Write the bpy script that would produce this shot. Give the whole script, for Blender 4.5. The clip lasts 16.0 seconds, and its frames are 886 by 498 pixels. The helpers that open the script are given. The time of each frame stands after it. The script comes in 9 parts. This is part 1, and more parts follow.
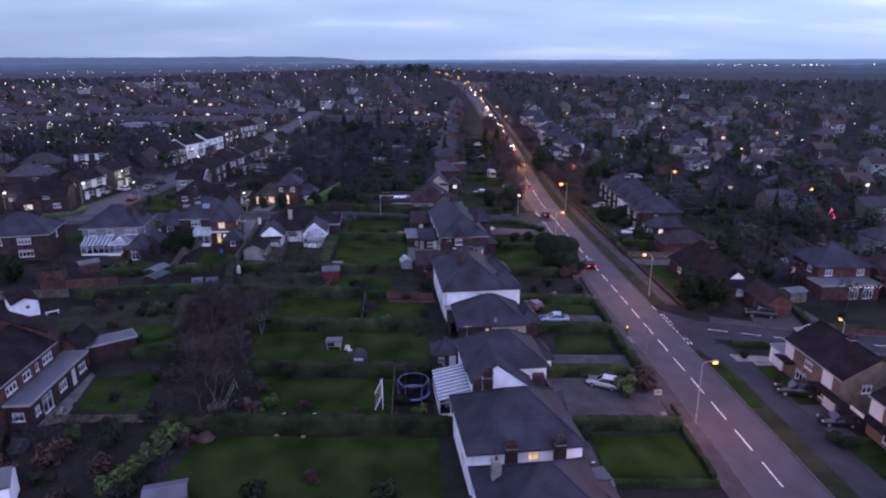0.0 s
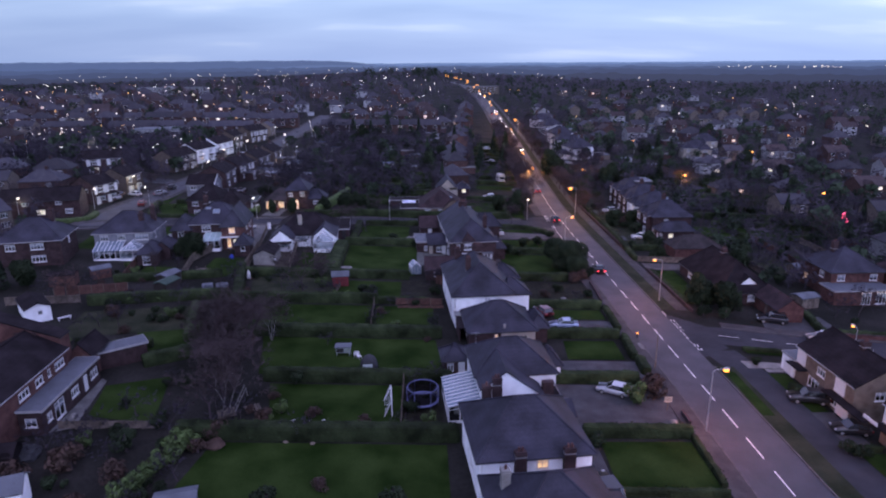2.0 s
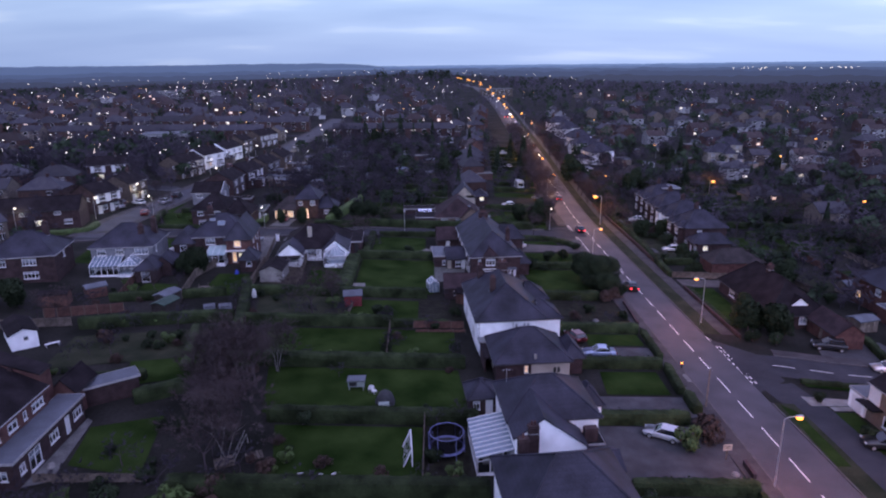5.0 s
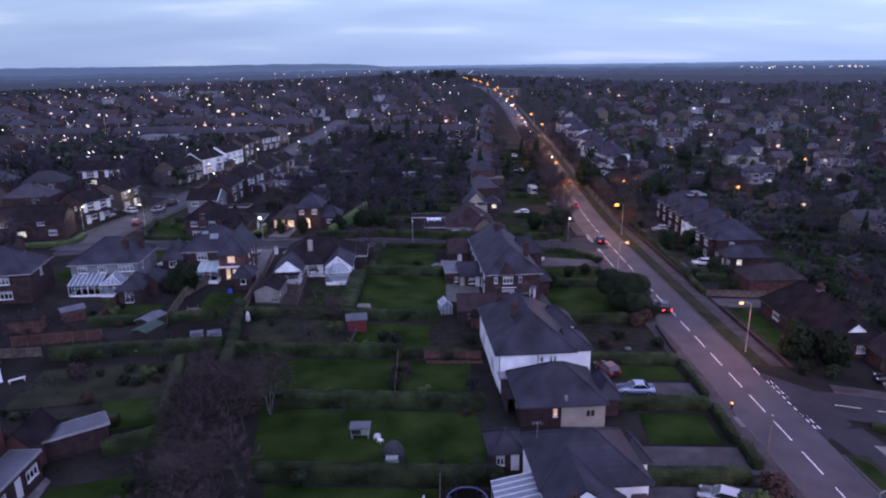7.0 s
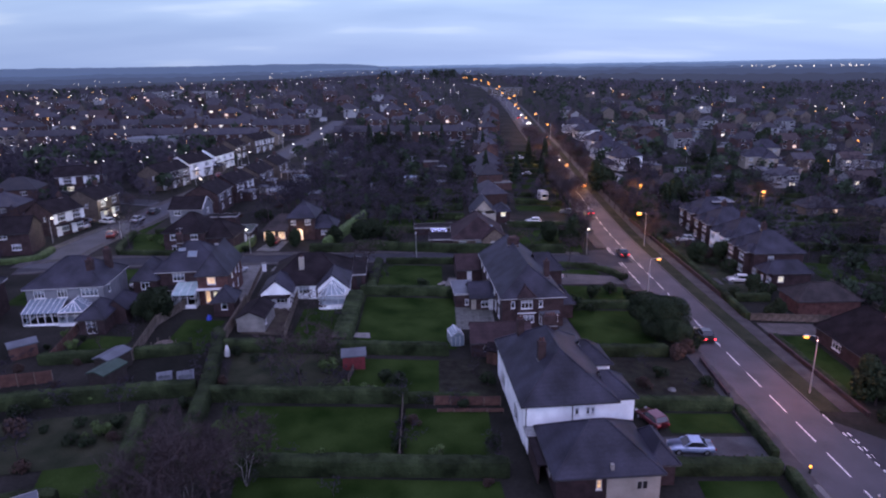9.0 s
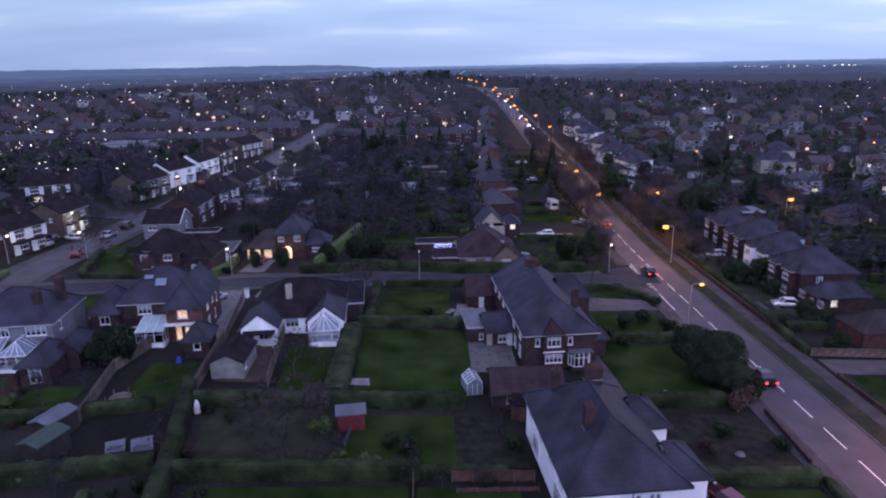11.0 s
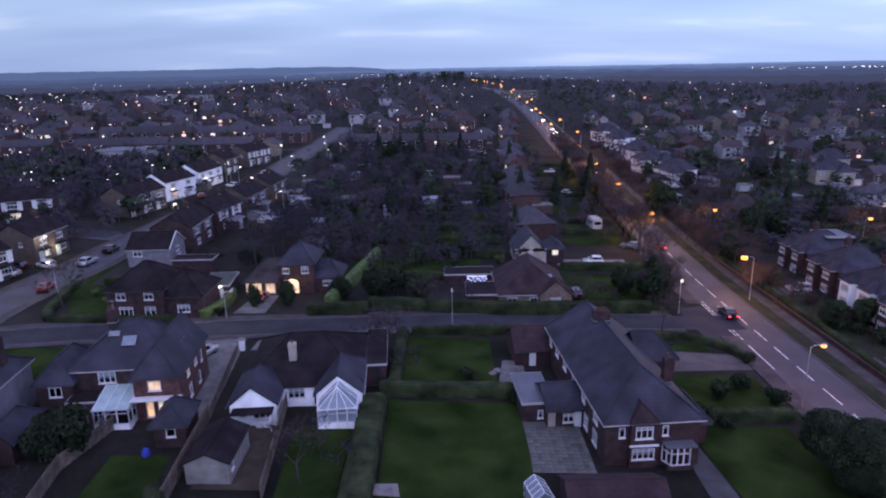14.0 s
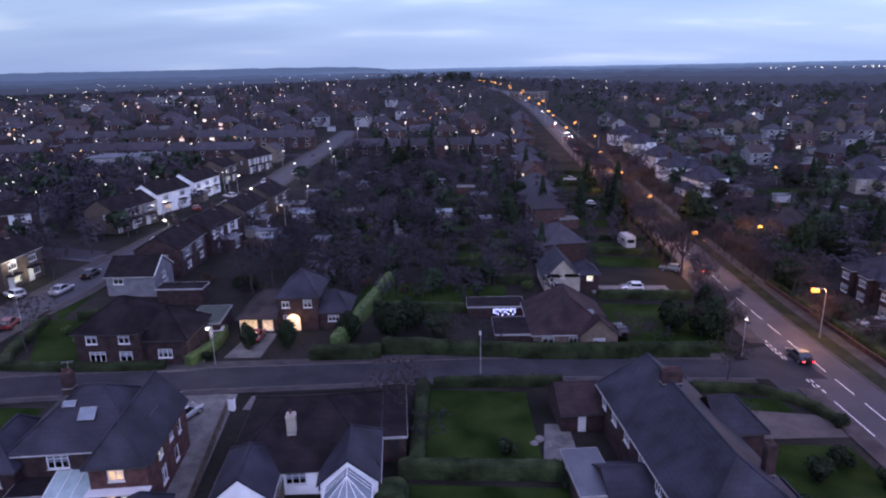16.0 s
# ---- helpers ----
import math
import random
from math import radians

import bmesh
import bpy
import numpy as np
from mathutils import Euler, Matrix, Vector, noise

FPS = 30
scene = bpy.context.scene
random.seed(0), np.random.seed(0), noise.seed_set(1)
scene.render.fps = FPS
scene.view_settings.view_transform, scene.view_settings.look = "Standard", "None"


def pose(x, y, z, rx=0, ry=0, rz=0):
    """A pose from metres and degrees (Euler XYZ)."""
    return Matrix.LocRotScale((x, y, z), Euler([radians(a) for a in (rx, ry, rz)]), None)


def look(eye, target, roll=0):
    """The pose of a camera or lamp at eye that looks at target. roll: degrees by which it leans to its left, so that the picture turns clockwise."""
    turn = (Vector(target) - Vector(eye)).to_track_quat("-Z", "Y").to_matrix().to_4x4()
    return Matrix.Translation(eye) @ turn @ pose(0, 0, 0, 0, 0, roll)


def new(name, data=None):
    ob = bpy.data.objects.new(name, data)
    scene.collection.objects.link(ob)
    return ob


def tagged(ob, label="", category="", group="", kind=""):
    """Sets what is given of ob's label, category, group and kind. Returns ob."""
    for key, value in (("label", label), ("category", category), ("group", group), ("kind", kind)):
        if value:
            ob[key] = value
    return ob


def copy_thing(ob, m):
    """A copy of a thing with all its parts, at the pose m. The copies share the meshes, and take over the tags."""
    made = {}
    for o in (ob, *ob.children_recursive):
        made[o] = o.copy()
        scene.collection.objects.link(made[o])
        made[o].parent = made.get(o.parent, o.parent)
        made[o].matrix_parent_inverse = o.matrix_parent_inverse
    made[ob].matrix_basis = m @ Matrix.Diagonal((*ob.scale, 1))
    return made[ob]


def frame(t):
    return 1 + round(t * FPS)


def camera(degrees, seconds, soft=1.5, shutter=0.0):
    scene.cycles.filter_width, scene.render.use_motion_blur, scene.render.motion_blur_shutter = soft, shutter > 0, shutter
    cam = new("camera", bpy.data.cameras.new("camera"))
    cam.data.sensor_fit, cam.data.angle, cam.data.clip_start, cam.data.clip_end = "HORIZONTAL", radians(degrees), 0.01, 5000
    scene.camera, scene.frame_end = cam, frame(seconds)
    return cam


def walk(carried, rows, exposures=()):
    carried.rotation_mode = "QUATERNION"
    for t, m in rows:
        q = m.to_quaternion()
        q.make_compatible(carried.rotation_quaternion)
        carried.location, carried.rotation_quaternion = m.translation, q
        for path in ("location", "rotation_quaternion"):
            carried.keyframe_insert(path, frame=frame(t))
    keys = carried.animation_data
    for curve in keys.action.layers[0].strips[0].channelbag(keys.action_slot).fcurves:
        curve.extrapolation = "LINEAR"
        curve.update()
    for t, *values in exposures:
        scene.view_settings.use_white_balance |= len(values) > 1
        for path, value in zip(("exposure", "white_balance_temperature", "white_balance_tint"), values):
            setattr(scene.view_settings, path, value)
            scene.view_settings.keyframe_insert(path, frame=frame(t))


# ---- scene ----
cam = camera(69.2, 16.0, soft=2.1)
METRES, EYE, TILT, LEAN, TURN = 86.0, 38.0, -0.57, 1.7, -3.2
ROWS = [
    (0.0, 0.0, 0.0, 0.0, 0.45, -15.76, -1.58),
    (0.5, 0.0004, 0.0003, 0.0011, 0.64, -15.7, -1.51),
    (1.0, 0.0002, 0.0008, 0.0022, 0.85, -15.61, -1.45),
    (1.5, 0.0002, 0.0008, 0.004, 1.05, -15.54, -1.38),
    (2.0, -0.0001, 0.0013, 0.0048, 1.22, -15.52, -1.33),
    (2.5, -0.0014, 0.0077, 0.0049, 1.33, -15.52, -1.31),
    (3.0, -0.0046, 0.0212, 0.005, 1.48, -15.48, -1.26),
    (3.5, -0.0083, 0.0398, 0.0053, 1.71, -15.39, -1.21),
    (4.0, -0.0126, 0.0607, 0.0049, 1.92, -15.37, -1.18),
    (6.5, -0.0355, 0.1998, 0.003, 2.5, -15.32, -1.02),
    (7.0, -0.0406, 0.2354, 0.0026, 2.65, -15.35, -0.98),
    (7.5, -0.0459, 0.2737, 0.0011, 2.78, -15.36, -0.93),
    (8.0, -0.0518, 0.3135, -0.001, 2.85, -15.37, -0.9),
    (10.5, -0.0924, 0.524, -0.0115, 1.82, -15.3, -0.75),
    (11.0, -0.1011, 0.5667, -0.0122, 1.83, -15.25, -0.73),
    (11.5, -0.1093, 0.6087, -0.0121, 1.98, -15.24, -0.77),
    (12.0, -0.1185, 0.6501, -0.0134, 2.11, -15.2, -0.76),
    (12.5, -0.1271, 0.6871, -0.0144, 2.26, -15.16, -0.74),
    (13.0, -0.1365, 0.7266, -0.0145, 2.49, -15.15, -0.73),
    (13.5, -0.1456, 0.7664, -0.0151, 2.67, -15.13, -0.72),
    (14.0, -0.1556, 0.8062, -0.0144, 2.81, -15.12, -0.72),
    (14.5, -0.1652, 0.8469, -0.0122, 2.97, -15.14, -0.72),
    (15.0, -0.1753, 0.8888, -0.011, 3.03, -15.14, -0.71),
    (15.5, -0.1856, 0.9316, -0.0097, 3.08, -15.13, -0.69),
    (16.0, -0.1967, 0.9753, -0.0086, 3.17, -15.12, -0.69),
]
walk(cam, [(t, pose(0, 0, EYE, TILT, LEAN, TURN) @ pose(METRES * x, METRES * y, METRES * z, 90 + pitch, roll, yaw)) for t, x, y, z, yaw, pitch, roll in ROWS])


# ---------- the lie of the land ----------
def ease(a, b, v):
    k = min(1.0, max(0.0, (v - a) / (b - a)))
    return k * k * (3 - 2 * k)


def gz(x, y):
    """Height of the ground: falls gently eastwards, climbs to a low hill ahead."""
    z = -6.6 * math.tanh(x / 150)
    return z + 17 * ease(200, 800, y) * math.exp(-((x - 20) / 330) ** 2)


# ---------- dusk sky, soft glow ----------
world = bpy.data.worlds.new("dusk")
scene.world = world
world.use_nodes = True
wn, wl = world.node_tree.nodes, world.node_tree.links
wn.clear()


def wnode(kind, **kw):
    nd = wn.new(kind)
    for k, v in kw.items():
        if k == "op":
            nd.operation = v
    return nd


w_out, w_bg = wn.new("ShaderNodeOutputWorld"), wn.new("ShaderNodeBackground")
w_sky = wn.new("ShaderNodeTexSky")
w_sky.sky_type, w_sky.sun_disc = "NISHITA", False
w_sky.sun_elevation, w_sky.sun_rotation = radians(3.0), radians(200)
w_co = wn.new("ShaderNodeTexCoord")
w_sep = wn.new("ShaderNodeSeparateXYZ")
wl.new(w_co.outputs["Generated"], w_sep.inputs[0])
w_up = wnode("ShaderNodeMath", op="MAXIMUM")
w_up.inputs[1].default_value = 0.0
wl.new(w_sep.outputs["Z"], w_up.inputs[0])
w_den = wnode("ShaderNodeMath", op="ADD")
w_den.inputs[1].default_value = 0.16
wl.new(w_up.outputs[0], w_den.inputs[0])
w_px, w_py = wnode("ShaderNodeMath", op="DIVIDE"), wnode("ShaderNodeMath", op="DIVIDE")
for nd, ch in ((w_px, "X"), (w_py, "Y")):
    wl.new(w_sep.outputs[ch], nd.inputs[0])
    wl.new(w_den.outputs[0], nd.inputs[1])
w_com = wn.new("ShaderNodeCombineXYZ")
w_st = wnode("ShaderNodeMath", op="MULTIPLY")
w_st.inputs[1].default_value = 0.55
wl.new(w_px.outputs[0], w_st.inputs[0])
wl.new(w_st.outputs[0], w_com.inputs[0])
wl.new(w_py.outputs[0], w_com.inputs[1])
w_noise = wn.new("ShaderNodeTexNoise")
w_noise.inputs["Scale"].default_value = 1.0
w_noise.inputs["Detail"].default_value = 7.0
w_noise.inputs["Roughness"].default_value = 0.42
wl.new(w_com.outputs[0], w_noise.inputs["Vector"])
w_ramp = wn.new("ShaderNodeValToRGB")
e = w_ramp.color_ramp.elements
e[0].position, e[0].color = 0.36, (0.315, 0.445, 0.77, 1)
e[1].position, e[1].color = 0.74, (0.86, 0.96, 1.12, 1)
k = e.new(0.55)
k.color = (0.41, 0.55, 0.88, 1)
wl.new(w_noise.outputs["Fac"], w_ramp.inputs[0])
# paler, flatter band of cloud at the horizon
w_hz = wn.new("ShaderNodeMapRange")
w_hz.inputs["From Min"].default_value, w_hz.inputs["From Max"].default_value = 0.0, 0.09
w_hz.inputs["To Min"].default_value, w_hz.inputs["To Max"].default_value = 0.75, 0.0
wl.new(w_sep.outputs["Z"], w_hz.inputs["Value"])
w_mix = wn.new("ShaderNodeMixRGB")
w_mix.inputs[2].default_value = (0.30, 0.40, 0.71, 1)
wl.new(w_hz.outputs[0], w_mix.inputs[0])
wl.new(w_ramp.outputs[0], w_mix.inputs[1])
w_sc = wn.new("ShaderNodeMixRGB")
w_sc.blend_type = "ADD"
w_sc.inputs[0].default_value = 0.012
wl.new(w_mix.outputs[0], w_sc.inputs[1])
wl.new(w_sky.outputs[0], w_sc.inputs[2])
# the sky is a little brighter towards the east
w_east = wn.new("ShaderNodeMapRange")
w_east.inputs["From Min"].default_value, w_east.inputs["From Max"].default_value = -0.8, 0.8
w_east.inputs["To Min"].default_value, w_east.inputs["To Max"].default_value = 0.95, 1.45
wl.new(w_sep.outputs["X"], w_east.inputs["Value"])
# and brightest behind, where the sun went down
w_south = wn.new("ShaderNodeMapRange")
w_south.inputs["From Min"].default_value, w_south.inputs["From Max"].default_value = 0.1, -0.85
w_south.inputs["To Min"].default_value, w_south.inputs["To Max"].default_value = 1.0, 1.95
wl.new(w_sep.outputs["Y"], w_south.inputs["Value"])
w_both = wnode("ShaderNodeMath", op="MULTIPLY")
wl.new(w_east.outputs[0], w_both.inputs[0])
wl.new(w_south.outputs[0], w_both.inputs[1])
wl.new(w_both.outputs[0], w_bg.inputs[1])
# violet dusk overhead
w_vi = wn.new("ShaderNodeMapRange")
w_vi.inputs["From Min"].default_value, w_vi.inputs["From Max"].default_value = 0.12, 0.45
wl.new(w_sep.outputs["Z"], w_vi.inputs["Value"])
w_tint = wn.new("ShaderNodeMixRGB")
w_tint.blend_type = "MULTIPLY"
w_tint.inputs[2].default_value = (1.21, 0.91, 1.14, 1)
wl.new(w_vi.outputs[0], w_tint.inputs[0])
wl.new(w_sc.outputs[0], w_tint.inputs[1])
wl.new(w_tint.outputs[0], w_bg.inputs[0])
wl.new(w_bg.outputs[0], w_out.inputs[0])

sun = new("dusk_glow", bpy.data.lights.new("dusk_glow", "SUN"))
sun.data.energy, sun.data.angle, sun.data.color = 0.35, radians(70), (0.82, 0.88, 1.0)
sun.matrix_world = look((-30, -80, 60), (0, 0, 0))

# ---------- materials ----------
MATS = {}


def mat(name, base, rough=0.85, var=0.35, scale=3.0, fine=40.0, bump=0.3, metal=0.0, rand=0.0, courses=0.0, spec=0.3, second=None, coat=0.0, patch=0.5):
    """A worn surface: a base colour that drifts at two scales, with relief; courses adds rows at that spacing up the height."""
    if name in MATS:
        return MATS[name]
    m = bpy.data.materials.new(name)
    m.use_nodes = True
    nt = m.node_tree
    bs = nt.nodes["Principled BSDF"]
    co = nt.nodes.new("ShaderNodeTexCoord")
    n1, n2 = nt.nodes.new("ShaderNodeTexNoise"), nt.nodes.new("ShaderNodeTexNoise")
    for nd, sc in ((n1, scale), (n2, fine)):
        nd.inputs["Scale"].default_value = sc
        nd.inputs["Detail"].default_value = 4
        nt.links.new(co.outputs["Object"], nd.inputs["Vector"])
    ramp = nt.nodes.new("ShaderNodeValToRGB")
    lo = [c * (1 - var) for c in base]
    hi = [min(1, c * (1 + var)) for c in (second or base)]
    ramp.color_ramp.elements[0].position, ramp.color_ramp.elements[0].color = patch - 0.18, (*lo, 1)
    ramp.color_ramp.elements[1].position, ramp.color_ramp.elements[1].color = patch + 0.18, (*hi, 1)
    nt.links.new(n1.outputs["Fac"], ramp.inputs[0])
    mul = nt.nodes.new("ShaderNodeMixRGB")
    mul.blend_type = "OVERLAY"
    mul.inputs[0].default_value = 0.55
    nt.links.new(ramp.outputs[0], mul.inputs[1])
    nt.links.new(n2.outputs["Fac"], mul.inputs[2])
    col = mul.outputs[0]
    height = n2.outputs["Fac"]
    if courses:
        wv = nt.nodes.new("ShaderNodeTexWave")
        wv.wave_type, wv.bands_direction, wv.wave_profile = "BANDS", "Z", "SAW"
        wv.inputs["Scale"].default_value = 0.314 / courses
        wv.inputs["Distortion"].default_value = 0.4
        nt.links.new(co.outputs["Object"], wv.inputs["Vector"])
        m2 = nt.nodes.new("ShaderNodeMixRGB")
        m2.blend_type = "MULTIPLY"
        m2.inputs[0].default_value = 0.14
        nt.links.new(col, m2.inputs[1])
        nt.links.new(wv.outputs["Color"], m2.inputs[2])
        col = m2.outputs[0]
        height = wv.outputs["Fac"]
    if rand:
        oi = nt.nodes.new("ShaderNodeObjectInfo")
        hsv = nt.nodes.new("ShaderNodeHueSaturation")
        mr = nt.nodes.new("ShaderNodeMapRange")
        mr.inputs["To Min"].default_value, mr.inputs["To Max"].default_value = 1 - rand, 1 + rand
        nt.links.new(oi.outputs["Random"], mr.inputs["Value"])
        nt.links.new(mr.outputs[0], hsv.inputs["Value"])
        nt.links.new(col, hsv.inputs["Color"])
        col = hsv.outputs["Color"]
    nt.links.new(col, bs.inputs["Base Color"])
    if bump:
        bp = nt.nodes.new("ShaderNodeBump")
        bp.inputs["Strength"].default_value = bump
        bp.inputs["Distance"].default_value = 0.05
        nt.links.new(height, bp.inputs["Height"])
        nt.links.new(bp.outputs[0], bs.inputs["Normal"])
    bs.inputs["Roughness"].default_value = rough
    bs.inputs["Metallic"].default_value = metal
    bs.inputs["Specular IOR Level"].default_value = spec
    bs.inputs["Coat Weight"].default_value = coat
    MATS[name] = m
    return m


def glow(name, colour, strength, base=(0.8, 0.8, 0.8), blotch=0.0):
    """Something that gives off light; blotch makes the brightness uneven, as of a lit room behind a pane."""
    if name in MATS:
        return MATS[name]
    m = bpy.data.materials.new(name)
    m.use_nodes = True
    nt = m.node_tree
    bs = nt.nodes["Principled BSDF"]
    bs.inputs["Base Color"].default_value = (*base, 1)
    bs.inputs["Emission Color"].default_value = (*colour, 1)
    bs.inputs["Emission Strength"].default_value = strength
    if blotch:
        co = nt.nodes.new("ShaderNodeTexCoord")
        nz = nt.nodes.new("ShaderNodeTexNoise")
        nz.inputs["Scale"].default_value = 2.2
        mr = nt.nodes.new("ShaderNodeMapRange")
        mr.inputs["From Min"].default_value, mr.inputs["From Max"].default_value = 0.35, 0.65
        mr.inputs["To Min"].default_value, mr.inputs["To Max"].default_value = strength * (1 - blotch), strength * (1 + blotch)
        nt.links.new(co.outputs["Object"], nz.inputs["Vector"])
        nt.links.new(nz.outputs["Fac"], mr.inputs["Value"])
        nt.links.new(mr.outputs[0], bs.inputs["Emission Strength"])
    MATS[name] = m
    return m


def glass_mat(name, tint, clear=0.7):
    m = bpy.data.materials.new(name)
    m.use_nodes = True
    nt = m.node_tree
    nt.nodes.clear()
    out, mix = nt.nodes.new("ShaderNodeOutputMaterial"), nt.nodes.new("ShaderNodeMixShader")
    tr, gl = nt.nodes.new("ShaderNodeBsdfTransparent"), nt.nodes.new("ShaderNodeBsdfGlossy")
    lw = nt.nodes.new("ShaderNodeLayerWeight")
    lw.inputs["Blend"].default_value = 0.5
    pw, fr = nt.nodes.new("ShaderNodeMath"), nt.nodes.new("ShaderNodeMath")
    pw.operation, fr.operation = "POWER", "MULTIPLY_ADD"
    pw.inputs[1].default_value = 3.0
    fr.inputs[1].default_value, fr.inputs[2].default_value = 0.8, 0.08
    nt.links.new(lw.outputs["Facing"], pw.inputs[0])
    nt.links.new(pw.outputs[0], fr.inputs[0])
    tr.inputs["Color"].default_value = (*tint, 1)
    gl.inputs["Roughness"].default_value = 0.04
    nt.links.new(fr.outputs[0], mix.inputs[0])
    nt.links.new(tr.outputs[0], mix.inputs[1])
    nt.links.new(gl.outputs[0], mix.inputs[2])
    nt.links.new(mix.outputs[0], out.inputs[0])
    MATS[name] = m
    return m


GLASS = glass_mat("window_glass", (0.75, 0.8, 0.85))
ROOFGLASS = mat("polycarbonate", (0.15, 0.19, 0.23), 0.25, 0.12, 1.5, 20, 0.05, spec=0.6)
GREENGLASS = mat("green_polycarbonate", (0.30, 0.40, 0.40), 0.3, 0.12, 1.2, 20, 0.05, spec=0.5)
GRASS = mat("lawn_grass", (0.0125, 0.029, 0.0055), 0.95, 0.35, 0.22, 9, 0.6, second=(0.020, 0.034, 0.009), spec=0.03)
ROUGH = mat("rough_grass", (0.019, 0.026, 0.013), 0.95, 0.3, 0.35, 9, 0.8, second=(0.027, 0.029, 0.018), spec=0.1)
LAND = mat("garden_ground", (0.0125, 0.0145, 0.011), 0.95, 0.4, 0.12, 2.5, 0.8, second=(0.019, 0.018, 0.0165), spec=0.1)
SOIL = mat("bed_soil", (0.0155, 0.0135, 0.0125), 0.95, 0.4, 0.8, 12, 0.8, second=(0.019, 0.020, 0.0135), spec=0.1)
ASPH = mat("road_asphalt", (0.047, 0.046, 0.055), 0.75, 0.15, 0.25, 30, 0.25, second=(0.057, 0.054, 0.063), spec=0.35)
ASPH_SIDE = mat("side_road_asphalt", (0.033, 0.034, 0.041), 0.9, 0.25, 0.3, 30, 0.25, spec=0.15)
ASPH_EST = mat("estate_road_asphalt", (0.042, 0.044, 0.054), 0.75, 0.25, 0.3, 30, 0.2, spec=0.35)
TARMAC = mat("footway_tarmac", (0.036, 0.033, 0.036), 0.85, 0.3, 0.5, 25, 0.3, second=(0.044, 0.040, 0.042))
DRIVE = mat("drive_tarmac", (0.045, 0.045, 0.05), 0.85, 0.35, 0.5, 22, 0.3)
GRAVEL = mat("drive_gravel", (0.072, 0.064, 0.062), 0.9, 0.25, 0.5, 20, 0.5)
EARTH = mat("trodden_earth", (0.046, 0.039, 0.029), 0.95, 0.35, 0.6, 12, 0.5)
PAVING = mat("paving_slabs", (0.115, 0.115, 0.113), 0.85, 0.3, 0.8, 6, 0.4)
ROADKERB = mat("road_kerb_concrete", (0.075, 0.07, 0.072), 0.9, 0.3, 1.2, 25, 0.3)
KERB = mat("kerb_concrete", (0.16, 0.155, 0.15), 0.85, 0.25, 1.2, 25, 0.3)
PAINT = mat("road_paint", (0.72, 0.71, 0.68), 0.6, 0.15, 2.0, 25, 0.1)
WHITE = mat("white_render", (0.78, 0.81, 0.83), 0.8, 0.10, 0.6, 20, 0.15, second=(0.82, 0.85, 0.87))
CREAM = mat("cream_render", (0.30, 0.275, 0.235), 0.85, 0.15, 0.7, 22, 0.2)
STONE = mat("grey_pebbledash", (0.145, 0.15, 0.17), 0.9, 0.2, 0.8, 35, 0.4)
BRICK = mat("red_brick", (0.082, 0.036, 0.034), 0.9, 0.3, 1.2, 18, 0.3, second=(0.095, 0.048, 0.043), courses=0.075)
BRICKD = mat("dark_brick", (0.038, 0.0225, 0.025), 0.9, 0.3, 1.2, 18, 0.3, second=(0.047, 0.029, 0.030), courses=0.075)
BRICKB = mat("buff_brick", (0.15, 0.12, 0.097), 0.9, 0.25, 1.2, 18, 0.3, courses=0.075)
ROOF = mat("slate_grey_tiles", (0.0165, 0.0172, 0.028), 0.65, 0.4, 0.35, 7, 0.35, second=(0.026, 0.026, 0.040), courses=0.28, spec=0.25)
ROOFR = mat("dark_red_tiles", (0.030, 0.020, 0.023), 0.8, 0.3, 0.5, 9, 0.5, second=(0.040, 0.026, 0.029), courses=0.28, spec=0.15)
ROOFB = mat("brown_tiles", (0.027, 0.024, 0.025), 0.75, 0.3, 0.5, 9, 0.5, second=(0.036, 0.03, 0.031), courses=0.28, spec=0.15)
ROOFBLK = mat("charcoal_tiles", (0.0120, 0.0095, 0.0115), 0.85, 0.3, 0.5, 9, 0.5, second=(0.0175, 0.014, 0.0165), courses=0.28, spec=0.1)
FELT = mat("grey_roof_felt", (0.085, 0.095, 0.115), 0.6, 0.2, 0.6, 14, 0.2, spec=0.4)
LEAD = mat("lead_flashing", (0.2, 0.21, 0.22), 0.5, 0.25, 2, 20, 0.2, metal=0.3)
GUTTER = mat("white_gutter", (0.3, 0.3, 0.31), 0.4, 0.15, 1.5, 20, 0.05)
UPVC = mat("white_upvc", (0.62, 0.63, 0.64), 0.35, 0.06, 1.5, 25, 0.03, spec=0.5)
BLACKP = mat("black_gutter", (0.02, 0.02, 0.022), 0.4, 0.2, 2, 20, 0.05)
WOOD = mat("weathered_fence_timber", (0.095, 0.08, 0.064), 0.9, 0.35, 1.5, 25, 0.4, second=(0.12, 0.10, 0.085), rand=0.25)
WOODR = mat("red_brown_timber", (0.085, 0.044, 0.036), 0.85, 0.3, 1.5, 25, 0.3, rand=0.2)
CONC = mat("concrete", (0.2, 0.195, 0.185), 0.9, 0.25, 1.0, 20, 0.3)
STEEL = mat("galvanised_steel", (0.4, 0.41, 0.42), 0.45, 0.2, 2, 20, 0.1, metal=0.7)
BARK = mat("winter_bark", (0.038, 0.029, 0.034), 0.95, 0.3, 2.0, 20, 0.5, second=(0.05, 0.038, 0.043))
BIRCHBARK = mat("birch_bark", (0.17, 0.16, 0.155), 0.85, 0.5, 2.5, 14, 0.4)
LEAF = mat("evergreen_leaves", (0.0125, 0.0215, 0.0105), 0.85, 0.4, 0.5, 3, 0.0, second=(0.020, 0.029, 0.0155), rand=0.3, spec=0.1)
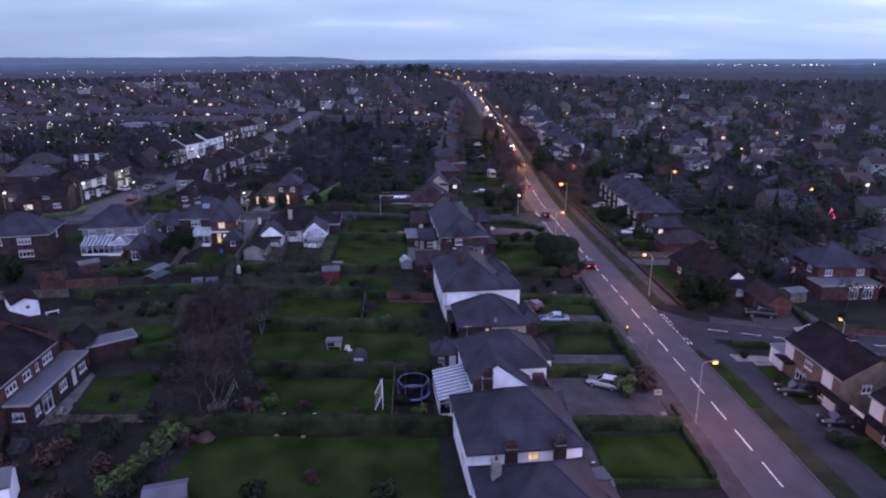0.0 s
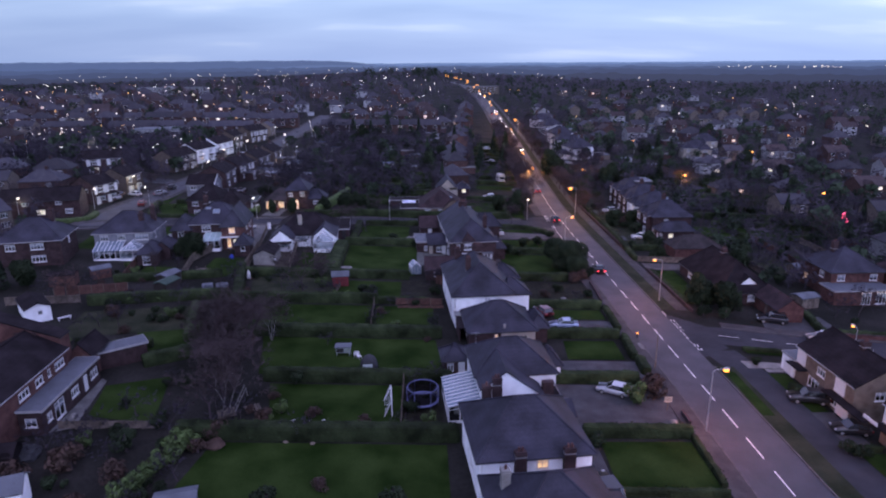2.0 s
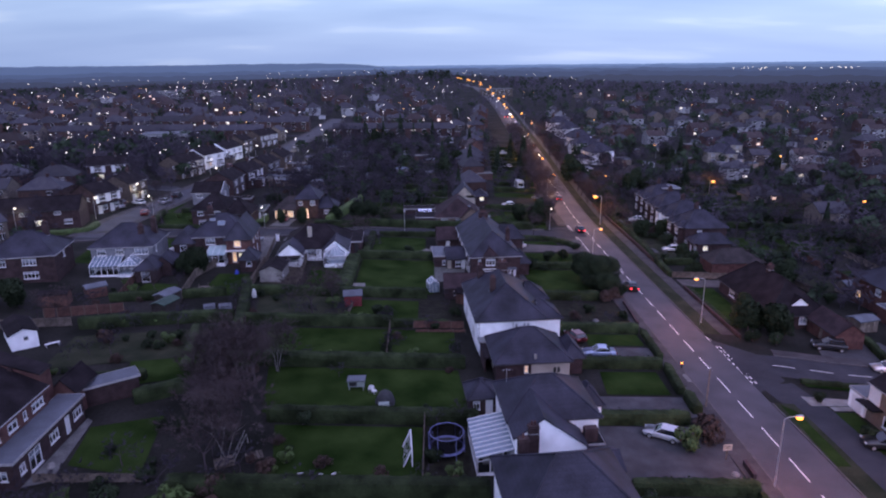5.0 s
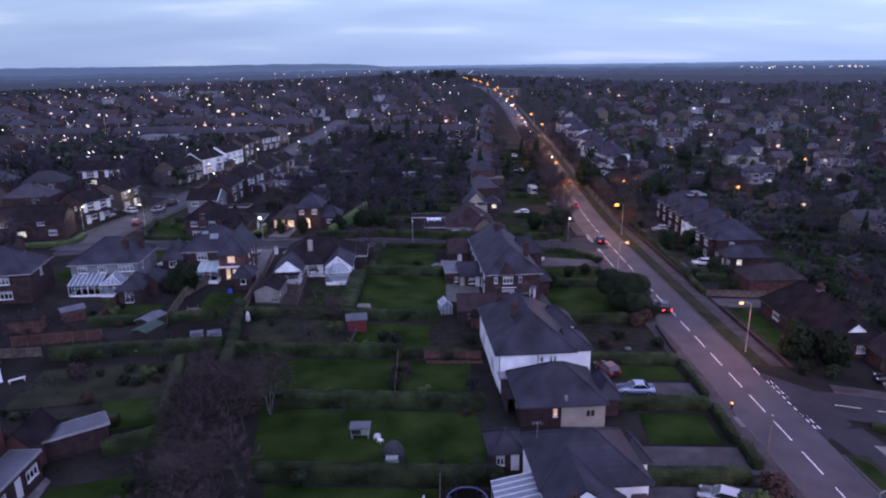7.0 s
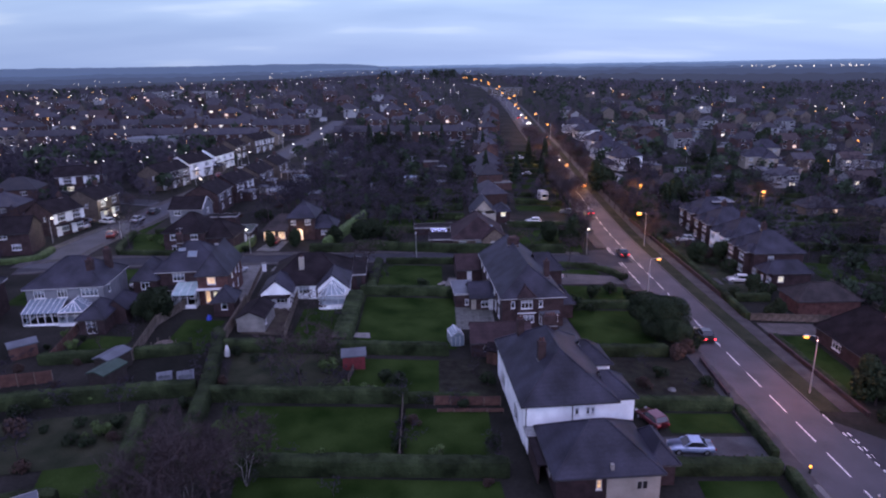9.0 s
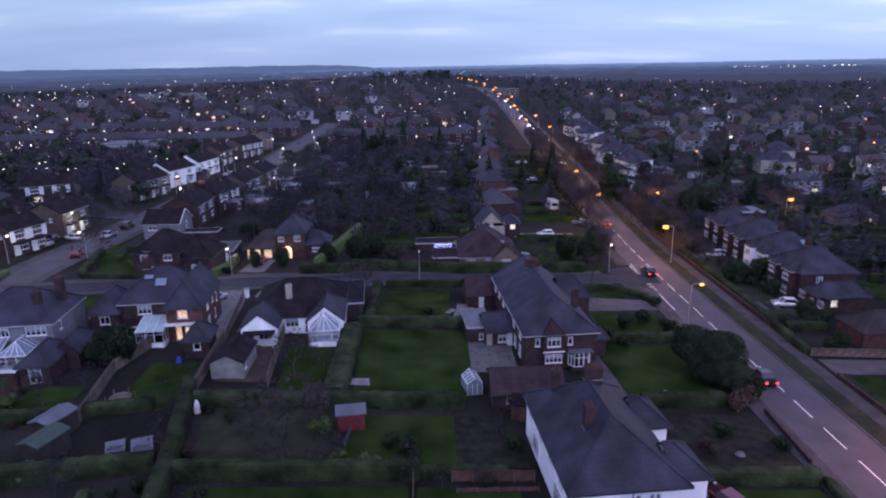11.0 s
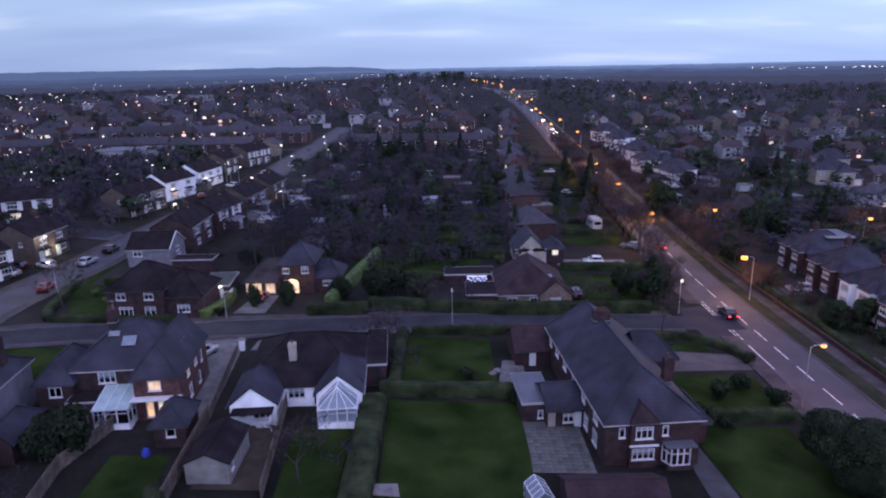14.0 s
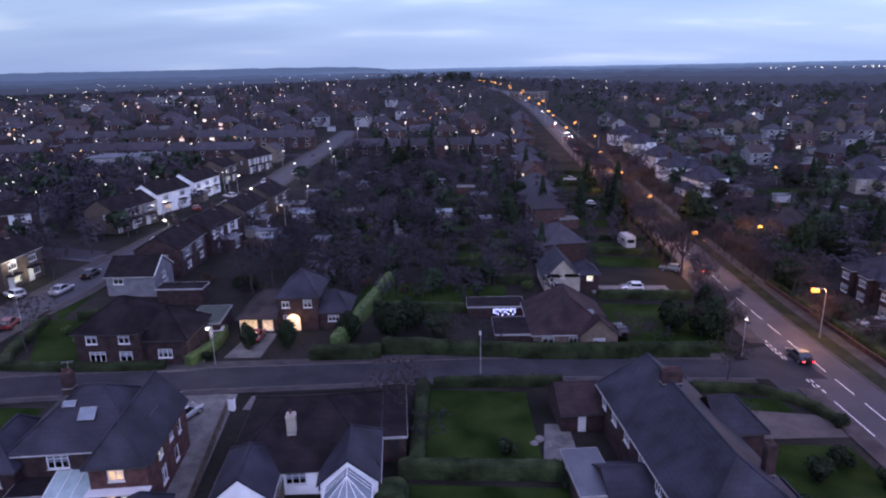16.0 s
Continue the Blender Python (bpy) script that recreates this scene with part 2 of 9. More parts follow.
LEAFB = mat("bright_hedge_leaves", (0.05, 0.082, 0.02), 0.75, 0.4, 1.2, 9, 0.0, second=(0.05, 0.08, 0.024), rand=0.2)
HEDGE = mat("clipped_hedge_leaves", (0.014, 0.022, 0.009), 0.9, 0.5, 0.5, 5, 0.9, second=(0.021, 0.030, 0.013), rand=0.25, spec=0.1)
CONIFER = mat("conifer_leaves", (0.017, 0.027, 0.017), 0.9, 0.5, 0.5, 5, 0.0, second=(0.024, 0.036, 0.022), rand=0.3, spec=0.1)
RUSSET = mat("russet_leaves", (0.045, 0.028, 0.022), 0.85, 0.4, 1.2, 9, 0.0, rand=0.2)
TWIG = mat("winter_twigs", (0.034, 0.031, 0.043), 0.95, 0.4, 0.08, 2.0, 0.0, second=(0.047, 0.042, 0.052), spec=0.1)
# twigs of the far woods: distance haze put into a paler base colour
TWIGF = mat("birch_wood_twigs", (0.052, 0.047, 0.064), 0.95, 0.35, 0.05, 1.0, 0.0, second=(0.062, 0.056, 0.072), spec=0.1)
TWIGN = mat("near_twigs", (0.044, 0.034, 0.038), 0.95, 0.35, 0.3, 6.0, 0.0, second=(0.058, 0.046, 0.047), spec=0.1)
SODIUM = glow("sodium_lamp", (1.0, 0.36, 0.05), 4.2, (0.2, 0.06, 0.01))
FARAMBER = glow("far_sodium_lamp", (1.0, 0.5, 0.14), 5.0, (0.2, 0.08, 0.02))
LED = glow("white_lamp", (1.0, 0.84, 0.64), 6)
ROOMLIT = glow("lit_room_amber", (1.0, 0.52, 0.13), 0.95, blotch=0.6)
ROOMPALE = glow("lit_room_pale", (1.0, 0.82, 0.5), 1.2, blotch=0.5)
HEAD = glow("headlamp", (1.0, 0.84, 0.62), 60)
TAIL = glow("tail_lamp", (1.0, 0.04, 0.06), 5, (0.5, 0.02, 0.02))
BLIND = mat("net_curtain", (0.3, 0.32, 0.36), 0.9, 0.3, 2.5, 12, 0.0)


# ---------- mesh helpers ----------
def mesh(name, verts, faces, material, smooth=False):
    me = bpy.data.meshes.new(name)
    me.from_pydata(verts, [], faces)
    me.materials.append(material)
    if smooth:
        for p in me.polygons:
            p.use_smooth = True
    return me


def part(name, me, parent, m=None, label=""):
    ob = new(name, me)
    ob.parent = parent
    if m is not None:
        ob.matrix_local = m
    if label:
        ob["label"] = label
    return ob


def thing(name, x, y, rot, label, category, group="", z=None):
    ob = new(name)
    ob.matrix_world = pose(x, y, gz(x, y) if z is None else z, 0, 0, rot)
    return tagged(ob, label, category, group)


class Soup:
    """Collects boxes, tubes and faces into one mesh."""

    def __init__(self):
        self.v, self.f = [], []

    def face(self, *pts):
        n = len(self.v)
        self.v += [tuple(p) for p in pts]
        self.f.append(tuple(range(n, n + len(pts))))

    def box(self, x0, x1, y0, y1, z0, z1, taper=0.0):
        n = len(self.v)
        t = taper
        self.v += [(x0, y0, z0), (x1, y0, z0), (x1, y1, z0), (x0, y1, z0), (x0 + t, y0 + t, z1), (x1 - t, y0 + t, z1), (x1 - t, y1 - t, z1), (x0 + t, y1 - t, z1)]
        self.f += [tuple(n + i for i in q) for q in ((3, 2, 1, 0), (4, 5, 6, 7), (0, 1, 5, 4), (1, 2, 6, 5), (2, 3, 7, 6), (3, 0, 4, 7))]
        return self

    def tube(self, a, b, r0, r1, sides=5, cap=False):
        a, b = Vector(a), Vector(b)
        d = (b - a).normalized() if (b - a).length > 1e-6 else Vector((0, 0, 1))
        u = d.orthogonal().normalized()
        w = d.cross(u)
        n = len(self.v)
        for p, r in ((a, r0), (b, r1)):
            for i in range(sides):
                g = 2 * math.pi * i / sides
                self.v.append(tuple(p + (u * math.cos(g) + w * math.sin(g)) * r))
        for i in range(sides):
            j = (i + 1) % sides
            self.f.append((n + i, n + j, n + sides + j, n + sides + i))
        if cap:
            self.f.append(tuple(n + sides + i for i in range(sides)))
            self.f.append(tuple(n + i for i in reversed(range(sides))))
        return self

    def made(self, name, material, smooth=False):
        return mesh(name, self.v, self.f, material, smooth)


def hsh(*a):
    """A repeatable number between 0 and 1."""
    return random.Random(repr(a)).random()


# ---------- ground, roads, lawns ----------
def spread(lo, hi, centre, near, far):
    out, v = [], centre
    step = near
    while v < hi:
        out.append(v)
        v += step if abs(v - centre) < 260 else step * (1 + (abs(v - centre) - 260) / 180)
    out.append(hi)
    v = centre - near
    while v > lo:
        out.insert(0, v)
        v -= step if abs(v - centre) < 260 else step * (1 + (abs(v - centre) - 260) / 180)
    out.insert(0, lo)
    return out


def far_lie(x, y):
    r = math.hypot(x, y - 100)
    z = gz(x, y)
    if r > 900:
        z += (noise.noise((x / 900, y / 900, 3.3)) * 14 - 4) * ease(900, 2500, r)
    return z


gx, gy = spread(-4300, 4300, 0, 10, 0), spread(-1500, 4700, 120, 10, 0)
ground = new("ground", mesh("ground", [(x, y, far_lie(x, y)) for y in gy for x in gx],
                            [(j * len(gx) + i, j * len(gx) + i + 1, (j + 1) * len(gx) + i + 1, (j + 1) * len(gx) + i) for j in range(len(gy) - 1) for i in range(len(gx) - 1)], LAND, True))
tagged(ground, "dark garden soil and winter grass over rolling land", "ground", kind="structure")


def sheet(name, pts, material, lift=0.05, step=2.0, label="", category="ground", kind="structure", thick=0.0):
    """A draped patch with four corners (in order round); thick gives it a skirt below."""
    a, b, c, d = [Vector((*p, 0)) for p in pts]
    nu = max(1, int(max((b - a).length, (c - d).length) / step))
    nv = max(1, int(max((d - a).length, (c - b).length) / step))
    vs = []
    for j in range(nv + 1):
        for i in range(nu + 1):
            p = a.lerp(b, i / nu).lerp(d.lerp(c, i / nu), j / nv)
            vs.append((p.x, p.y, gz(p.x, p.y) + lift))
    fs = [(j * (nu + 1) + i, j * (nu + 1) + i + 1, (j + 1) * (nu + 1) + i + 1, (j + 1) * (nu + 1) + i) for j in range(nv) for i in range(nu)]
    ob = new(name, mesh(name, vs, fs, material))
    return tagged(ob, label, category, kind=kind)


def curve_pts(pts, step=3.0):
    """A smooth line through the points."""
    out = []
    P = [Vector((*p, 0)) for p in pts]
    P = [P[0] * 2 - P[1]] + P + [P[-1] * 2 - P[-2]]
    for i in range(1, len(P) - 2):
        n = max(2, int((P[i + 1] - P[i]).length / step))
        for k in range(n):
            t = k / n
            a, b, c, d = P[i - 1:i + 3]
            out.append(0.5 * ((2 * b) + (c - a) * t + (2 * a - 5 * b + 4 * c - d) * t * t + (3 * b - a - 3 * c + d) * t ** 3))
    out.append(P[-2])
    return out


def strip(name, line, left, right, material, lift, label, category="road", skirt=0.0, kind="structure", parent=None):
    """A ribbon along a line between two offsets (positive to the right of travel)."""
    vs, fs = [], []
    n = len(line)
    for i, p in enumerate(line):
        d = (line[min(i + 1, n - 1)] - line[max(i - 1, 0)]).normalized()
        r = Vector((d.y, -d.x, 0))
        a, b = p + r * left, p + r * right
        row = [(a.x, a.y, gz(a.x, a.y) + lift), (b.x, b.y, gz(b.x, b.y) + lift)]
        if skirt:
            row = [(a.x, a.y, row[0][2] - skirt)] + row + [(b.x, b.y, row[1][2] - skirt)]
        vs += row
    k = 4 if skirt else 2
    for i in range(n - 1):
        for j in range(k - 1):
            fs.append((i * k + j, i * k + j + 1, (i + 1) * k + j + 1, (i + 1) * k + j))
    ob = new(name, mesh(name, vs, fs, material))
    if parent:
        ob.parent = parent
        return ob
    return tagged(ob, label, category, kind=kind)


MAIN = curve_pts([(31.6, -60), (33.9, 0), (35.3, 57), (35.9, 100), (36.4, 150), (37.0, 180), (38.3, 202), (41.5, 250), (45.8, 320), (48.3, 380), (52.6, 500), (53.4, 600), (51, 727), (44, 850), (38, 960)], 4)
road = strip("road", MAIN, -3.7, 3.9, ASPH, 0.05, "worn grey asphalt main road lit by sodium lamps")


def stretch(y0, y1):
    return [p for p in MAIN if y0 <= p.y <= y1]


for y0, y1 in ((-60, 156), (165, 840)):
    strip("kerb", stretch(y0, y1), -3.9, -3.7, ROADKERB, 0.17, "weathered concrete kerb edging the main road", "kerb", 0.2)
    strip("pavement", stretch(y0, y1), -6.2, -3.9, TARMAC, 0.15, "narrow tarmac footway beside garden hedges", "pavement", 0.15)
for y0, y1 in ((-60, 80), (98, 840)):
    strip("kerb", stretch(y0, y1), 3.9, 4.1, ROADKERB, 0.17, "weathered concrete kerb edging the main road", "kerb", 0.2)
    strip("verge", stretch(y0, y1), 4.1, 6.6, ROUGH, 0.13, "strip of worn winter grass beside the road", "verge", 0.13)
strip("pavement", stretch(98, 840), 6.6, 8.6, TARMAC, 0.14, "tarmac footway behind the grass verge", "pavement", 0.14)


def dash(line, s0, length, off, width, parent, name="line_mark", lift=0.056):
    """A painted mark along the line from distance s0."""
    pts, acc = [], 0.0
    for i in range(len(line) - 1):
        seg = (line[i + 1] - line[i]).length
        for k in (s0, s0 + length * 0.5, s0 + length):
            if acc <= k < acc + seg:
                pts.append((k, line[i].lerp(line[i + 1], (k - acc) / seg), (line[i + 1] - line[i]).normalized()))
        acc += seg
    if len(pts) < 2:
        return
    vs = []
    for k, p, d in pts:
        r = Vector((d.y, -d.x, 0))
        for o in (off - width / 2, off + width / 2):
            q = p + r * o
            vs.append((q.x, q.y, gz(q.x, q.y) + lift))
    part(name, mesh(name, vs, [(i * 2, i * 2 + 1, i * 2 + 3, i * 2 + 2) for i in range(len(pts) - 1)], PAINT), parent)


# centre line: four-metre marks every six metres
for i in range(76):
    dash(MAIN, 60 + 6.05 * i + 3.0, 4.0, 0.0, 0.15, road)
# give-way edge at the eastern junction and long edge marks at the western one
for i in range(9):
    dash(MAIN, 144.2 + 1.35 * i, 0.75, 4.05, 0.16, road, "give_way_mark")
    dash(MAIN, 144.2 + 1.35 * i, 0.75, 4.55, 0.16, road, "give_way_mark")
for i in range(4):
    dash(MAIN, 157.5 + 3 * i, 2.0, 4.0, 0.13, road, "edge_mark")
for i in range(12):
    dash(MAIN, 214.5 + 1.35 * i, .85, -3.25, 0.16, road, "give_way_mark")
    dash(MAIN, 214.5 + 1.35 * i, .85, -3.75, 0.16, road, "give_way_mark")
dash(MAIN, 205, 7.5, -3.4, 0.14, road, "edge_mark")

SIDE = curve_pts([(40.2, 90.3), (46, 89.4), (52, 87.6), (57, 86.5), (76, 83.5), (130, 78), (220, 70)], 3)
side_road = strip("road", SIDE, -3.4, 3.4, ASPH_SIDE, 0.06, "dark asphalt side road with broken white centre line")
sheet("road", [(39.2, 81.5), (44.5, 85), (44.5, 93.5), (39.6, 98.5)], ASPH_SIDE, 0.045, 1.0, "flared asphalt mouth of the side road", "road")
for i in range(14):
    dash(SIDE, 5.0 + 4.7 * i, 2.9, 0.0, 0.13, side_road, lift=0.085)
strip("kerb", SIDE[2:], -3.6, -3.4, ROADKERB, 0.17, "concrete kerb along the side road", "kerb", 0.2)
strip("pavement", SIDE[2:], -5.6, -3.6, TARMAC, 0.15, "tarmac footway of the side road", "pavement", 0.15)
strip("kerb", SIDE[3:], 3.4, 3.6, ROADKERB, 0.17, "concrete kerb along the side road", "kerb", 0.2)
sheet("verge", [(46.5, 83.4), (57, 81.2), (57, 83), (46.8, 85.8)], GRASS, 0.12, 1.5, "green grass strip by the side road", "verge")
LANE = curve_pts([(43.0, -20), (43.4, 30), (43.6, 60), (43.9, 72), (43.4, 79), (42.6, 84)], 3)
strip("road", LANE, -2.4, 2.6, ASPH_SIDE, 0.052, "dark tarmac service lane in front of houses")
sheet("verge", [(39.7, 66), (41.2, 66), (41.6, 77), (40.4, 78.5)], GRASS, 0.15, 1.5, "narrow island of grass between road and lane", "verge")
sheet("footpath", [(44.2, 78.5), (51, 78.5), (51, 80), (44.2, 80.8)], CONC, 0.1, 2, "pale concrete garden path", "path")

CROSS = curve_pts([(35.5, 160.9), (26, 160.5), (10, 160.1), (-5, 159.2), (-30, 155.9), (-50, 153.2), (-64, 151.0), (-80, 146)], 3)
cross_road = strip("road", CROSS, -2.7, 2.7, ASPH_SIDE, 0.06, "dim grey asphalt side street between hedges")
sheet("road", [(28, 153.8), (35.6, 152.5), (35.6, 169), (28, 166.4)], ASPH_SIDE, 0.046, 1.0, "flared asphalt mouth of the side street", "road")
for side in (-1, 1):
    a, b = sorted((side * 2.7, side * 2.9))
    strip("kerb", CROSS[3:], a, b, ROADKERB, 0.17, "concrete kerb along the side street", "kerb", 0.2)
    a, b = sorted((side * 2.9, side * (3.9 if side < 0 else 4.6)))
    strip("pavement", CROSS[3:], a, b, TARMAC, 0.15, "tarmac footway of the side street", "pavement", 0.15)
ESTATE = curve_pts([(-76.6, 146.5), (-77, 160), (-76.3, 171), (-74.6, 184), (-74.2, 197), (-72.9, 210), (-71.4, 228), (-69.0, 243), (-67.4, 263), (-65.9, 288), (-65.5, 310), (-63, 360), (-60, 420)], 3)
strip("road", ESTATE, -3.1, 3.1, ASPH_EST, 0.07, "pale worn asphalt estate road with parked cars")
for side in (-1, 1):
    a, b = sorted((side * 3.1, side * 3.3))
    strip("kerb", ESTATE, a, b, ROADKERB, 0.17, "concrete kerb along the estate road", "kerb", 0.2)
    a, b = sorted((side * 3.3, side * 5.0))
    strip("pavement", ESTATE, a, b, TARMAC, 0.15, "worn footway of the estate road", "pavement", 0.15)
strip("road", curve_pts([(-75, 202), (-82, 204), (-92, 205.5), (-120, 203)], 3), -2.6, 2.6, ASPH_EST, 0.066, "short branch of the estate road between drives")
strip("road", curve_pts([(-62, 330), (-20, 322), (10, 318), (47, 318)], 5), -3, 3, ASPH_SIDE, 0.07, "asphalt street between terraces")
strip("road", curve_pts([(-300, 318), (-190, 330), (-120, 338), (-64, 342)], 6), -3, 3, ASPH_SIDE, 0.07, "asphalt estate street")
strip("road", curve_pts([(-280, 205), (-190, 222), (-130, 214), (-80, 205)], 6), -3, 3, ASPH_SIDE, 0.07, "asphalt estate street")

# lawns and beds: west gardens, then the front gardens
for pts, lab in (
    ([(-24, 47.5), (2.2, 47.5), (2.2, 59.2), (-22, 59.2)], "wide shaded back lawn"),
    ([(-17, 62.3), (-2.8, 62.3), (-2.8, 72), (-19, 72)], "back lawn with a football goal"),
    ([(-21, 74.5), (2.5, 74.8), (1.6, 86), (-23, 86)], "long green back lawn"),
    ([(-26, 88.6), (-8.3, 88.8), (-8.5, 99.2), (-28, 98.8)], "dark green back lawn"),
    ([(-7.6, 88.8), (1.5, 89), (1.5, 99), (-7.8, 99)], "back lawn beside a timber fence"),
    ([(-16, 102.5), (-4, 102.5), (-4, 111.5), (-14, 111.5)], "uneven green back lawn"),
    ([(-15.6, 114.8), (-1.6, 115), (-0.9, 135), (-15.8, 135)], "broad smooth green lawn"),
    ([(-15.5, 138.3), (-3.2, 138.3), (-3.2, 153), (-15.5, 153)], "bright green lawn by the side street"),
    ([(-24.5, 117), (-19.2, 117), (-19.2, 129), (-25, 129)], "small lawn behind a white bungalow"),
    ([(-41, 112), (-34.8, 112), (-35.6, 123.5), (-41.2, 123.5)], "back lawn with clutter at its end"),
    ([(-52, 110), (-46, 110), (-46, 117), (-52, 117)], "small lawn behind pebbledashed house"),
    ([(-37, 64), (-29.5, 62.4), (-31.4, 73.4), (-38.2, 70.8)], "curved back lawn beside extension"),
    ([(-39, 80), (-31, 83), (-33, 92), (-42, 90)], "small green lawn"),
    ([(18.4, 52), (28.6, 52), (28.8, 60.4), (18.8, 60.2)], "square front lawn inside hedges"),
    ([(19.8, 80.4), (27.8, 80.6), (28.0, 86.8), (20.4, 86.6)], "small front lawn"),
    ([(20.9, 94.9), (29.2, 95.2), (29.2, 99.2), (21, 99)], "small front lawn"),
    ([(17, 115.8), (27.6, 116), (27, 131), (16, 131)], "large front lawn with a spreading shrub"),
    ([(19, 133), (29, 133), (29, 143), (18, 143)], "front lawn beside gravel drive"),
    ([(17, 150.5), (27, 149.5), (26.5, 152.6), (17, 153)], "grass strip inside a low hedge"),
    ([(46.3, 103), (50, 103), (50.6, 122), (46.8, 122)], "green front lawn on rising bank"),
    ([(46.2, 67), (48.4, 67), (48.6, 77), (46.2, 77)], "small front lawn by service lane"),
    ([(46.3, 52), (50, 52), (50, 58.5), (46.3, 58.5)], "small front lawn by service lane"),
    ([(-64, 157), (-58, 156), (-58, 172), (-71, 172)], "corner lawn inside a clipped hedge"),
    ([(-71, 128), (-64, 128), (-70, 146), (-73, 146)], "mown grass verge by estate road"),
    ([(-64, 136.5), (-56, 138), (-56, 147), (-66, 147)], "front lawn by the side street"),
    ([(-72.5, 176), (-68.5, 172), (-70.5, 205), (-72.5, 205)], "grass verge along the estate road"),
    ([(-27, 180), (-2, 180), (-2, 192), (-26, 192)], "shaded lawn behind hedges"),
    ([(12, 164.5), (27, 165), (29, 184), (13, 184)], "front lawn of a bungalow"),
):
    sheet("lawn", pts, GRASS, 0.06, 2.0, lab, "lawn")
for pts, m_, lab, nm in (
    ([(16.2, 61.8), (29, 62.4), (29.6, 73.2), (16.2, 73)], DRIVE, "wide worn tarmac front drive", "driveway"),
    ([(15.5, 75), (29.6, 75.2), (29.6, 80), (15.5, 79.8)], DRIVE, "dark tarmac front drive", "driveway"),
    ([(15.8, 89.4), (30, 89.8), (30, 94.5), (15.8, 94)], DRIVE, "dark tarmac front drive", "driveway"),
    ([(15, 101.5), (30.5, 102.5), (31, 112), (15, 113)], SOIL, "rough gravelled front garden", "driveway"),
    ([(14.8, 46.0), (18.2, 46), (18.2, 60.6), (15, 60.6)], DRIVE, "dark tarmac side drive", "driveway"),
    ([(16.6, 143.6), (31.5, 144.8), (29, 149.2), (16.6, 150.4)], GRAVEL, "pale gravel forecourt", "driveway"),
    ([(13.8, 115), (16.8, 115), (15.6, 133), (14.2, 133)], DRIVE, "dark path along a brick house", "path"),
    ([(-1.4, 122), (4.6, 122), (4.6, 131.4), (-1, 131.4)], PAVING, "stained stone-slab patio", "patio"),
    ([(-3.2, 138.6), (0.5, 138.6), (0.5, 146), (-2, 146)], PAVING, "stained stone-slab terrace", "patio"),
    ([(-38.0, 129), (-34.2, 129), (-36.3, 151), (-43.4, 151)], PAVING, "long concrete driveway beside a brick house", "driveway"),
    ([(-34.8, 147.5), (-19, 148.4), (-19, 151.4), (-34.6, 150.6)], PAVING, "paved front forecourt of bungalow", "driveway"),
    ([(-41, 160.3), (-36.4, 160.6), (-36, 169), (-39.8, 169)], PAVING, "block-paved drive lit by a porch", "driveway"),
    ([(-48, 155.8), (-43, 156.6), (-43, 168), (-46, 168)], PAVING, "brick-paved drive", "driveway"),
    ([(-2.8, 62), (2.0, 62), (2.0, 72.4), (-2.8, 72.4)], SOIL, "bare soil yard round a trampoline", "garden_bed"),
    ([(-29, 102), (-17, 102), (-15, 112.4), (-31, 112.4)], ROUGH, "rough dug vegetable garden", "garden_bed"),
    ([(-4, 102), (2.8, 102), (2.8, 112), (-4, 112)], SOIL, "planted garden beds", "garden_bed"),
    ([(-32, 118.6), (-25.6, 118.6), (-26.6, 129), (-32.4, 129)], EARTH, "pale trodden earth yard beside a garage", "garden_bed"),
    ([(-51, 84), (-35, 88), (-34, 98), (-52, 94)], ROUGH, "rough vegetable plot", "garden_bed"),
    ([(-39.3, 60.5), (-37.2, 61.5), (-38.6, 72), (-39.4, 72.6)], PAVING, "paved terrace by extension", "patio"),
    ([(46, 60), (48.8, 60), (48.8, 67), (46, 67)], DRIVE, "tarmac drive in front of houses", "driveway"),
    ([(46.4, 77.4), (48.9, 77.4), (49, 78.4), (46.4, 78.4)], CONC, "concrete path", "path"),
    ([(45.5, 122.6), (58, 122.6), (58, 127), (45.6, 127)], GRAVEL, "pale gravel driveway behind fence", "driveway"),
    ([(46.5, 140), (54.6, 140), (54.8, 197), (47.5, 197)], ROUGH, "shrubby front gardens of semi-detached houses", "garden_bed"),
    ([(47, 145.6), (55, 145.8), (55, 149.4), (47, 149.2)], DRIVE, "tarmac front drive between hedges", "driveway"),
    ([(47.2, 174.6), (55, 174.8), (55, 178.2), (47.2, 178)], DRIVE, "tarmac front drive between hedges", "driveway"),
    ([(13, 189), (27, 190), (27, 194), (13, 193)], KERB, "pale concrete drive", "driveway"),
    ([(-27, 191.6), (-3, 191.6), (-3, 193), (-27, 193)], SOIL, "garden bed", "garden_bed"),
    ([(54, 92.5), (66, 91), (66, 98), (56, 99)], DRIVE, "dark tarmac drive", "driveway"),
):
    sheet(nm, pts, m_, 0.075, 2.0, lab, nm.replace("_", " "))

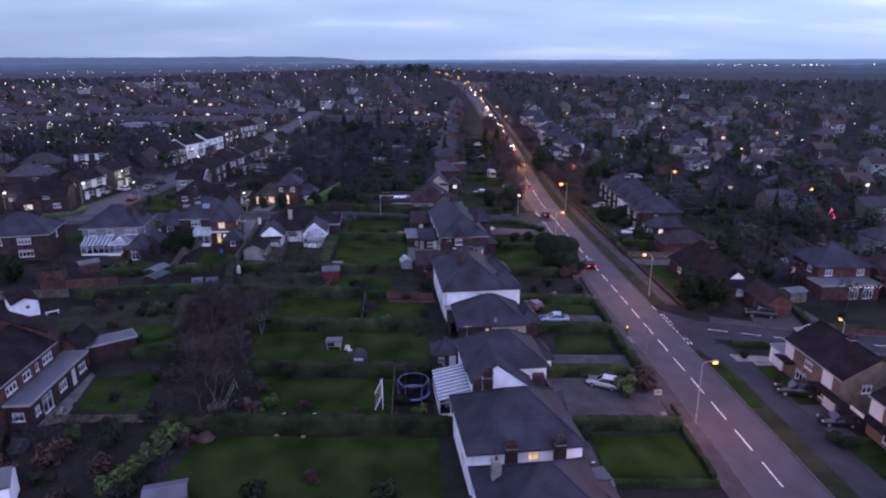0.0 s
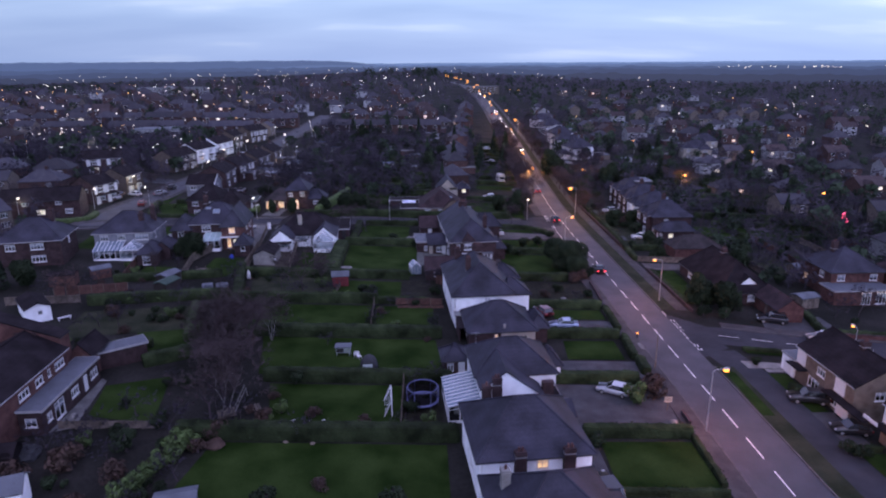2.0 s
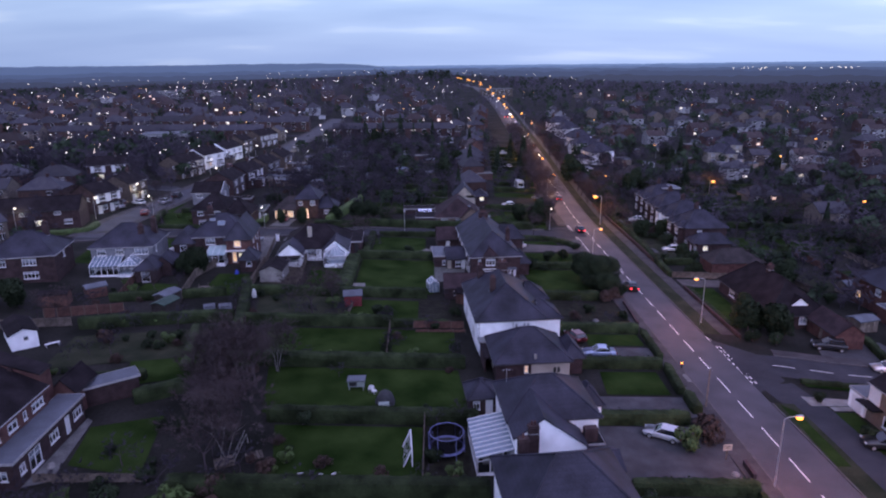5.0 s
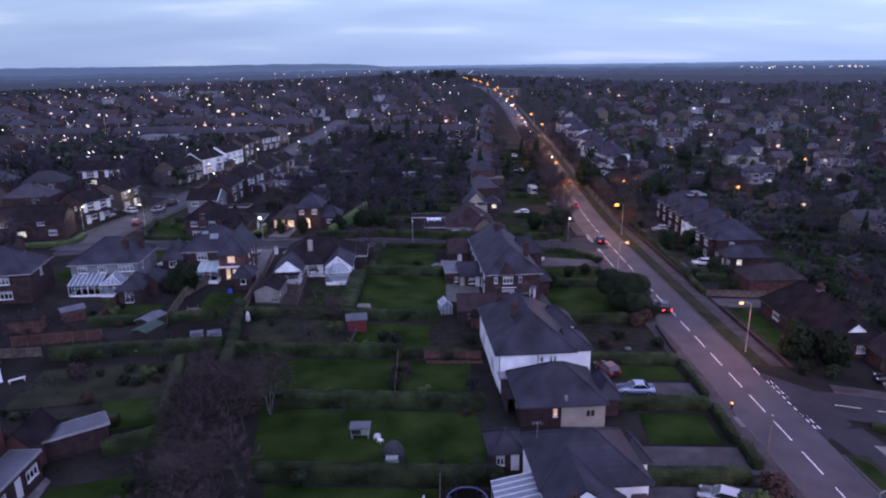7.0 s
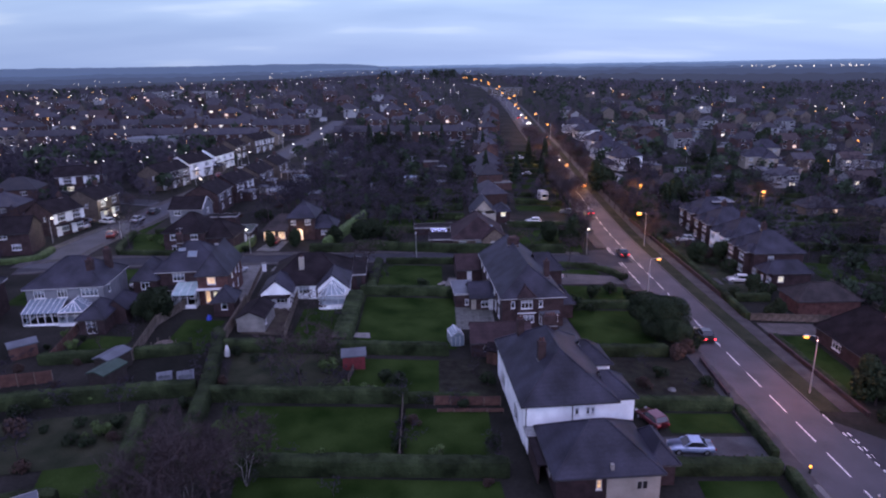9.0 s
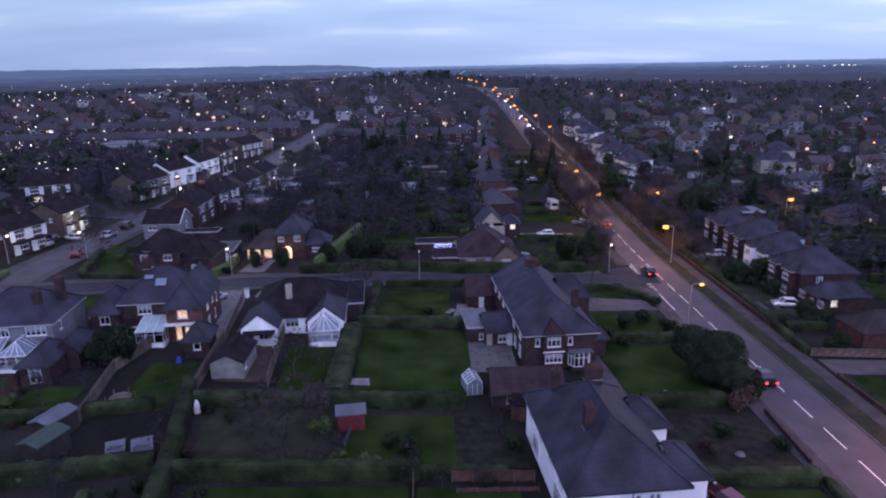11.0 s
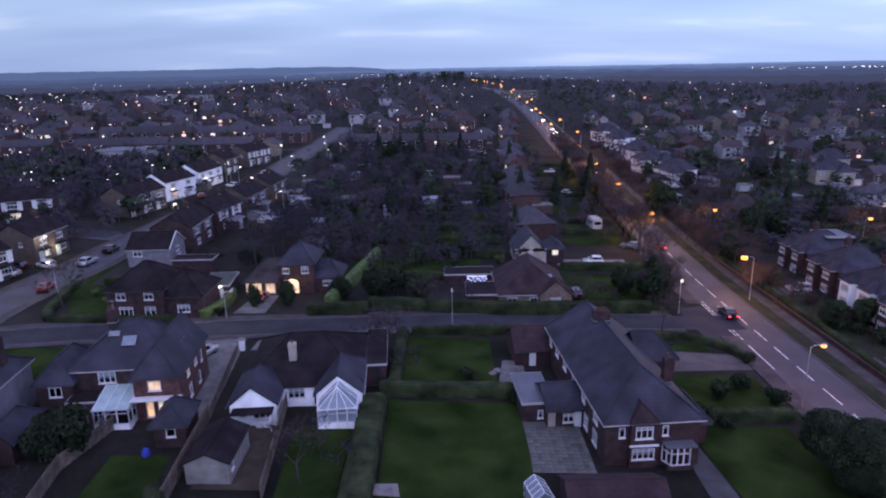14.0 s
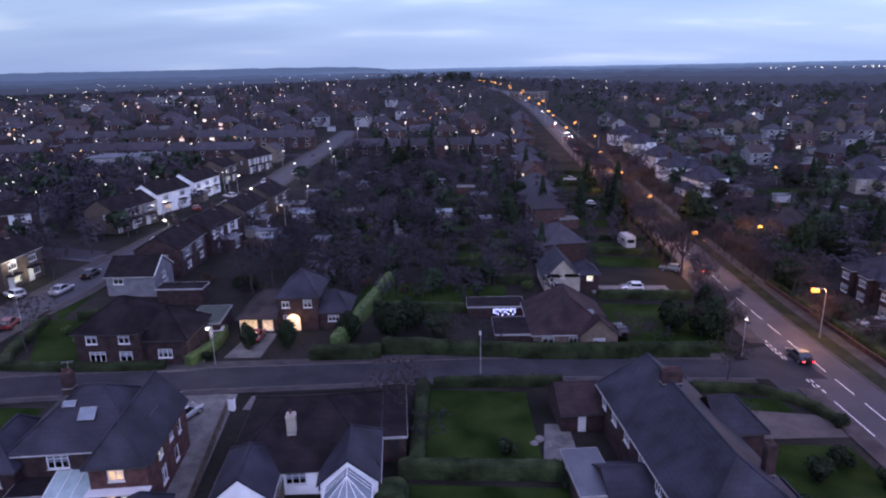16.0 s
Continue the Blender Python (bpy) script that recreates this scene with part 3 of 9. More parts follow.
# long plots behind the western row, and its front gardens
for i in range(11):
    y_ = 205 + 11 * i
    x_ = 9 + i * .7
    if hsh(i, 1) < .7:
        sheet("lawn", [(-18 + 6 * hsh(i, 2), y_), (x_ - 7, y_ + 1), (x_ - 7, y_ + 8.5), (-18 + 6 * hsh(i, 3), y_ + 7.5)], GRASS if hsh(i, 4) < .6 else ROUGH, .06, 3, "long narrow back lawn between shrubs", "lawn")
    if hsh(i, 5) < .75:
        sheet("lawn", [(x_ + 9, y_), (30.5 + i, y_), (31 + i, y_ + 7), (x_ + 9, y_ + 7)], GRASS, .06, 3, "green front lawn behind a hedge", "lawn")
    if hsh(i, 6) < .6:
        sheet("lawn", [(-44, y_ + 2), (-27, y_ + 3), (-27, y_ + 9), (-44, y_ + 8)], GRASS if hsh(i, 7) < .5 else ROUGH, .06, 3, "back lawn of an estate house", "lawn")
for i in range(9):
    y_ = 250 + 17 * i
    sheet("lawn", [(86, y_), (104 + 6 * hsh(i), y_ + 2), (104, y_ + 9), (88, y_ + 8)], ROUGH if hsh(i, 8) < .4 else GRASS, .06, 3, "dim lawn among villas and trees", "lawn")
for i in range(8):
    x_, y_ = 70 + 11 * (i % 4), 122 + 26 * (i // 4)
    sheet("lawn", [(x_, y_), (x_ + 7, y_ - 1), (x_ + 7, y_ + 12), (x_, y_ + 13)], GRASS if i % 3 else ROUGH, .06, 3, "dim back lawn behind the eastern row", "lawn")


# ---------- buildings ----------
CACHE = {}


def window_meshes(w, h, n, transom, lit):
    """Pane, frame and blind of a window w x h, hung on its middle, facing -y, n lights."""
    key = (round(w, 2), round(h, 2), n, transom, lit)
    if key in CACHE:
        return CACHE[key]
    s = Soup()
    t = 0.09 if h > 0.8 else 0.07
    for x0, x1, z0, z1 in ((-w / 2, w / 2, -h / 2, -h / 2 + t), (-w / 2, w / 2, h / 2 - t, h / 2), (-w / 2, -w / 2 + t, -h / 2, h / 2), (w / 2 - t, w / 2, -h / 2, h / 2)):
        s.box(x0, x1, -0.05, 0.03, z0, z1)
    for i in range(1, n):
        x = -w / 2 + w * i / n
        s.box(x - t * 0.5, x + t * 0.5, -0.04, 0.02, -h / 2, h / 2)
    if transom:
        s.box(-w / 2, w / 2, -0.04, 0.02, h * 0.2, h * 0.2 + t * 0.8)
    s.box(-w / 2 - 0.06, w / 2 + 0.06, -0.13, 0.02, -h / 2 - 0.07, -h / 2)
    frame_me = s.made("window_frame", UPVC)
    pane = Soup()
    pane.face((-w / 2, 0, -h / 2), (w / 2, 0, -h / 2), (w / 2, 0, h / 2), (-w / 2, 0, h / 2))
    pane = pane.made("pane", GLASS)
    back = Soup()
    if lit:
        back.box(-w / 2, w / 2, 0.22, 0.24, -h / 2, h / 2)
    else:
        # a blind drawn part of the way down
        back.box(-w / 2, w / 2, 0.14, 0.17, h * (.28 - .5 * hsh(w, h, n)), h / 2)
    bm_ = back.made("curtain", {0: BLIND, 1: ROOMLIT, 2: ROOMPALE}[lit])
    CACHE[key] = (pane, frame_me, bm_)
    return CACHE[key]


DOORS = {}


def door_mesh(w, h, material):
    key = (w, h, material.name)
    if key not in DOORS:
        s = Soup()
        s.box(-w / 2, w / 2, -0.03, 0.03, -h / 2, h / 2)
        s.box(-w * 0.36, w * 0.36, -0.045, -0.03, -h * 0.42, -h * 0.08)
        s.box(-w * 0.36, w * 0.36, -0.045, -0.03, h * 0.02, h * 0.1)
        s.box(w * 0.36, w * 0.42, -0.08, -0.03, -h * 0.02, h * 0.0)
        DOORS[key] = s.made("door", material)
    return DOORS[key]


SIDES = {"S": (0, 1), "E": (90, 1), "N": (180, 1), "W": (270, 1)}


def block(house, cx, cy, w, d, eave, rise, axis="x", ends=(None, None), wall=WHITE, roof=ROOF, holes=(), over=0.35, flat=False, base=0.0, gutter=BLACKP, plain=False):
    """A walled block with its roof, in the house's own frame. axis: the way the ridge runs; ends: how far the ridge stops short at
    each end (0 is a gable; None is half the depth, a full hip). holes: (side, along, sill, width, height, lights, lit) for windows; lights 0 makes a door."""
    s = Soup()
    t = 0.25
    hw, hd = w / 2, d / 2
    for side, (ang, _) in SIDES.items():
        L = w if side in "SN" else d
        D = hd if side in "SN" else hw
        mine = [h for h in holes if h[0] == side]
        m = pose(cx, cy, 0, 0, 0, ang)

        def put(u0, u1, v0, v1, depth):
            s.face(*[m @ Vector((u, -D + depth, v)) for u, v in ((u0, v0), (u1, v0), (u1, v1), (u0, v1))])
        for depth, inset in ((0.0, 0.0), (t, t)):
            us = sorted({-L / 2 + inset, L / 2 - inset, *[q for h in mine for q in (h[1] - h[3] / 2, h[1] + h[3] / 2)]})
            vs = sorted({base - 1.0, eave, *[q for h in mine for q in (h[2], h[2] + h[4])]})
            for i in range(len(us) - 1):
                for j in range(len(vs) - 1):
                    um, vm = (us[i] + us[i + 1]) / 2, (vs[j] + vs[j + 1]) / 2
                    if not any(abs(um - h[1]) < h[3] / 2 and h[2] < vm < h[2] + h[4] for h in mine):
                        put(us[i], us[i + 1], vs[j], vs[j + 1], depth)
        for _, u, v, ww, hh, n, lit, *rest in mine:
            c = [(u - ww / 2, v), (u + ww / 2, v), (u + ww / 2, v + hh), (u - ww / 2, v + hh)]
            for i in range(4):
                (a, b), (p, q) = c[i], c[(i + 1) % 4]
                s.face(*[m @ Vector(z) for z in ((a, -D, b), (p, -D, q), (p, -D + t, q), (a, -D + t, b))])
            at = m @ pose(u, -D + 0.06, v + hh / 2)
            if n == 0:
                part("door", door_mesh(round(ww, 2), round(hh, 2), rest[0] if rest else UPVC), house, at)
            else:
                pane, fr, bl = window_meshes(ww, hh, n, hh > 0.9 and n > 1, lit)
                win = part("window", pane, house, at, "lit window with white frame" if lit else "")
                part("window_frame", fr, win)
                part("curtain", bl, win)
    # gables closed in the wall's own material
    if not flat:
        span = hd if axis == "x" else hw
        half = hw if axis == "x" else hd
        i0, i1 = [span if e_ is None else e_ for e_ in ends]
        R = pose(cx, cy, 0) if axis == "x" else pose(cx, cy, 0, 0, 0, 90)
        slope = rise / span
        for sgn, inset in ((-1, i0), (1, i1)):
            if inset == 0:
                for k in (half, half - t):
                    s.face(*[R @ Vector(q) for q in ((sgn * k, -span, eave), (sgn * k, span, eave), (sgn * k, 0, eave + rise))])
        o, th = over, 0.16
        ez = eave - slope * o
        x0, x1 = -half - (o if i0 else 0.2), half + (o if i1 else 0.2)
        y0, y1 = -span - o, span + o
        r0, r1 = -half + i0 - (0 if i0 else 0.2), half - i1 + (0 if i1 else 0.2)
        rt = Soup()
        top = [(x0, y0, ez), (x1, y0, ez), (x1, y1, ez), (x0, y1, ez), (r0, 0, eave + rise), (r1, 0, eave + rise)]
        up, dn = [R @ Vector(p) + Vector((0, 0, 0.12)) for p in top], [R @ Vector(p) + Vector((0, 0, 0.12 - th)) for p in top]
        n = len(rt.v)
        rt.v += [tuple(p) for p in up + dn]
        rt.f += [(0, 1, 5, 4), (2, 3, 4, 5), (7, 6, 10, 11), (9, 8, 11, 10), (0, 6, 7, 1), (2, 8, 9, 3)]
        rt.f += [(1, 2, 5), (8, 7, 11), (1, 7, 8, 2)] if i1 else [(1, 5, 11, 7), (5, 2, 8, 11)]
        rt.f += [(3, 0, 4), (6, 9, 10), (3, 9, 6, 0)] if i0 else [(0, 6, 10, 4), (4, 10, 9, 3)]
        rf = part("roof", rt.made("roof", roof), house)
        if not plain:
            edges = [(0, 1), (2, 3)] + ([(1, 2)] if i1 else []) + ([(3, 0)] if i0 else [])
            for a, b in edges:
                part("gutter", Soup().tube(R @ Vector(top[a]), R @ Vector(top[b]), 0.075, 0.075, 5, True).made("gutter", gutter), rf)
            rd = Soup()
            for a, b in [(4, 5)] + ([(1, 5), (2, 5)] if i1 else []) + ([(0, 4), (3, 4)] if i0 else []):
                if (up[a] - up[b]).length > 0.1:
                    rd.tube(up[a], up[b], 0.11, 0.11, 5, True)
            if rd.v:
                part("ridge_cap", rd.made("ridge_cap", roof), rf)
    else:
        rt = Soup()
        o = over
        rt.box(cx - hw - o, cx + hw + o, cy - hd - o, cy + hd + o, eave, eave + 0.16)
        rf = part("flat_roof", rt.made("flat_roof", roof), house)
        if not plain:
            g = Soup()
            for a, b, c, e_ in ((-hw - o - .03, hw + o + .03, -hd - o - .03, -hd - o), (-hw - o - .03, hw + o + .03, hd + o, hd + o + .03), (-hw - o - .03, -hw - o, -hd - o, hd + o), (hw + o, hw + o + .03, -hd - o, hd + o)):
                g.box(cx + a, cx + b, cy + c, cy + e_, eave - 0.06, eave + 0.2)
            part("fascia", g.made("fascia", GUTTER), rf)
    part("wall", s.made("wall", wall), house)


def chimney(house, x, y, z0, z1, w=0.75, d=0.75, material=BRICKD, pots=2):
    s = Soup().box(x - w / 2, x + w / 2, y - d / 2, y + d / 2, z0, z1)
    s.box(x - w / 2 - .06, x + w / 2 + .06, y - d / 2 - .06, y + d / 2 + .06, z1 - 0.3, z1 - 0.18)
    st = part("chimney", s.made("chimney", material), house)
    part("flashing", Soup().box(x - w / 2 - .03, x + w / 2 + .03, y - d / 2 - .03, y + d / 2 + .03, z0 + 0.5, z0 + 0.62).made("flashing", LEAD), st)
    for i in range(pots):
        px = x + (i - (pots - 1) / 2) * 0.32
        part("chimney_pot", Soup().tube((px, y, z1), (px, y, z1 + 0.4), 0.12, 0.1, 8, True).made("chimney_pot", BRICK), st)


def box_part(house, name, material, *b, label=""):
    return part(name, Soup().box(*b).made(name, material), house, label=label)


def conservatory(house, x0, x1, y0, y1, h0, h1, roofm=ROOFGLASS, slope="x", bars=6, sides="SWE"):
    """A white-framed glazed room; the roof rises from h0 to h1 along the slope's way, with glazing bars over it."""
    con = new("conservatory")
    con.parent = house
    fr, gl = Soup(), Soup()
    zz = {"x": lambda x, y: h0 + (h1 - h0) * (x - x0) / (x1 - x0), "y": lambda x, y: h0 + (h1 - h0) * (y - y0) / (y1 - y0)}[slope]
    runs = {"S": ((x0, y0), (x1, y0)), "W": ((x0, y0), (x0, y1)), "E": ((x1, y0), (x1, y1)), "N": ((x0, y1), (x1, y1))}
    dwarf = Soup()
    for k in sides:
        (ax, ay), (bx, by) = runs[k]
        n = max(2, int(math.hypot(bx - ax, by - ay) / 0.95))
        for i in range(n + 1):
            x, y = ax + (bx - ax) * i / n, ay + (by - ay) * i / n
            fr.box(x - .05, x + .05, y - .05, y + .05, -0.4, zz(x, y))
        for z in (0.55, None):
            za, zb = (z, z) if z else (zz(ax, ay) - 0.06, zz(bx, by) - 0.06)
            fr.tube((ax, ay, za), (bx, by, zb), 0.07, 0.07, 4)
        fr.tube((ax, ay, zz(ax, ay) - .5), (bx, by, zz(bx, by) - .5), 0.04, 0.04, 4)
        gl.face((ax, ay, .55), (bx, by, .55), (bx, by, zz(bx, by)), (ax, ay, zz(ax, ay)))
        dwarf.box(min(ax, bx) - .06, max(ax, bx) + .06, min(ay, by) - .06, max(ay, by) + .06, -0.6, 0.5)
    part("frame", fr.made("frame", UPVC), con)
    part("glazing", gl.made("glazing", GLASS), con)
    part("dwarf_wall", dwarf.made("dwarf_wall", WHITE), con)
    o = 0.15
    rf, br = Soup(), Soup()
    c = [(x0 - o, y0 - o), (x1 + o, y0 - o), (x1 + o, y1), (x0 - o, y1)]
    rf.face(*[(x, y, zz(x, y) + 0.03) for x, y in c])
    rf.face(*[(x, y, zz(x, y) - 0.02) for x, y in reversed(c)])
    roof_ob = part("roof_panel", rf.made("roof_panel", roofm), con)
    for i in range(bars + 1):
        k = i / bars
        if slope == "x":
            a, b = (x0 - o, y0 + (y1 - y0) * k), (x1, y0 + (y1 - y0) * k)
        else:
            a, b = (x0 + (x1 - x0) * k, y0 - o), (x0 + (x1 - x0) * k, y1)
        bar = Soup().tube((*a, zz(*a) + .06), (*b, zz(*b) + .06), 0.05, 0.05, 4).made("glazing_bar", UPVC)
        part("glazing_bar", bar, roof_ob)
    return con


def peak_conservatory(house, x0, x1, y0, y1, h0, h1, label=""):
    """A gable- or hip-fronted glazed room whose roof bars fan from one point."""
    con = new("conservatory")
    con.parent = house
    fr, gl = Soup(), Soup()
    for (ax, ay), (bx, by) in (((x0, y0), (x1, y0)), ((x0, y0), (x0, y1)), ((x1, y0), (x1, y1))):
        n = max(2, int(math.hypot(bx - ax, by - ay) / 0.9))
        for i in range(n + 1):
            x, y = ax + (bx - ax) * i / n, ay + (by - ay) * i / n
            fr.box(x - .045, x + .045, y - .045, y + .045, -0.4, h0)
        for z, r in ((0.6, .07), (h0, .08), (h0 - .5, .045)):
            fr.tube((ax, ay, z), (bx, by, z), r, r, 4)
        gl.face((ax, ay, .6), (bx, by, .6), (bx, by, h0), (ax, ay, h0))
    part("frame", fr.made("frame", UPVC), con)
    part("glazing", gl.made("glazing", GLASS), con)
    part("dwarf_wall", Soup().box(x0, x1, y0 - .02, y1, -.8, .55).made("dwarf_wall", WHITE), con)
    xm, yp = (x0 + x1) / 2, y0 + min(1.6, (y1 - y0) * .5)
    rf = Soup()
    P, B = (xm, yp, h1), (xm, y1, h1)
    rf.face((x0, y0, h0), (x1, y0, h0), P)
    rf.face((x1, y0, h0), (x1, y1, h0), B, P)
    rf.face((x0, y1, h0), (x0, y0, h0), P, B)
    ro = part("roof_panel", rf.made("roof_panel", ROOFGLASS), con)
    for a in [(x0 + (x1 - x0) * i / 4, y0, h0) for i in range(5)]:
        part("glazing_bar", Soup().tube(a, P, .05, .04, 4).made("glazing_bar", UPVC), ro)
    for k in (.33, .66, 1):
        for xx in (x0, x1):
            part("glazing_bar", Soup().tube((xx, yp + (y1 - yp) * k, h0), (xm, yp + (y1 - yp) * k, h1), .04, .04, 4).made("glazing_bar", UPVC), ro)
    part("glazing_bar", Soup().tube(P, B, .06, .06, 4).made("glazing_bar", UPVC), ro)
    return con


def skylight(house, x, y, z, w, h, tilt, rz=0):
    sk = part("skylight", Soup().box(-w / 2, w / 2, -h / 2, h / 2, 0, .06).made("skylight", ROOFGLASS), house, pose(x, y, z, tilt, 0, rz))
    fr = Soup()
    for b in ((-w / 2 - .07, -w / 2, -h / 2 - .07, h / 2 + .07), (w / 2, w / 2 + .07, -h / 2 - .07, h / 2 + .07), (-w / 2, w / 2, -h / 2 - .07, -h / 2), (-w / 2, w / 2, h / 2, h / 2 + .07)):
        fr.box(*b, 0, .09)
    part("frame", fr.made("frame", LEAD), sk)


def downpipe(house, x, y, z0, z1, material=BLACKP):
    part("downpipe", Soup().tube((x, y, z0), (x, y, z1), .05, .05, 6).made("downpipe", material), house)


def aerial(house, x, y, z):
    mast = part("aerial_mast", Soup().tube((x, y, z), (x, y, z + 1.5), .025, .02, 4).made("aerial_mast", STEEL), house)
    part("boom", Soup().tube((x - .5, y, z + 1.4), (x + .5, y, z + 1.4), .015, .015, 3).made("boom", STEEL), mast)
    for i in range(6):
        part("rod", Soup().tube((x - .45 + i * .18, y - .3, z + 1.4), (x - .45 + i * .18, y + .3, z + 1.4), .01, .01, 3).made("rod", STEEL), mast)


class House:
    """A house whose blocks are given in plan coordinates."""

    def __init__(self, x, y, label, rot=0, category="house", name="house", group=""):
        self.x, self.y = x, y
        self.ob = thing(name, x, y, rot, label, category, group)

    def block(self, x0, x1, y0, y1, *a, **k):
        block(self.ob, (x0 + x1) / 2 - self.x, (y0 + y1) / 2 - self.y, x1 - x0, y1 - y0, *a, **k)

    def chimney(self, x, y, *a, **k):
        chimney(self.ob, x - self.x, y - self.y, *a, **k)

    def box(self, name, material, x0, x1, y0, y1, z0, z1, label=""):
        return box_part(self.ob, name, material, x0 - self.x, x1 - self.x, y0 - self.y, y1 - self.y, z0, z1, label=label)

    def con(self, x0, x1, y0, y1, *a, **k):
        return conservatory(self.ob, x0 - self.x, x1 - self.x, y0 - self.y, y1 - self.y, *a, **k)

    def peak(self, x0, x1, y0, y1, *a, **k):
        return peak_conservatory(self.ob, x0 - self.x, x1 - self.x, y0 - self.y, y1 - self.y, *a, **k)

    def sky(self, x, y, *a, **k):
        skylight(self.ob, x - self.x, y - self.y, *a, **k)

    def pipe(self, x, y, *a, **k):
        downpipe(self.ob, x - self.x, y - self.y, *a, **k)

    def aerial(self, x, y, z):
        aerial(self.ob, x - self.x, y - self.y, z)


# the row west of the main road, from the south
h = House(10.1, 43.6, "white rendered house with hipped grey tiled roof", 5)
h.block(5.2, 15.0, 38.9, 48.3, 4.6, 3.2, "x", (4.4, 4.4), WHITE, ROOF, [("N", 0, 3, 1, 1, 2, 0), ("W", 1, 3, 1.4, 1.2, 2, 0)])
h.block(13.4, 17.2, 42.5, 47.5, 2.6, 1.6, "y", (None, None), WHITE, ROOF)
h.chimney(6.6, 45.5, 5.0, 7.2, pots=1, material=CONC)

h = House(9.5, 55.2, "white rendered house with two dark chimney breasts", 5)
h.block(4.3, 14.8, 50.4, 60.4, 4.8, 3.2, "x", (4.2, 4.2), WHITE, ROOF,
        [("S", 0.6, 3.3, 1.2, 1.0, 2, 1), ("W", 1, 3.1, 1.4, 1.2, 2, 0), ("W", -2.5, 3.1, 1.0, 1.2, 2, 0), ("W", 1, 0.9, 1.8, 1.2, 3, 0), ("E", 2, 3.1, 1.8, 1.2, 3, 0), ("E", -2, 3.1, 1.8, 1.2, 3, 0), ("N", 1, 3.1, 1.2, 1.1, 2, 0)])
for cx in (8.05, 12.6):
    h.box("chimney_breast", BRICKD, cx - 0.55, cx + 0.55, 49.95, 50.4, -1, 4.6, label="dark brick chimney breast")
    h.chimney(cx, 50.25, 4.4, 5.5, 1.0, 0.6, BRICKD, 2)
h.chimney(6.6, 59.2, 5.2, 7.4, 0.9, 0.7, BRICKD, 1)
h.block(13.6, 16.6, 60.6, 64.2, 2.4, .8, "x", (0, 0), WHITE, ROOF)
h.pipe(9.6, 50.12, 0, 4.7, UPVC)
h.pipe(4.5, 50.1, 0, 4.7, UPVC)

h = House(10.4, 69.6, "white rendered house with cross gable and conservatory", 4)
h.block(5.8, 15.0, 67.0, 75.0, 4.6, 2.7, "x", (3.8, 3.8), WHITE, ROOF, [("E", 1, 3.0, 1.8, 1.2, 3, 0), ("E", -3, 3.0, 1.4, 1.2, 2, 0), ("E", 1, 0.8, 2.0, 1.4, 3, 0), ("W", 2, 3, 1.2, 1.1, 2, 0)])
# lopsided cross gable with one long slope
gp = [(5.8 - h.x, -1), (12.8 - h.x, -1), (12.8 - h.x, 3.3), (8.5 - h.x, 6.5), (5.8 - h.x, 4.6)]
y0_, y1_ = 63.7 - h.y, 70.0 - h.y
s_ = Soup()
s_.face(*[(x_, y0_, z_) for x_, z_ in gp])
for (a, b), (c, d_) in zip(gp[:3], gp[1:3]):
    s_.face((a, y0_, b), (c, y0_, d_), (c, y1_, d_), (a, y1_, b))
s_.face((gp[4][0], y1_, gp[4][1]), (gp[4][0], y0_, gp[4][1]), (gp[0][0], y0_, -1), (gp[0][0], y1_, -1))
part("gable_wall", s_.made("gable_wall", WHITE), h.ob)
for (a, b), (c, d_), nm_ in ((gp[3], gp[4], -.25), (gp[3], gp[2], .25)):
    k_ = (d_ - b) / (c - a)
    c, d_ = c + nm_, d_ + nm_ * k_
    r_ = Soup()
    up_ = [(a, y0_ - .15, b + .1), (c, y0_ - .15, d_ + .1), (c, y1_, d_ + .1), (a, y1_, b + .1)]
    r_.face(*up_)
    r_.face(*[(x_, y_, z_ - .14) for x_, y_, z_ in reversed(up_)])
    for i in range(4):
        p_, q_ = up_[i], up_[(i + 1) % 4]
        r_.face(p_, q_, (q_[0], q_[1], q_[2] - .14), (p_[0], p_[1], p_[2] - .14))
    part("gable_roof", r_.made("gable_roof", ROOF), h.ob)
win_ = part("window", window_meshes(.5, .8, 1, False, 0)[0], h.ob, pose(9.9 - h.x, y0_ - .03, 2.4))
part("window_frame", window_meshes(.5, .8, 1, False, 0)[1], win_)
h.box("chimney_breast", BRICKD, 6.9, 8.0, 63.25, 63.7, -1, 4.8, label="dark brick chimney breast")
h.chimney(7.45, 63.55, 4.6, 6.0, 1.0, 0.7, BRICKD, 2)
h.block(12.9, 14.9, 65.0, 66.95, 2.5, 0.4, "x", (0, 0), BRICKD, ROOFBLK, [], 0.15, flat=True)
h.box("chimney", BRICKD, 13.1, 14.4, 65.2, 66.0, 2.66, 4.1)
h.block(15.0, 17.4, 73.0, 76.4, 2.6, 1.4, "y", (None, None), WHITE, ROOF)
h.con(2.2, 5.95, 64.2, 71.2, 2.35, 3.1, ROOFGLASS, "x", 9, "SWN")
h.box("dwarf_panel", CREAM, 3.0, 5.0, 66.0, 66.1, 0.2, 1.6)
h.block(2.9, 5.9, 75.6, 79.0, 2.6, 1.3, "x", (None, None), BRICKD, ROOF, [("S", -0.7, 0.9, 0.8, 1.1, 2, 0), ("S", 0.75, 0.1, 0.85, 2.0, 0, 0)])
h.aerial(6.4, 72, 6.2)

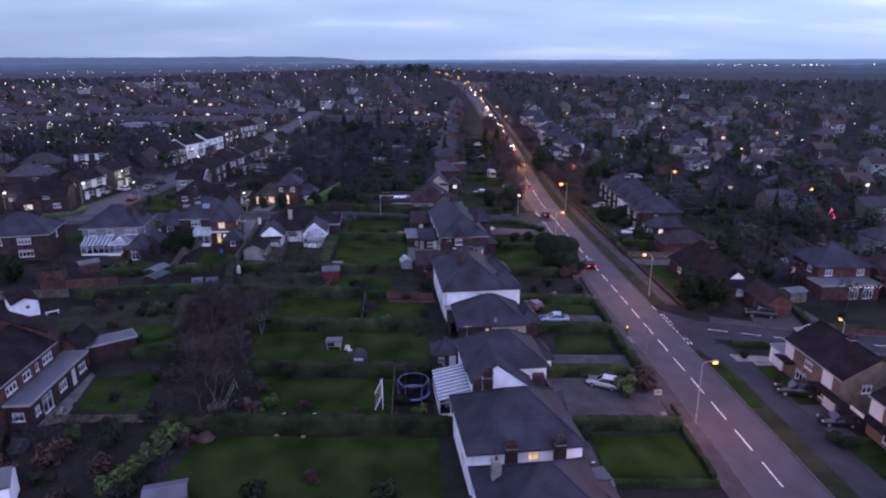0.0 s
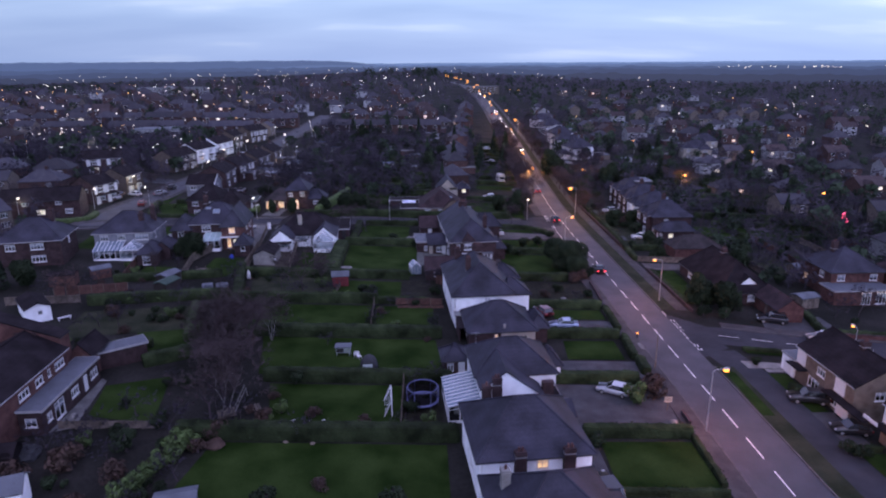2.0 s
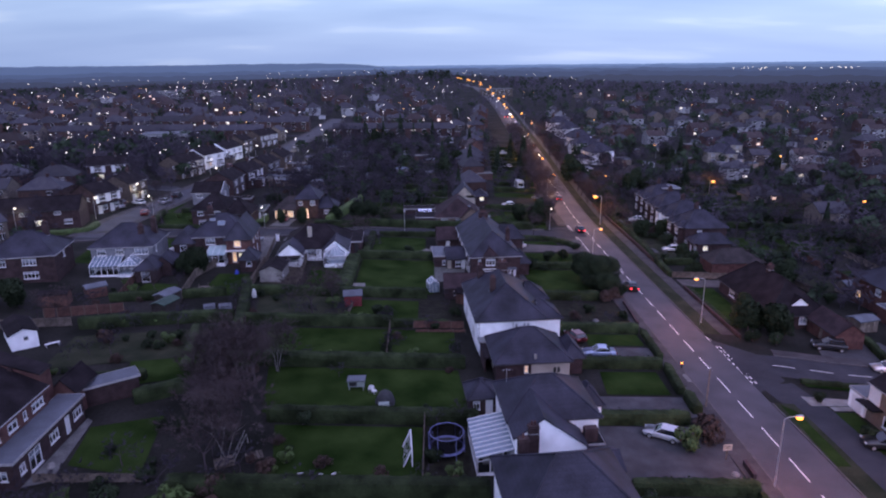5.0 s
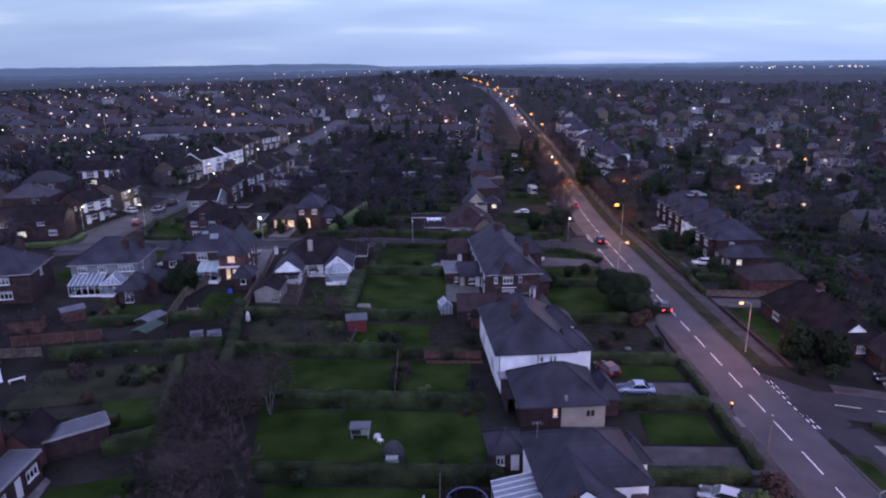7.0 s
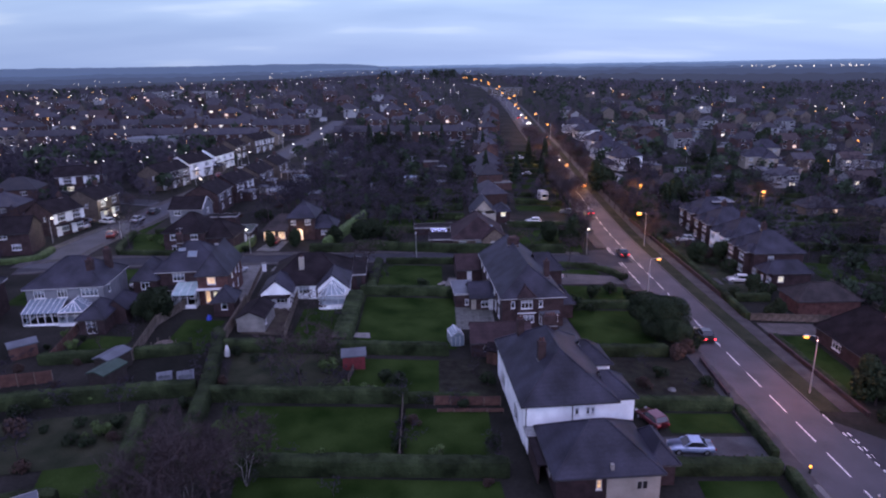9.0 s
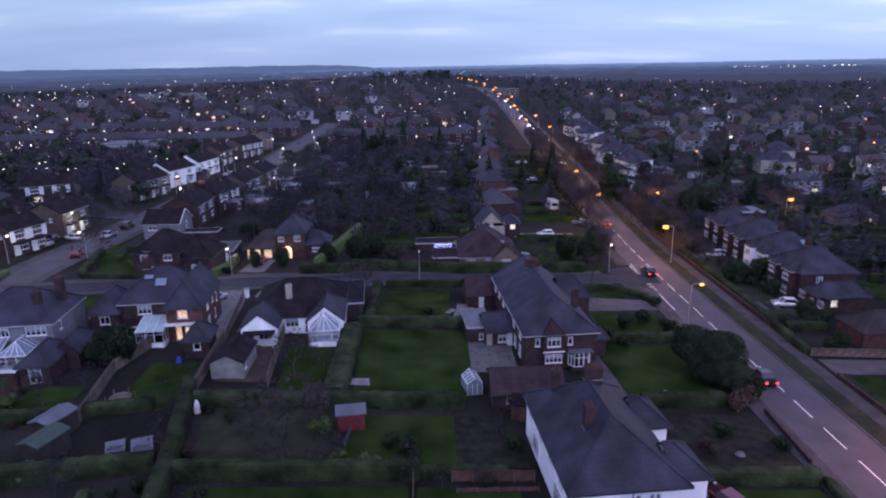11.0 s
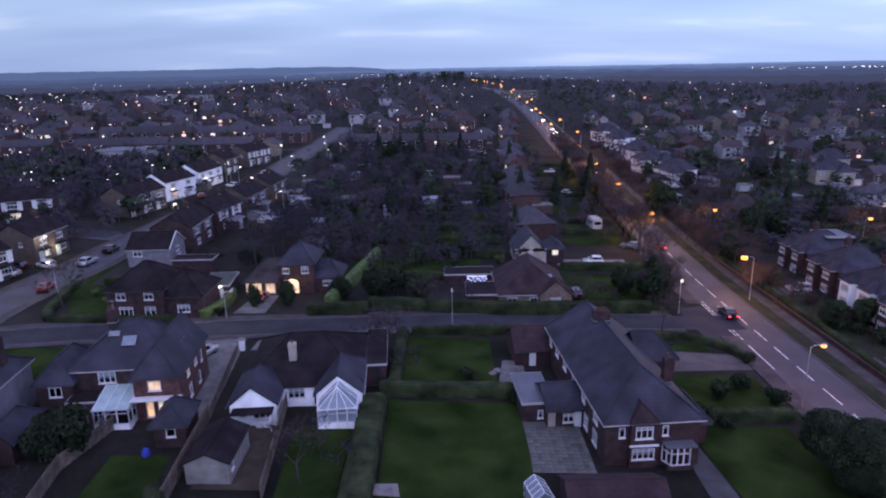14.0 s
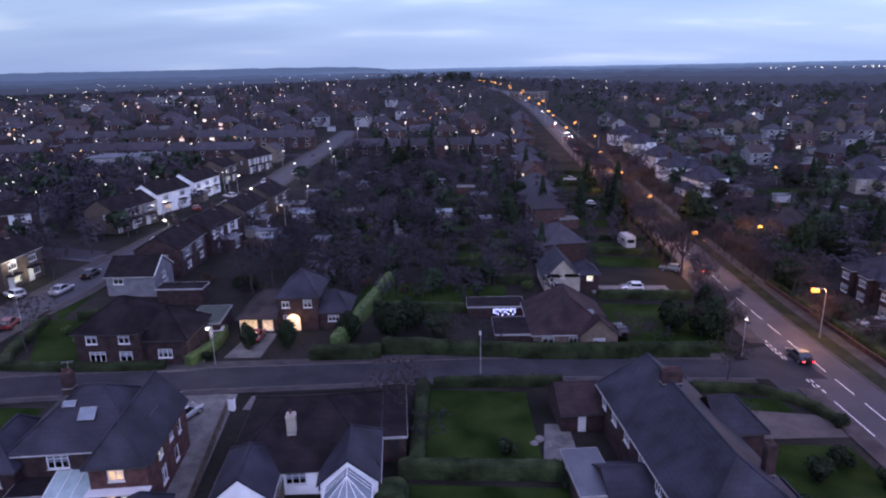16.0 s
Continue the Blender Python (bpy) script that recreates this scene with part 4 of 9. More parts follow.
h = House(10.8, 87.8, "brick bungalow with hipped grey tiled roof", 3)
h.block(6.1, 15.6, 83.6, 91.8, 2.8, 2.9, "x", (4.0, 4.0), BRICKD, ROOF, [("W", 1, 1, 1.2, 1.1, 2, 0), ("W", -2, .1, .9, 2.0, 0, 0), ("E", 0, .9, 2, 1.3, 3, 0), ("S", -0.9, 1.2, .5, 1.0, 1, 1)])
h.box("render_panel", CREAM, 10.6, 15.5, 83.45, 83.58, -0.5, 2.6, label="cream rendered panel")
for x_ in (13.6, 14.1):
    h.box("window_slot", BLACKP, x_ - .18, x_ + .18, 83.40, 83.455, 1.2, 1.9)
h.block(15.5, 17.8, 85.6, 90.6, 2.4, 1.2, "y", (None, None), BRICKD, ROOF)
h.box("porch_roof", ROOFBLK, 4.9, 6.0, 86.0, 91.0, 2.2, 2.34)
h.box("porch_wall", BRICKD, 4.95, 5.1, 86.1, 90.9, -0.5, 2.2)
h.box("flue", CONC, 11.0, 11.3, 83.7, 84.0, 3.0, 3.6)

h = House(9.4, 100.5, "large white rendered pair of semi-detached houses", 4)
h.block(4.0, 13.5, 92.6, 108.6, 4.9, 3.5, "y", (4.8, 4.8), WHITE, ROOF,
        [("S", 0.75, 3.3, 0.45, 0.85, 1, 0), ("S", 1.9, 3.3, 0.4, 0.85, 1, 0), ("S", 2.4, 3.3, 0.4, 0.85, 1, 0), ("W", 5, 3.1, 1.5, 1.2, 2, 0), ("W", 1.5, 3.1, 1.5, 1.2, 2, 0), ("W", -2, 3.1, 1.5, 1.2, 2, 0), ("W", -6, 3.1, 1.5, 1.2, 2, 0),
         ("W", 4, .4, 2.2, 2.0, 3, 0), ("W", -4, .4, 2.2, 2.0, 3, 0), ("E", 5, 3.1, 2, 1.2, 3, 0), ("E", -5, 3.1, 2, 1.2, 3, 0)])
h.block(13.2, 16.2, 94.4, 99.0, 4.2, 1.8, "x", (0, None), WHITE, ROOF, [("E", 0, 2.6, 1.8, 1.2, 3, 0)])
h.block(13.2, 16.2, 102.4, 107.0, 4.2, 1.8, "x", (0, None), WHITE, ROOF, [("E", 0, 2.6, 1.8, 1.2, 3, 0)])
h.chimney(7.0, 98.2, 6.4, 9.2, 0.8, 0.8, BRICKD, 2)
h.chimney(6.3, 106.2, 5.6, 8.6, 0.8, 0.8, BRICKD, 2)
h.chimney(9.5, 104.8, 7.6, 9.4, 1.7, 0.8, BRICKD, 4)
h.block(4.1, 7.6, 90.9, 92.55, 2.2, 0.4, "x", (0, 0), WHITE, LEAD, [("S", .6, 0.8, 0.9, 1.0, 1, 1)], 0.1, flat=True)
h.pipe(9.0, 92.5, 0, 4.8)
h.pipe(4.2, 92.5, 0, 4.8)
h.box("roof_vent", UPVC, 15.0, 15.8, 95.0, 95.9, 4.4, 4.55)

h = House(9.4, 135.2, "dark red brick house with long grey tiled roof", 4)
h.block(4.7, 13.9, 123.6, 147.0, 4.9, 3.5, "y", (4.2, 0.8), BRICKD, ROOF,
        [("S", -3.0, 3.1, 0.6, 1.1, 1, 0), ("S", 1.2, 3.1, 0.6, 1.1, 1, 0)]
        + [("W", u, 3.0, 1.5, 1.3, 3, 0) for u in (-10, -6.8, -3.2, 0.6, 4.4, 8.6)] + [("W", u, 0.6, 1.5, 1.6, 3, 0) for u in (8.6, 5.6)]
        + [("E", -2, 3.0, 1.6, 1.2, 3, 0), ("E", 4, 3.0, 1.6, 1.2, 3, 0)], gutter=GUTTER)
h.block(13.9, 16.4, 127.0, 132.0, 2.5, 1.4, "y", (None, None), BRICKD, ROOF, [])
h.block(13.0, 17.2, 137.0, 143.0, 4.6, 2.0, "x", (0.0, 1.6), BRICKD, ROOF, [("E", 0, 3, 1.8, 1.2, 3, 0)])
h.block(7.0, 9.6, 123.2, 126.0, 4.9, 1.3, "y", (0.9, 0), BRICKD, ROOFR, [("S", 0, 3.1, 1.7, 1.3, 3, 0), ("S", 0, .9, 2.2, 1.2, 4, 0)], 0.12)
h.chimney(9.4, 140.5, 7.6, 9.4, 1.9, 0.9, BRICKD, 4)
h.chimney(12.4, 128.6, 5.6, 8.8, 0.8, 0.7, BRICKD, 1)
# white bay at the south-east corner
bay = new("bay_window")
bay.parent = h.ob
fr, gl_ = Soup(), Soup()
pts_ = [(10.3, 123.6), (10.8, 122.6), (12.6, 122.6), (13.1, 123.6)]
for (ax, ay), (bx, by) in zip(pts_, pts_[1:]):
    ax, bx, ay, by = ax - h.x, bx - h.x, ay - h.y, by - h.y
    n_ = 3 if abs(bx - ax) > 1 else 2
    for i in range(n_ + 1):
        x_, y_ = ax + (bx - ax) * i / n_, ay + (by - ay) * i / n_
        fr.box(x_ - .06, x_ + .06, y_ - .06, y_ + .06, 0.5, 2.3)
    for z_ in (0.5, 1.7, 2.3):
        fr.tube((ax, ay, z_), (bx, by, z_), .07, .07, 4)
    gl_.face((ax, ay, .5), (bx, by, .5), (bx, by, 2.3), (ax, ay, 2.3))
part("frame", fr.made("frame", UPVC), bay)
part("glazing", gl_.made("glazing", GLASS), bay)
low, cap = Soup(), Soup()
low.box(10.5 - h.x, 12.9 - h.x, 122.65 - h.y, 123.6 - h.y, -1, .5)
cap.box(10.2 - h.x, 13.2 - h.x, 122.4 - h.y, 123.6 - h.y, 2.35, 2.5)
part("bay_base", low.made("bay_base", BRICKD), bay)
part("bay_roof", cap.made("bay_roof", FELT), bay)
h.box("canopy", UPVC, 6.9, 9.7, 122.95, 123.2, 2.4, 2.5)
h.block(-1.5, 1.6, 131.6, 138.2, 2.7, 0.3, "x", (0, 0), BRICKD, FELT, [("S", 0.3, .9, .6, 1.0, 1, 0), ("W", -2.2, .4, 1.2, 1.7, 2, 0)], 0.2, flat=True)
h.block(0.8, 4.65, 130.6, 136.4, 2.5, 1.5, "x", (0, 0), BRICKD, ROOF, [("S", 0.4, 0.8, 1.2, 1.1, 2, 0), ("S", 1.4, 0.1, 0.75, 2.0, 0, 0), ("S", -1.4, 0.1, 0.8, 2.0, 0, 0, CREAM)])
h.block(0.2, 4.6, 145.2, 151.5, 2.6, 1.8, "x", (0, 0), BRICKD, ROOFR, [("S", 0.0, 0.1, 0.85, 2.0, 0, 0)])

h = House(4.4, 115.8, "low brick garage with a red-brown tiled roof", category="garage", name="garage")
h.block(0.4, 8.4, 112.9, 118.6, 2.3, 1.5, "x", (0, 0), BRICKD, ROOFR, [("S", -2, .9, .9, .8, 2, 0)])

# white bungalow with two gables
h = House(-25.5, 137.5, "white rendered bungalow with twin gables", 4)
h.block(-31.8, -19.0, 133.4, 146.6, 2.6, 3.3, "x", (4.6, 4.6), WHITE, ROOFBLK, [("S", -0.6, 1.0, 1.8, 1.2, 3, 0), ("S", 1.7, 0.1, 1.0, 2.0, 1, 0), ("E", 0, 1, 1.4, 1.1, 2, 0)])
h.block(-32.2, -27.5, 129.6, 137, 2.6, 1.9, "y", (0, None), WHITE, ROOF, [("S", -1.1, 1.1, .8, .7, 1, 0), ("S", 0.9, 0.9, 1.9, 1.1, 3, 0)], 0.3, gutter=GUTTER)
h.block(-23.6, -18.8, 131.2, 139, 2.6, 2.0, "y", (0, None), WHITE, ROOF, [], 0.3, gutter=GUTTER)
h.box("verandah_roof", ROOFBLK, -31.9, -27.7, 128.2, 129.6, 2.1, 2.25)
for x_ in (-31.8, -27.9):
    h.box("verandah_post", UPVC, x_ - .06, x_ + .06, 128.25, 128.37, -.5, 2.1)
h.box("bay_base", UPVC, -29.6, -28.1, 129.0, 129.6, -0.4, 0.9)
h.peak(-23.2, -19.2, 128.6, 131.2, 2.1, 4.0)
h.chimney(-26.6, 136.6, 3.9, 6.2, 0.8, 0.7, CREAM, 1)
h.block(-18.7, -16.3, 138.0, 148.4, 2.3, 0.3, "x", (0, 0), BRICKD, ROOFBLK, [("S", 0.1, .1, .8, 1.9, 0, 0, BLACKP)], 0.15, flat=True)

h = House(-30.6, 122.4, "pale concrete sectional garage with grey ridged roof", category="garage", name="garage")
h.block(-32.6, -28.7, 119.4, 125.4, 2.2, 0.9, "y", (0, 0), CONC, ROOFBLK, [("E", -2, .9, .8, .7, 1, 0)], 0.2)

# brick semi with amber windows
h = House(-44.2, 135.5, "dark brick house with amber-lit back windows", 5)
h.block(-49.2, -38.6, 132.0, 141.5, 5.0, 3.4, "x", (4.4, 4.4), BRICKD, ROOF, [("S", -1.6, 3.2, 1.8, 1.3, 3, 0), ("S", 2.3, 3.2, 1.7, 1.4, 3, 0), ("S", 0.6, .1, 1.8, 2.0, 2, 0), ("N", 2, 3.2, 1.8, 1.3, 3, 0), ("N", -2, 3.2, 1.8, 1.3, 3, 0)], gutter=GUTTER)
h.block(-42.0, -37.4, 129.6, 140.0, 5.0, 2.8, "y", (1.4, 0.0), BRICK, ROOF,
        [("S", -0.2, 3.2, 1.3, 1.4, 2, 1), ("E", -2, 3.2, 1.0, 1.6, 2, 2), ("E", 0.8, 3.2, 1.0, 1.6, 2, 0), ("E", 3, 2.6, .8, 1.4, 1, 0), ("E", -1.8, 0.6, 1.2, 1.6, 2, 0), ("E", 1.6, 0.6, 1.0, 1.4, 1, 0), ("S", -.9, .2, .8, 2.0, 1, 1), ("S", 0.7, .9, 1.6, 1.1, 2, 2)])
h.block(-52.2, -48.6, 131.0, 138.0, 4.2, 2.0, "y", (1.6, None), BRICKD, ROOF, [("S", 0, 2.4, 1.3, 1.5, 2, 0)])
h.box("canopy", UPVC, -42.2, -37.2, 128.6, 129.6, 2.5, 2.62)
h.con(-45.6, -42.2, 128.0, 132.0, 2.2, 3.0, GREENGLASS, "y", 3, "SWE")
h.block(-48.6, -45.8, 129.4, 131.95, 2.4, 0.3, "x", (0, 0), BRICKD, ROOFBLK, [("S", 0, .1, .8, 1.9, 0, 0, WOOD)], .15, flat=True)
h.sky(-43.6, 134.3, 6.95, 1.3, 1.1, 36)
h.sky(-45.4, 135.2, 7.5, 1.0, .5, 36)
h.sky(-38.9, 135.2, 6.3, 1.8, .8, 0, 90)
h.chimney(-46.2, 137.2, 7.6, 9.6, .9, .8, BRICKD, 3)
h.aerial(-46.0, 137.2, 9.2)
h.block(-38.6, -35.6, 124.4, 128.6, 2.3, 1.4, "y", (1.2, None), BRICKD, ROOF, [("S", 0.1, .8, .9, 1.2, 1, 0)])

# grey pebbledashed house with conservatory
h = House(-54.0, 128.6, "grey pebbledashed house with white conservatory", 6)
h.block(-59.6, -48.8, 124.2, 133.6, 5.0, 3.2, "x", (4.4, 4.4), STONE, ROOF, [("S", -3.6, 3.3, 1.5, 1.2, 3, 0), ("S", -0.4, 3.3, 1.4, 1.2, 3, 0), ("S", 3.4, 3.3, 2.4, 1.2, 4, 0), ("E", -2.6, 3.2, .8, 1.2, 1, 0), ("S", -3, .1, 2.2, 2, 3, 0), ("S", 1.5, .1, 2.2, 2, 3, 0)], gutter=GUTTER)
h.chimney(-51.2, 126.8, 5, 8.2, .9, .9, BRICKD, 2)
h.chimney(-50.0, 130.6, 5, 8.8, .9, 1.0, BRICKD, 2)
h.con(-59.0, -54.0, 121.0, 124.2, 2.2, 3.2, ROOFGLASS, "y", 7, "SW")
h.peak(-54.0, -50.6, 120.6, 124.2, 2.2, 3.5)
h.block(-50.0, -46.6, 117.4, 123.4, 2.4, 1.4, "y", (None, None), BRICKD, ROOF, [("S", 0, .1, 1.4, 2.0, 2, 0)])
h.block(-47.8, -45.0, 121.2, 127.0, 2.2, 1.3, "y", (0, None), BRICKD, ROOF)
h.ob.location.x -= 4.9
h.ob.location.y -= .4

h = House(-68.5, 119, "red brick house with hipped roof", 12)
h.block(-74.5, -63.6, 114.4, 124.0, 5.0, 3.2, "x", (4.4, 4.4), BRICKD, ROOF, [("S", 1.4, 3.2, 2.2, 1.2, 4, 0), ("S", -3, 3.2, 1.6, 1.2, 3, 0), ("S", 1.4, .8, 2.4, 1.3, 4, 0), ("E", 0, 3.2, 1, 1.2, 2, 0)], gutter=GUTTER)
h.chimney(-66.5, 121, 6.4, 9.4, .9, .9, BRICKD, 2)
h.ob.location.x -= 4.4
h.ob.location.y += 1.8

# brick house with the long flat extension
h = House(-44.6, 63.0, "red brick house with a long flat-roofed extension", rot=1)
h.block(-50.6, -41.9, 50.0, 70.6, 4.9, 2.1, "y", (0, 0), BRICK, ROOFBLK, [("E", u, 3.2, w_, .95, n_, 0) for u, w_, n_ in ((1.5, 1.9, 3), (4.4, 1.5, 2), (6.4, .6, 1), (8.6, 2.0, 3), (-4, 1.7, 3))], 0.3, gutter=GUTTER)
h.block(-60.0, -42.4, 70.8, 72.7, 6.1, 3.0, "y", (0, 0), BRICK, ROOFBLK, over=.1)
for x_ in (-47.2, -45.2):
    h.box("brick_pier", BRICKD, x_ - .22, x_ + .22, 70.55, 70.79, 5.0, 6.9)
h.block(-42.9, -40.4, 72.9, 77.2, 3.0, 1.3, "y", (0, 0), BRICK, ROOFBLK)
h.block(-41.85, -39.4, 60.0, 72.4, 2.6, 0.3, "x", (0, 0), BRICKD, FELT, [("E", -4.9, .8, .9, 1.0, 2, 0), ("E", -2.9, .1, 1.9, 2.0, 2, 0), ("E", 0.4, .8, 1.6, 1.1, 3, 0), ("E", 2.9, .1, .9, 2.0, 0, 0), ("E", 4.9, .8, 1.7, 1.1, 3, 0), ("S", 0, .8, 1.2, 1.0, 2, 0)], 0.2, flat=True)

h = House(-58.4, 92.3, "white garage with a dark shallow roof", category="garage", name="garage", rot=-50)
h.block(-61.6, -55.2, 90.7, 93.9, 2.2, .7, "x", (0, 0), WHITE, ROOFBLK, [("E", .2, 1.1, .6, .6, 1, 0)], .2)
h = House(-39.2, 77.4, "long low outbuilding with a pale sheet roof", category="outbuilding", name="outbuilding", rot=35)
h.block(-42.2, -36.2, 76.2, 78.6, 2.3, 0.25, "x", (0, 0), BRICKD, FELT, [], .2, flat=True)

# the houses east of the road
h = House(53.2, 70.2, "brick and white boarded pair of semi-detached houses", 0)
h.block(49.2, 57.4, 64.6, 76.0, 4.9, 2.4, "y", (0, 0), BRICKB, ROOFBLK,
        [("W", 3.1, 3.0, 1.6, 1.1, 3, 0), ("W", -0.6, 3.0, 1.6, 1.1, 3, 0), ("W", 2.2, .7, 2.2, 1.4, 3, 0), ("W", -1.8, .7, 2.2, 1.4, 3, 0), ("S", -1, 3.0, 1.2, 1.1, 2, 0), ("S", 1.6, 3.0, .8, 1.1, 1, 2), ("S", 3.2, 3.0, 1.0, 1.1, 2, 0)], 0.3, gutter=GUTTER)
for y_ in (75.0, 67.1):
    h.box("white_panel", UPVC, 49.08, 49.2, y_ - .9, y_ + .9, 2.7, 4.7, label="white boarded panel")
h.box("porch_canopy", ROOFBLK, 47.9, 49.2, 61.2, 68.6, 2.4, 2.55)
h.box("porch_canopy", ROOFBLK, 47.9, 49.2, 73.4, 76.4, 2.4, 2.55)
h.box("garage_door", UPVC, 49.1, 49.2, 65.0, 67.2, 0, 2.2)
h.block(49.0, 52.8, 76.1, 79.0, 2.6, 0.3, "x", (0, 0), WHITE, FELT, [("W", 0, .1, 1.9, 2.0, 0, 0)], .1, flat=True)
h.chimney(53.2, 69.6, 7.0, 8.2, .9, .7, BRICKD, 2)
h = House(54.0, 55.0, "brick and white boarded pair of semi-detached houses")
h.block(50.2, 58.2, 49.6, 61.0, 4.9, 2.4, "y", (0, 0), BRICKB, ROOFBLK, [("W", 3.4, 3.0, 1.6, 1.1, 3, 0), ("W", 0, 3.0, 1.6, 1.1, 3, 0), ("W", 2, .7, 2.2, 1.4, 3, 0), ("W", -2, .7, 2.2, 1.4, 3, 0)], 0.3, gutter=GUTTER)
h.box("white_panel", UPVC, 50.08, 50.2, 59.0, 60.9, 2.7, 4.7, label="white boarded panel")
h.box("porch_canopy", ROOFBLK, 48.9, 50.2, 57.0, 61.0, 2.4, 2.55)
h.box("porch_gable", UPVC, 48.8, 48.9, 60.0, 62.2, 2.6, 3.0)

h = House(56.0, 101.5, "dark bungalow with a steep charcoal roof")
h.block(51.4, 60.8, 103.0, 121.0, 2.6, 4.0, "y", (None, 3.0), BRICKD, ROOFBLK, [("W", -4, .8, 2, 1.2, 3, 0), ("W", 4, .8, 2, 1.2, 3, 0), ("S", 1, .8, 1.8, 1.2, 3, 0), ("S", -2.6, .1, .9, 2.0, 1, 1)])
h.block(55.1, 57.9, 104.0, 108.4, 3.7, 1.2, "y", (0, 0), WHITE, ROOFBLK, [("S", 0, 2.75, .9, .8, 2, 0)], .3)
h.block(57.4, 61.6, 95.4, 102.8, 2.3, 1.5, "y", (0, 0), BRICK, ROOFR, [("W", 0, .1, .9, 2.0, 0, 0, WOOD)])
h.chimney(56, 113, 6.2, 7.6, .9, .8, BRICKD, 2)

h = House(76.0, 106.0, "red brick house with pale flat-roofed annexe")
h.block(74.6, 84.4, 102.5, 112.0, 5.0, 3.2, "x", (None, None), BRICK, ROOF, [("S", -3, 3.2, 1.4, 1.2, 2, 0), ("W", -2.8, 1.2, 1.2, 1.3, 2, 1), ("S", 3, 3.2, 1.4, 1.2, 2, 0), ("W", 2, 3.2, 1.4, 1.2, 2, 0)])
h.block(73.0, 83.5, 98.4, 102.4, 2.7, .3, "x", (0, 0), BRICK, FELT, [("S", 0.6, .2, 1.6, 2.1, 3, 0), ("S", 3.2, .2, 1.8, 2.1, 3, 0)], .3, flat=True)
h.chimney(78, 108, 7.2, 9.2, .9, .9, BRICKD, 2)
EAVE = glow("eave_bulb", (1.0, .8, .6), 3)
for i in range(9):
    h.box("eave_light", EAVE, 77.6 + .7 * i, 77.7 + .7 * i, 98.0, 98.08, 2.42, 2.5, "small white festive bulb")
h.ob.location.y += 5.5
h.ob.location.x -= .8
h = House(90, 109, "brick house with red tiled roof")
h.block(85.0, 95.5, 104.0, 113.0, 5.0, 3.2, "x", (None, None), BRICK, ROOFR, [("S", -2.5, 3.2, 1.4, 1.2, 2, 0), ("S", 2.5, 3.2, 1.4, 1.2, 2, 0)])

for cy, wallm, lit in ((146.4, BRICKD, 1), (155.4, BRICKD, 0), (166.2, WHITE, 0), (177.6, BRICKD, 0), (189.4, BRICKD, 0)):
    x0 = 55.9 + max(0, cy - 152) * .08
    ev = 3.0 if cy < 150 else 5.0
    h = House(x0 + 4.6, cy, "semi-detached house with hipped grey roof and white front bay" if cy > 150 else "low brick annexe with one lit window", group="houses east of the road")
    h.block(x0, x0 + (9.4 if cy > 150 else 8.0), cy - (4.9 if cy > 150 else 2.0), cy + (4.9 if cy > 150 else 2.3), ev, 3.0 if cy > 150 else 1.6, "x", (3.6, 3.6) if cy > 150 else (1.6, 1.6), wallm, ROOF, [("W", -2.6, ev - 1.8, 1.8, 1.3, 3, 0), ("W", 2.6, ev - 1.8, 1.8, 1.3, 3, 0), ("S", -1.5, ev - 1.8, 1.1, 1.1, 2, lit * 2), ("W", 0.2, .1, .9, 2.0, 0, 0)])
    if ev > 4:
        for s_ in (-2.3, 2.3):
            h.block(x0 - 1.2, x0 + 1.5, cy - s_ - 1.3, cy - s_ + 1.3, 4.9, 1.1, "x", (1.1, 0), wallm, ROOF, [("W", 0, 3.1, 1.9, 1.2, 3, 0), ("W", 0, .7, 1.9, 1.4, 3, 0)], .15, gutter=GUTTER)
        h.chimney(x0 + 5, cy + 2.5, 7.0, 9.0, .9, .8, BRICKD, 2)
        if cy == 166.2:
            h.sky(x0 + 6.5, cy - 3.2, 6.9, 1.2, .8, 34)
        if cy == 189.4:
            h.block(x0 + 4.6, x0 + 9.4, cy - 2.4, cy + 3.2, 7.2, .3, "x", (0, 0), ROOF, FELT, [("S", 0, 5.7, 1.4, .9, 2, 0)], .15, flat=True, base=5.8)
h = House(50.5, 133.0, "low red brick building with hipped brown roof", category="outbuilding", name="outbuilding")
h.block(54.0, 64.0, 130.5, 136.5, 2.5, 1.9, "x", (None, None), BRICK, ROOFB)

# across the side street
h = House(5.0, 171.5, "bungalow with dark red roof and festive lights")
h.block(-0.6, 10.2, 165.2, 177.5, 2.6, 3.8, "y", (3.2, 3.2), BRICKB, ROOFR, [("S", -3.4, .9, 1.6, 1.1, 2, 0), ("S", 3.2, .9, 1.6, 1.1, 3, 0), ("S", 0, 1.1, 1.2, .9, 2, 0)], gutter=GUTTER)
h.block(5.6, 10.6, 164.4, 168.5, 2.6, 2.2, "y", (0, None), BRICKB, ROOFR, [("S", 0, .9, 1.6, 1.2, 3, 0)])
h.block(-5.6, -0.7, 165.6, 171.6, 2.3, .5, "x", (0, 0), BRICKD, ROOFBLK, [], .2, flat=True)
h.block(-9.0, -0.6, 176.5, 180.5, 2.2, .3, "x", (0, 0), BRICKD, ROOFBLK, [], .2, flat=True, gutter=BLACKP)
h.sky(7.6, 167.8, 4.6, .6, .5, 30)

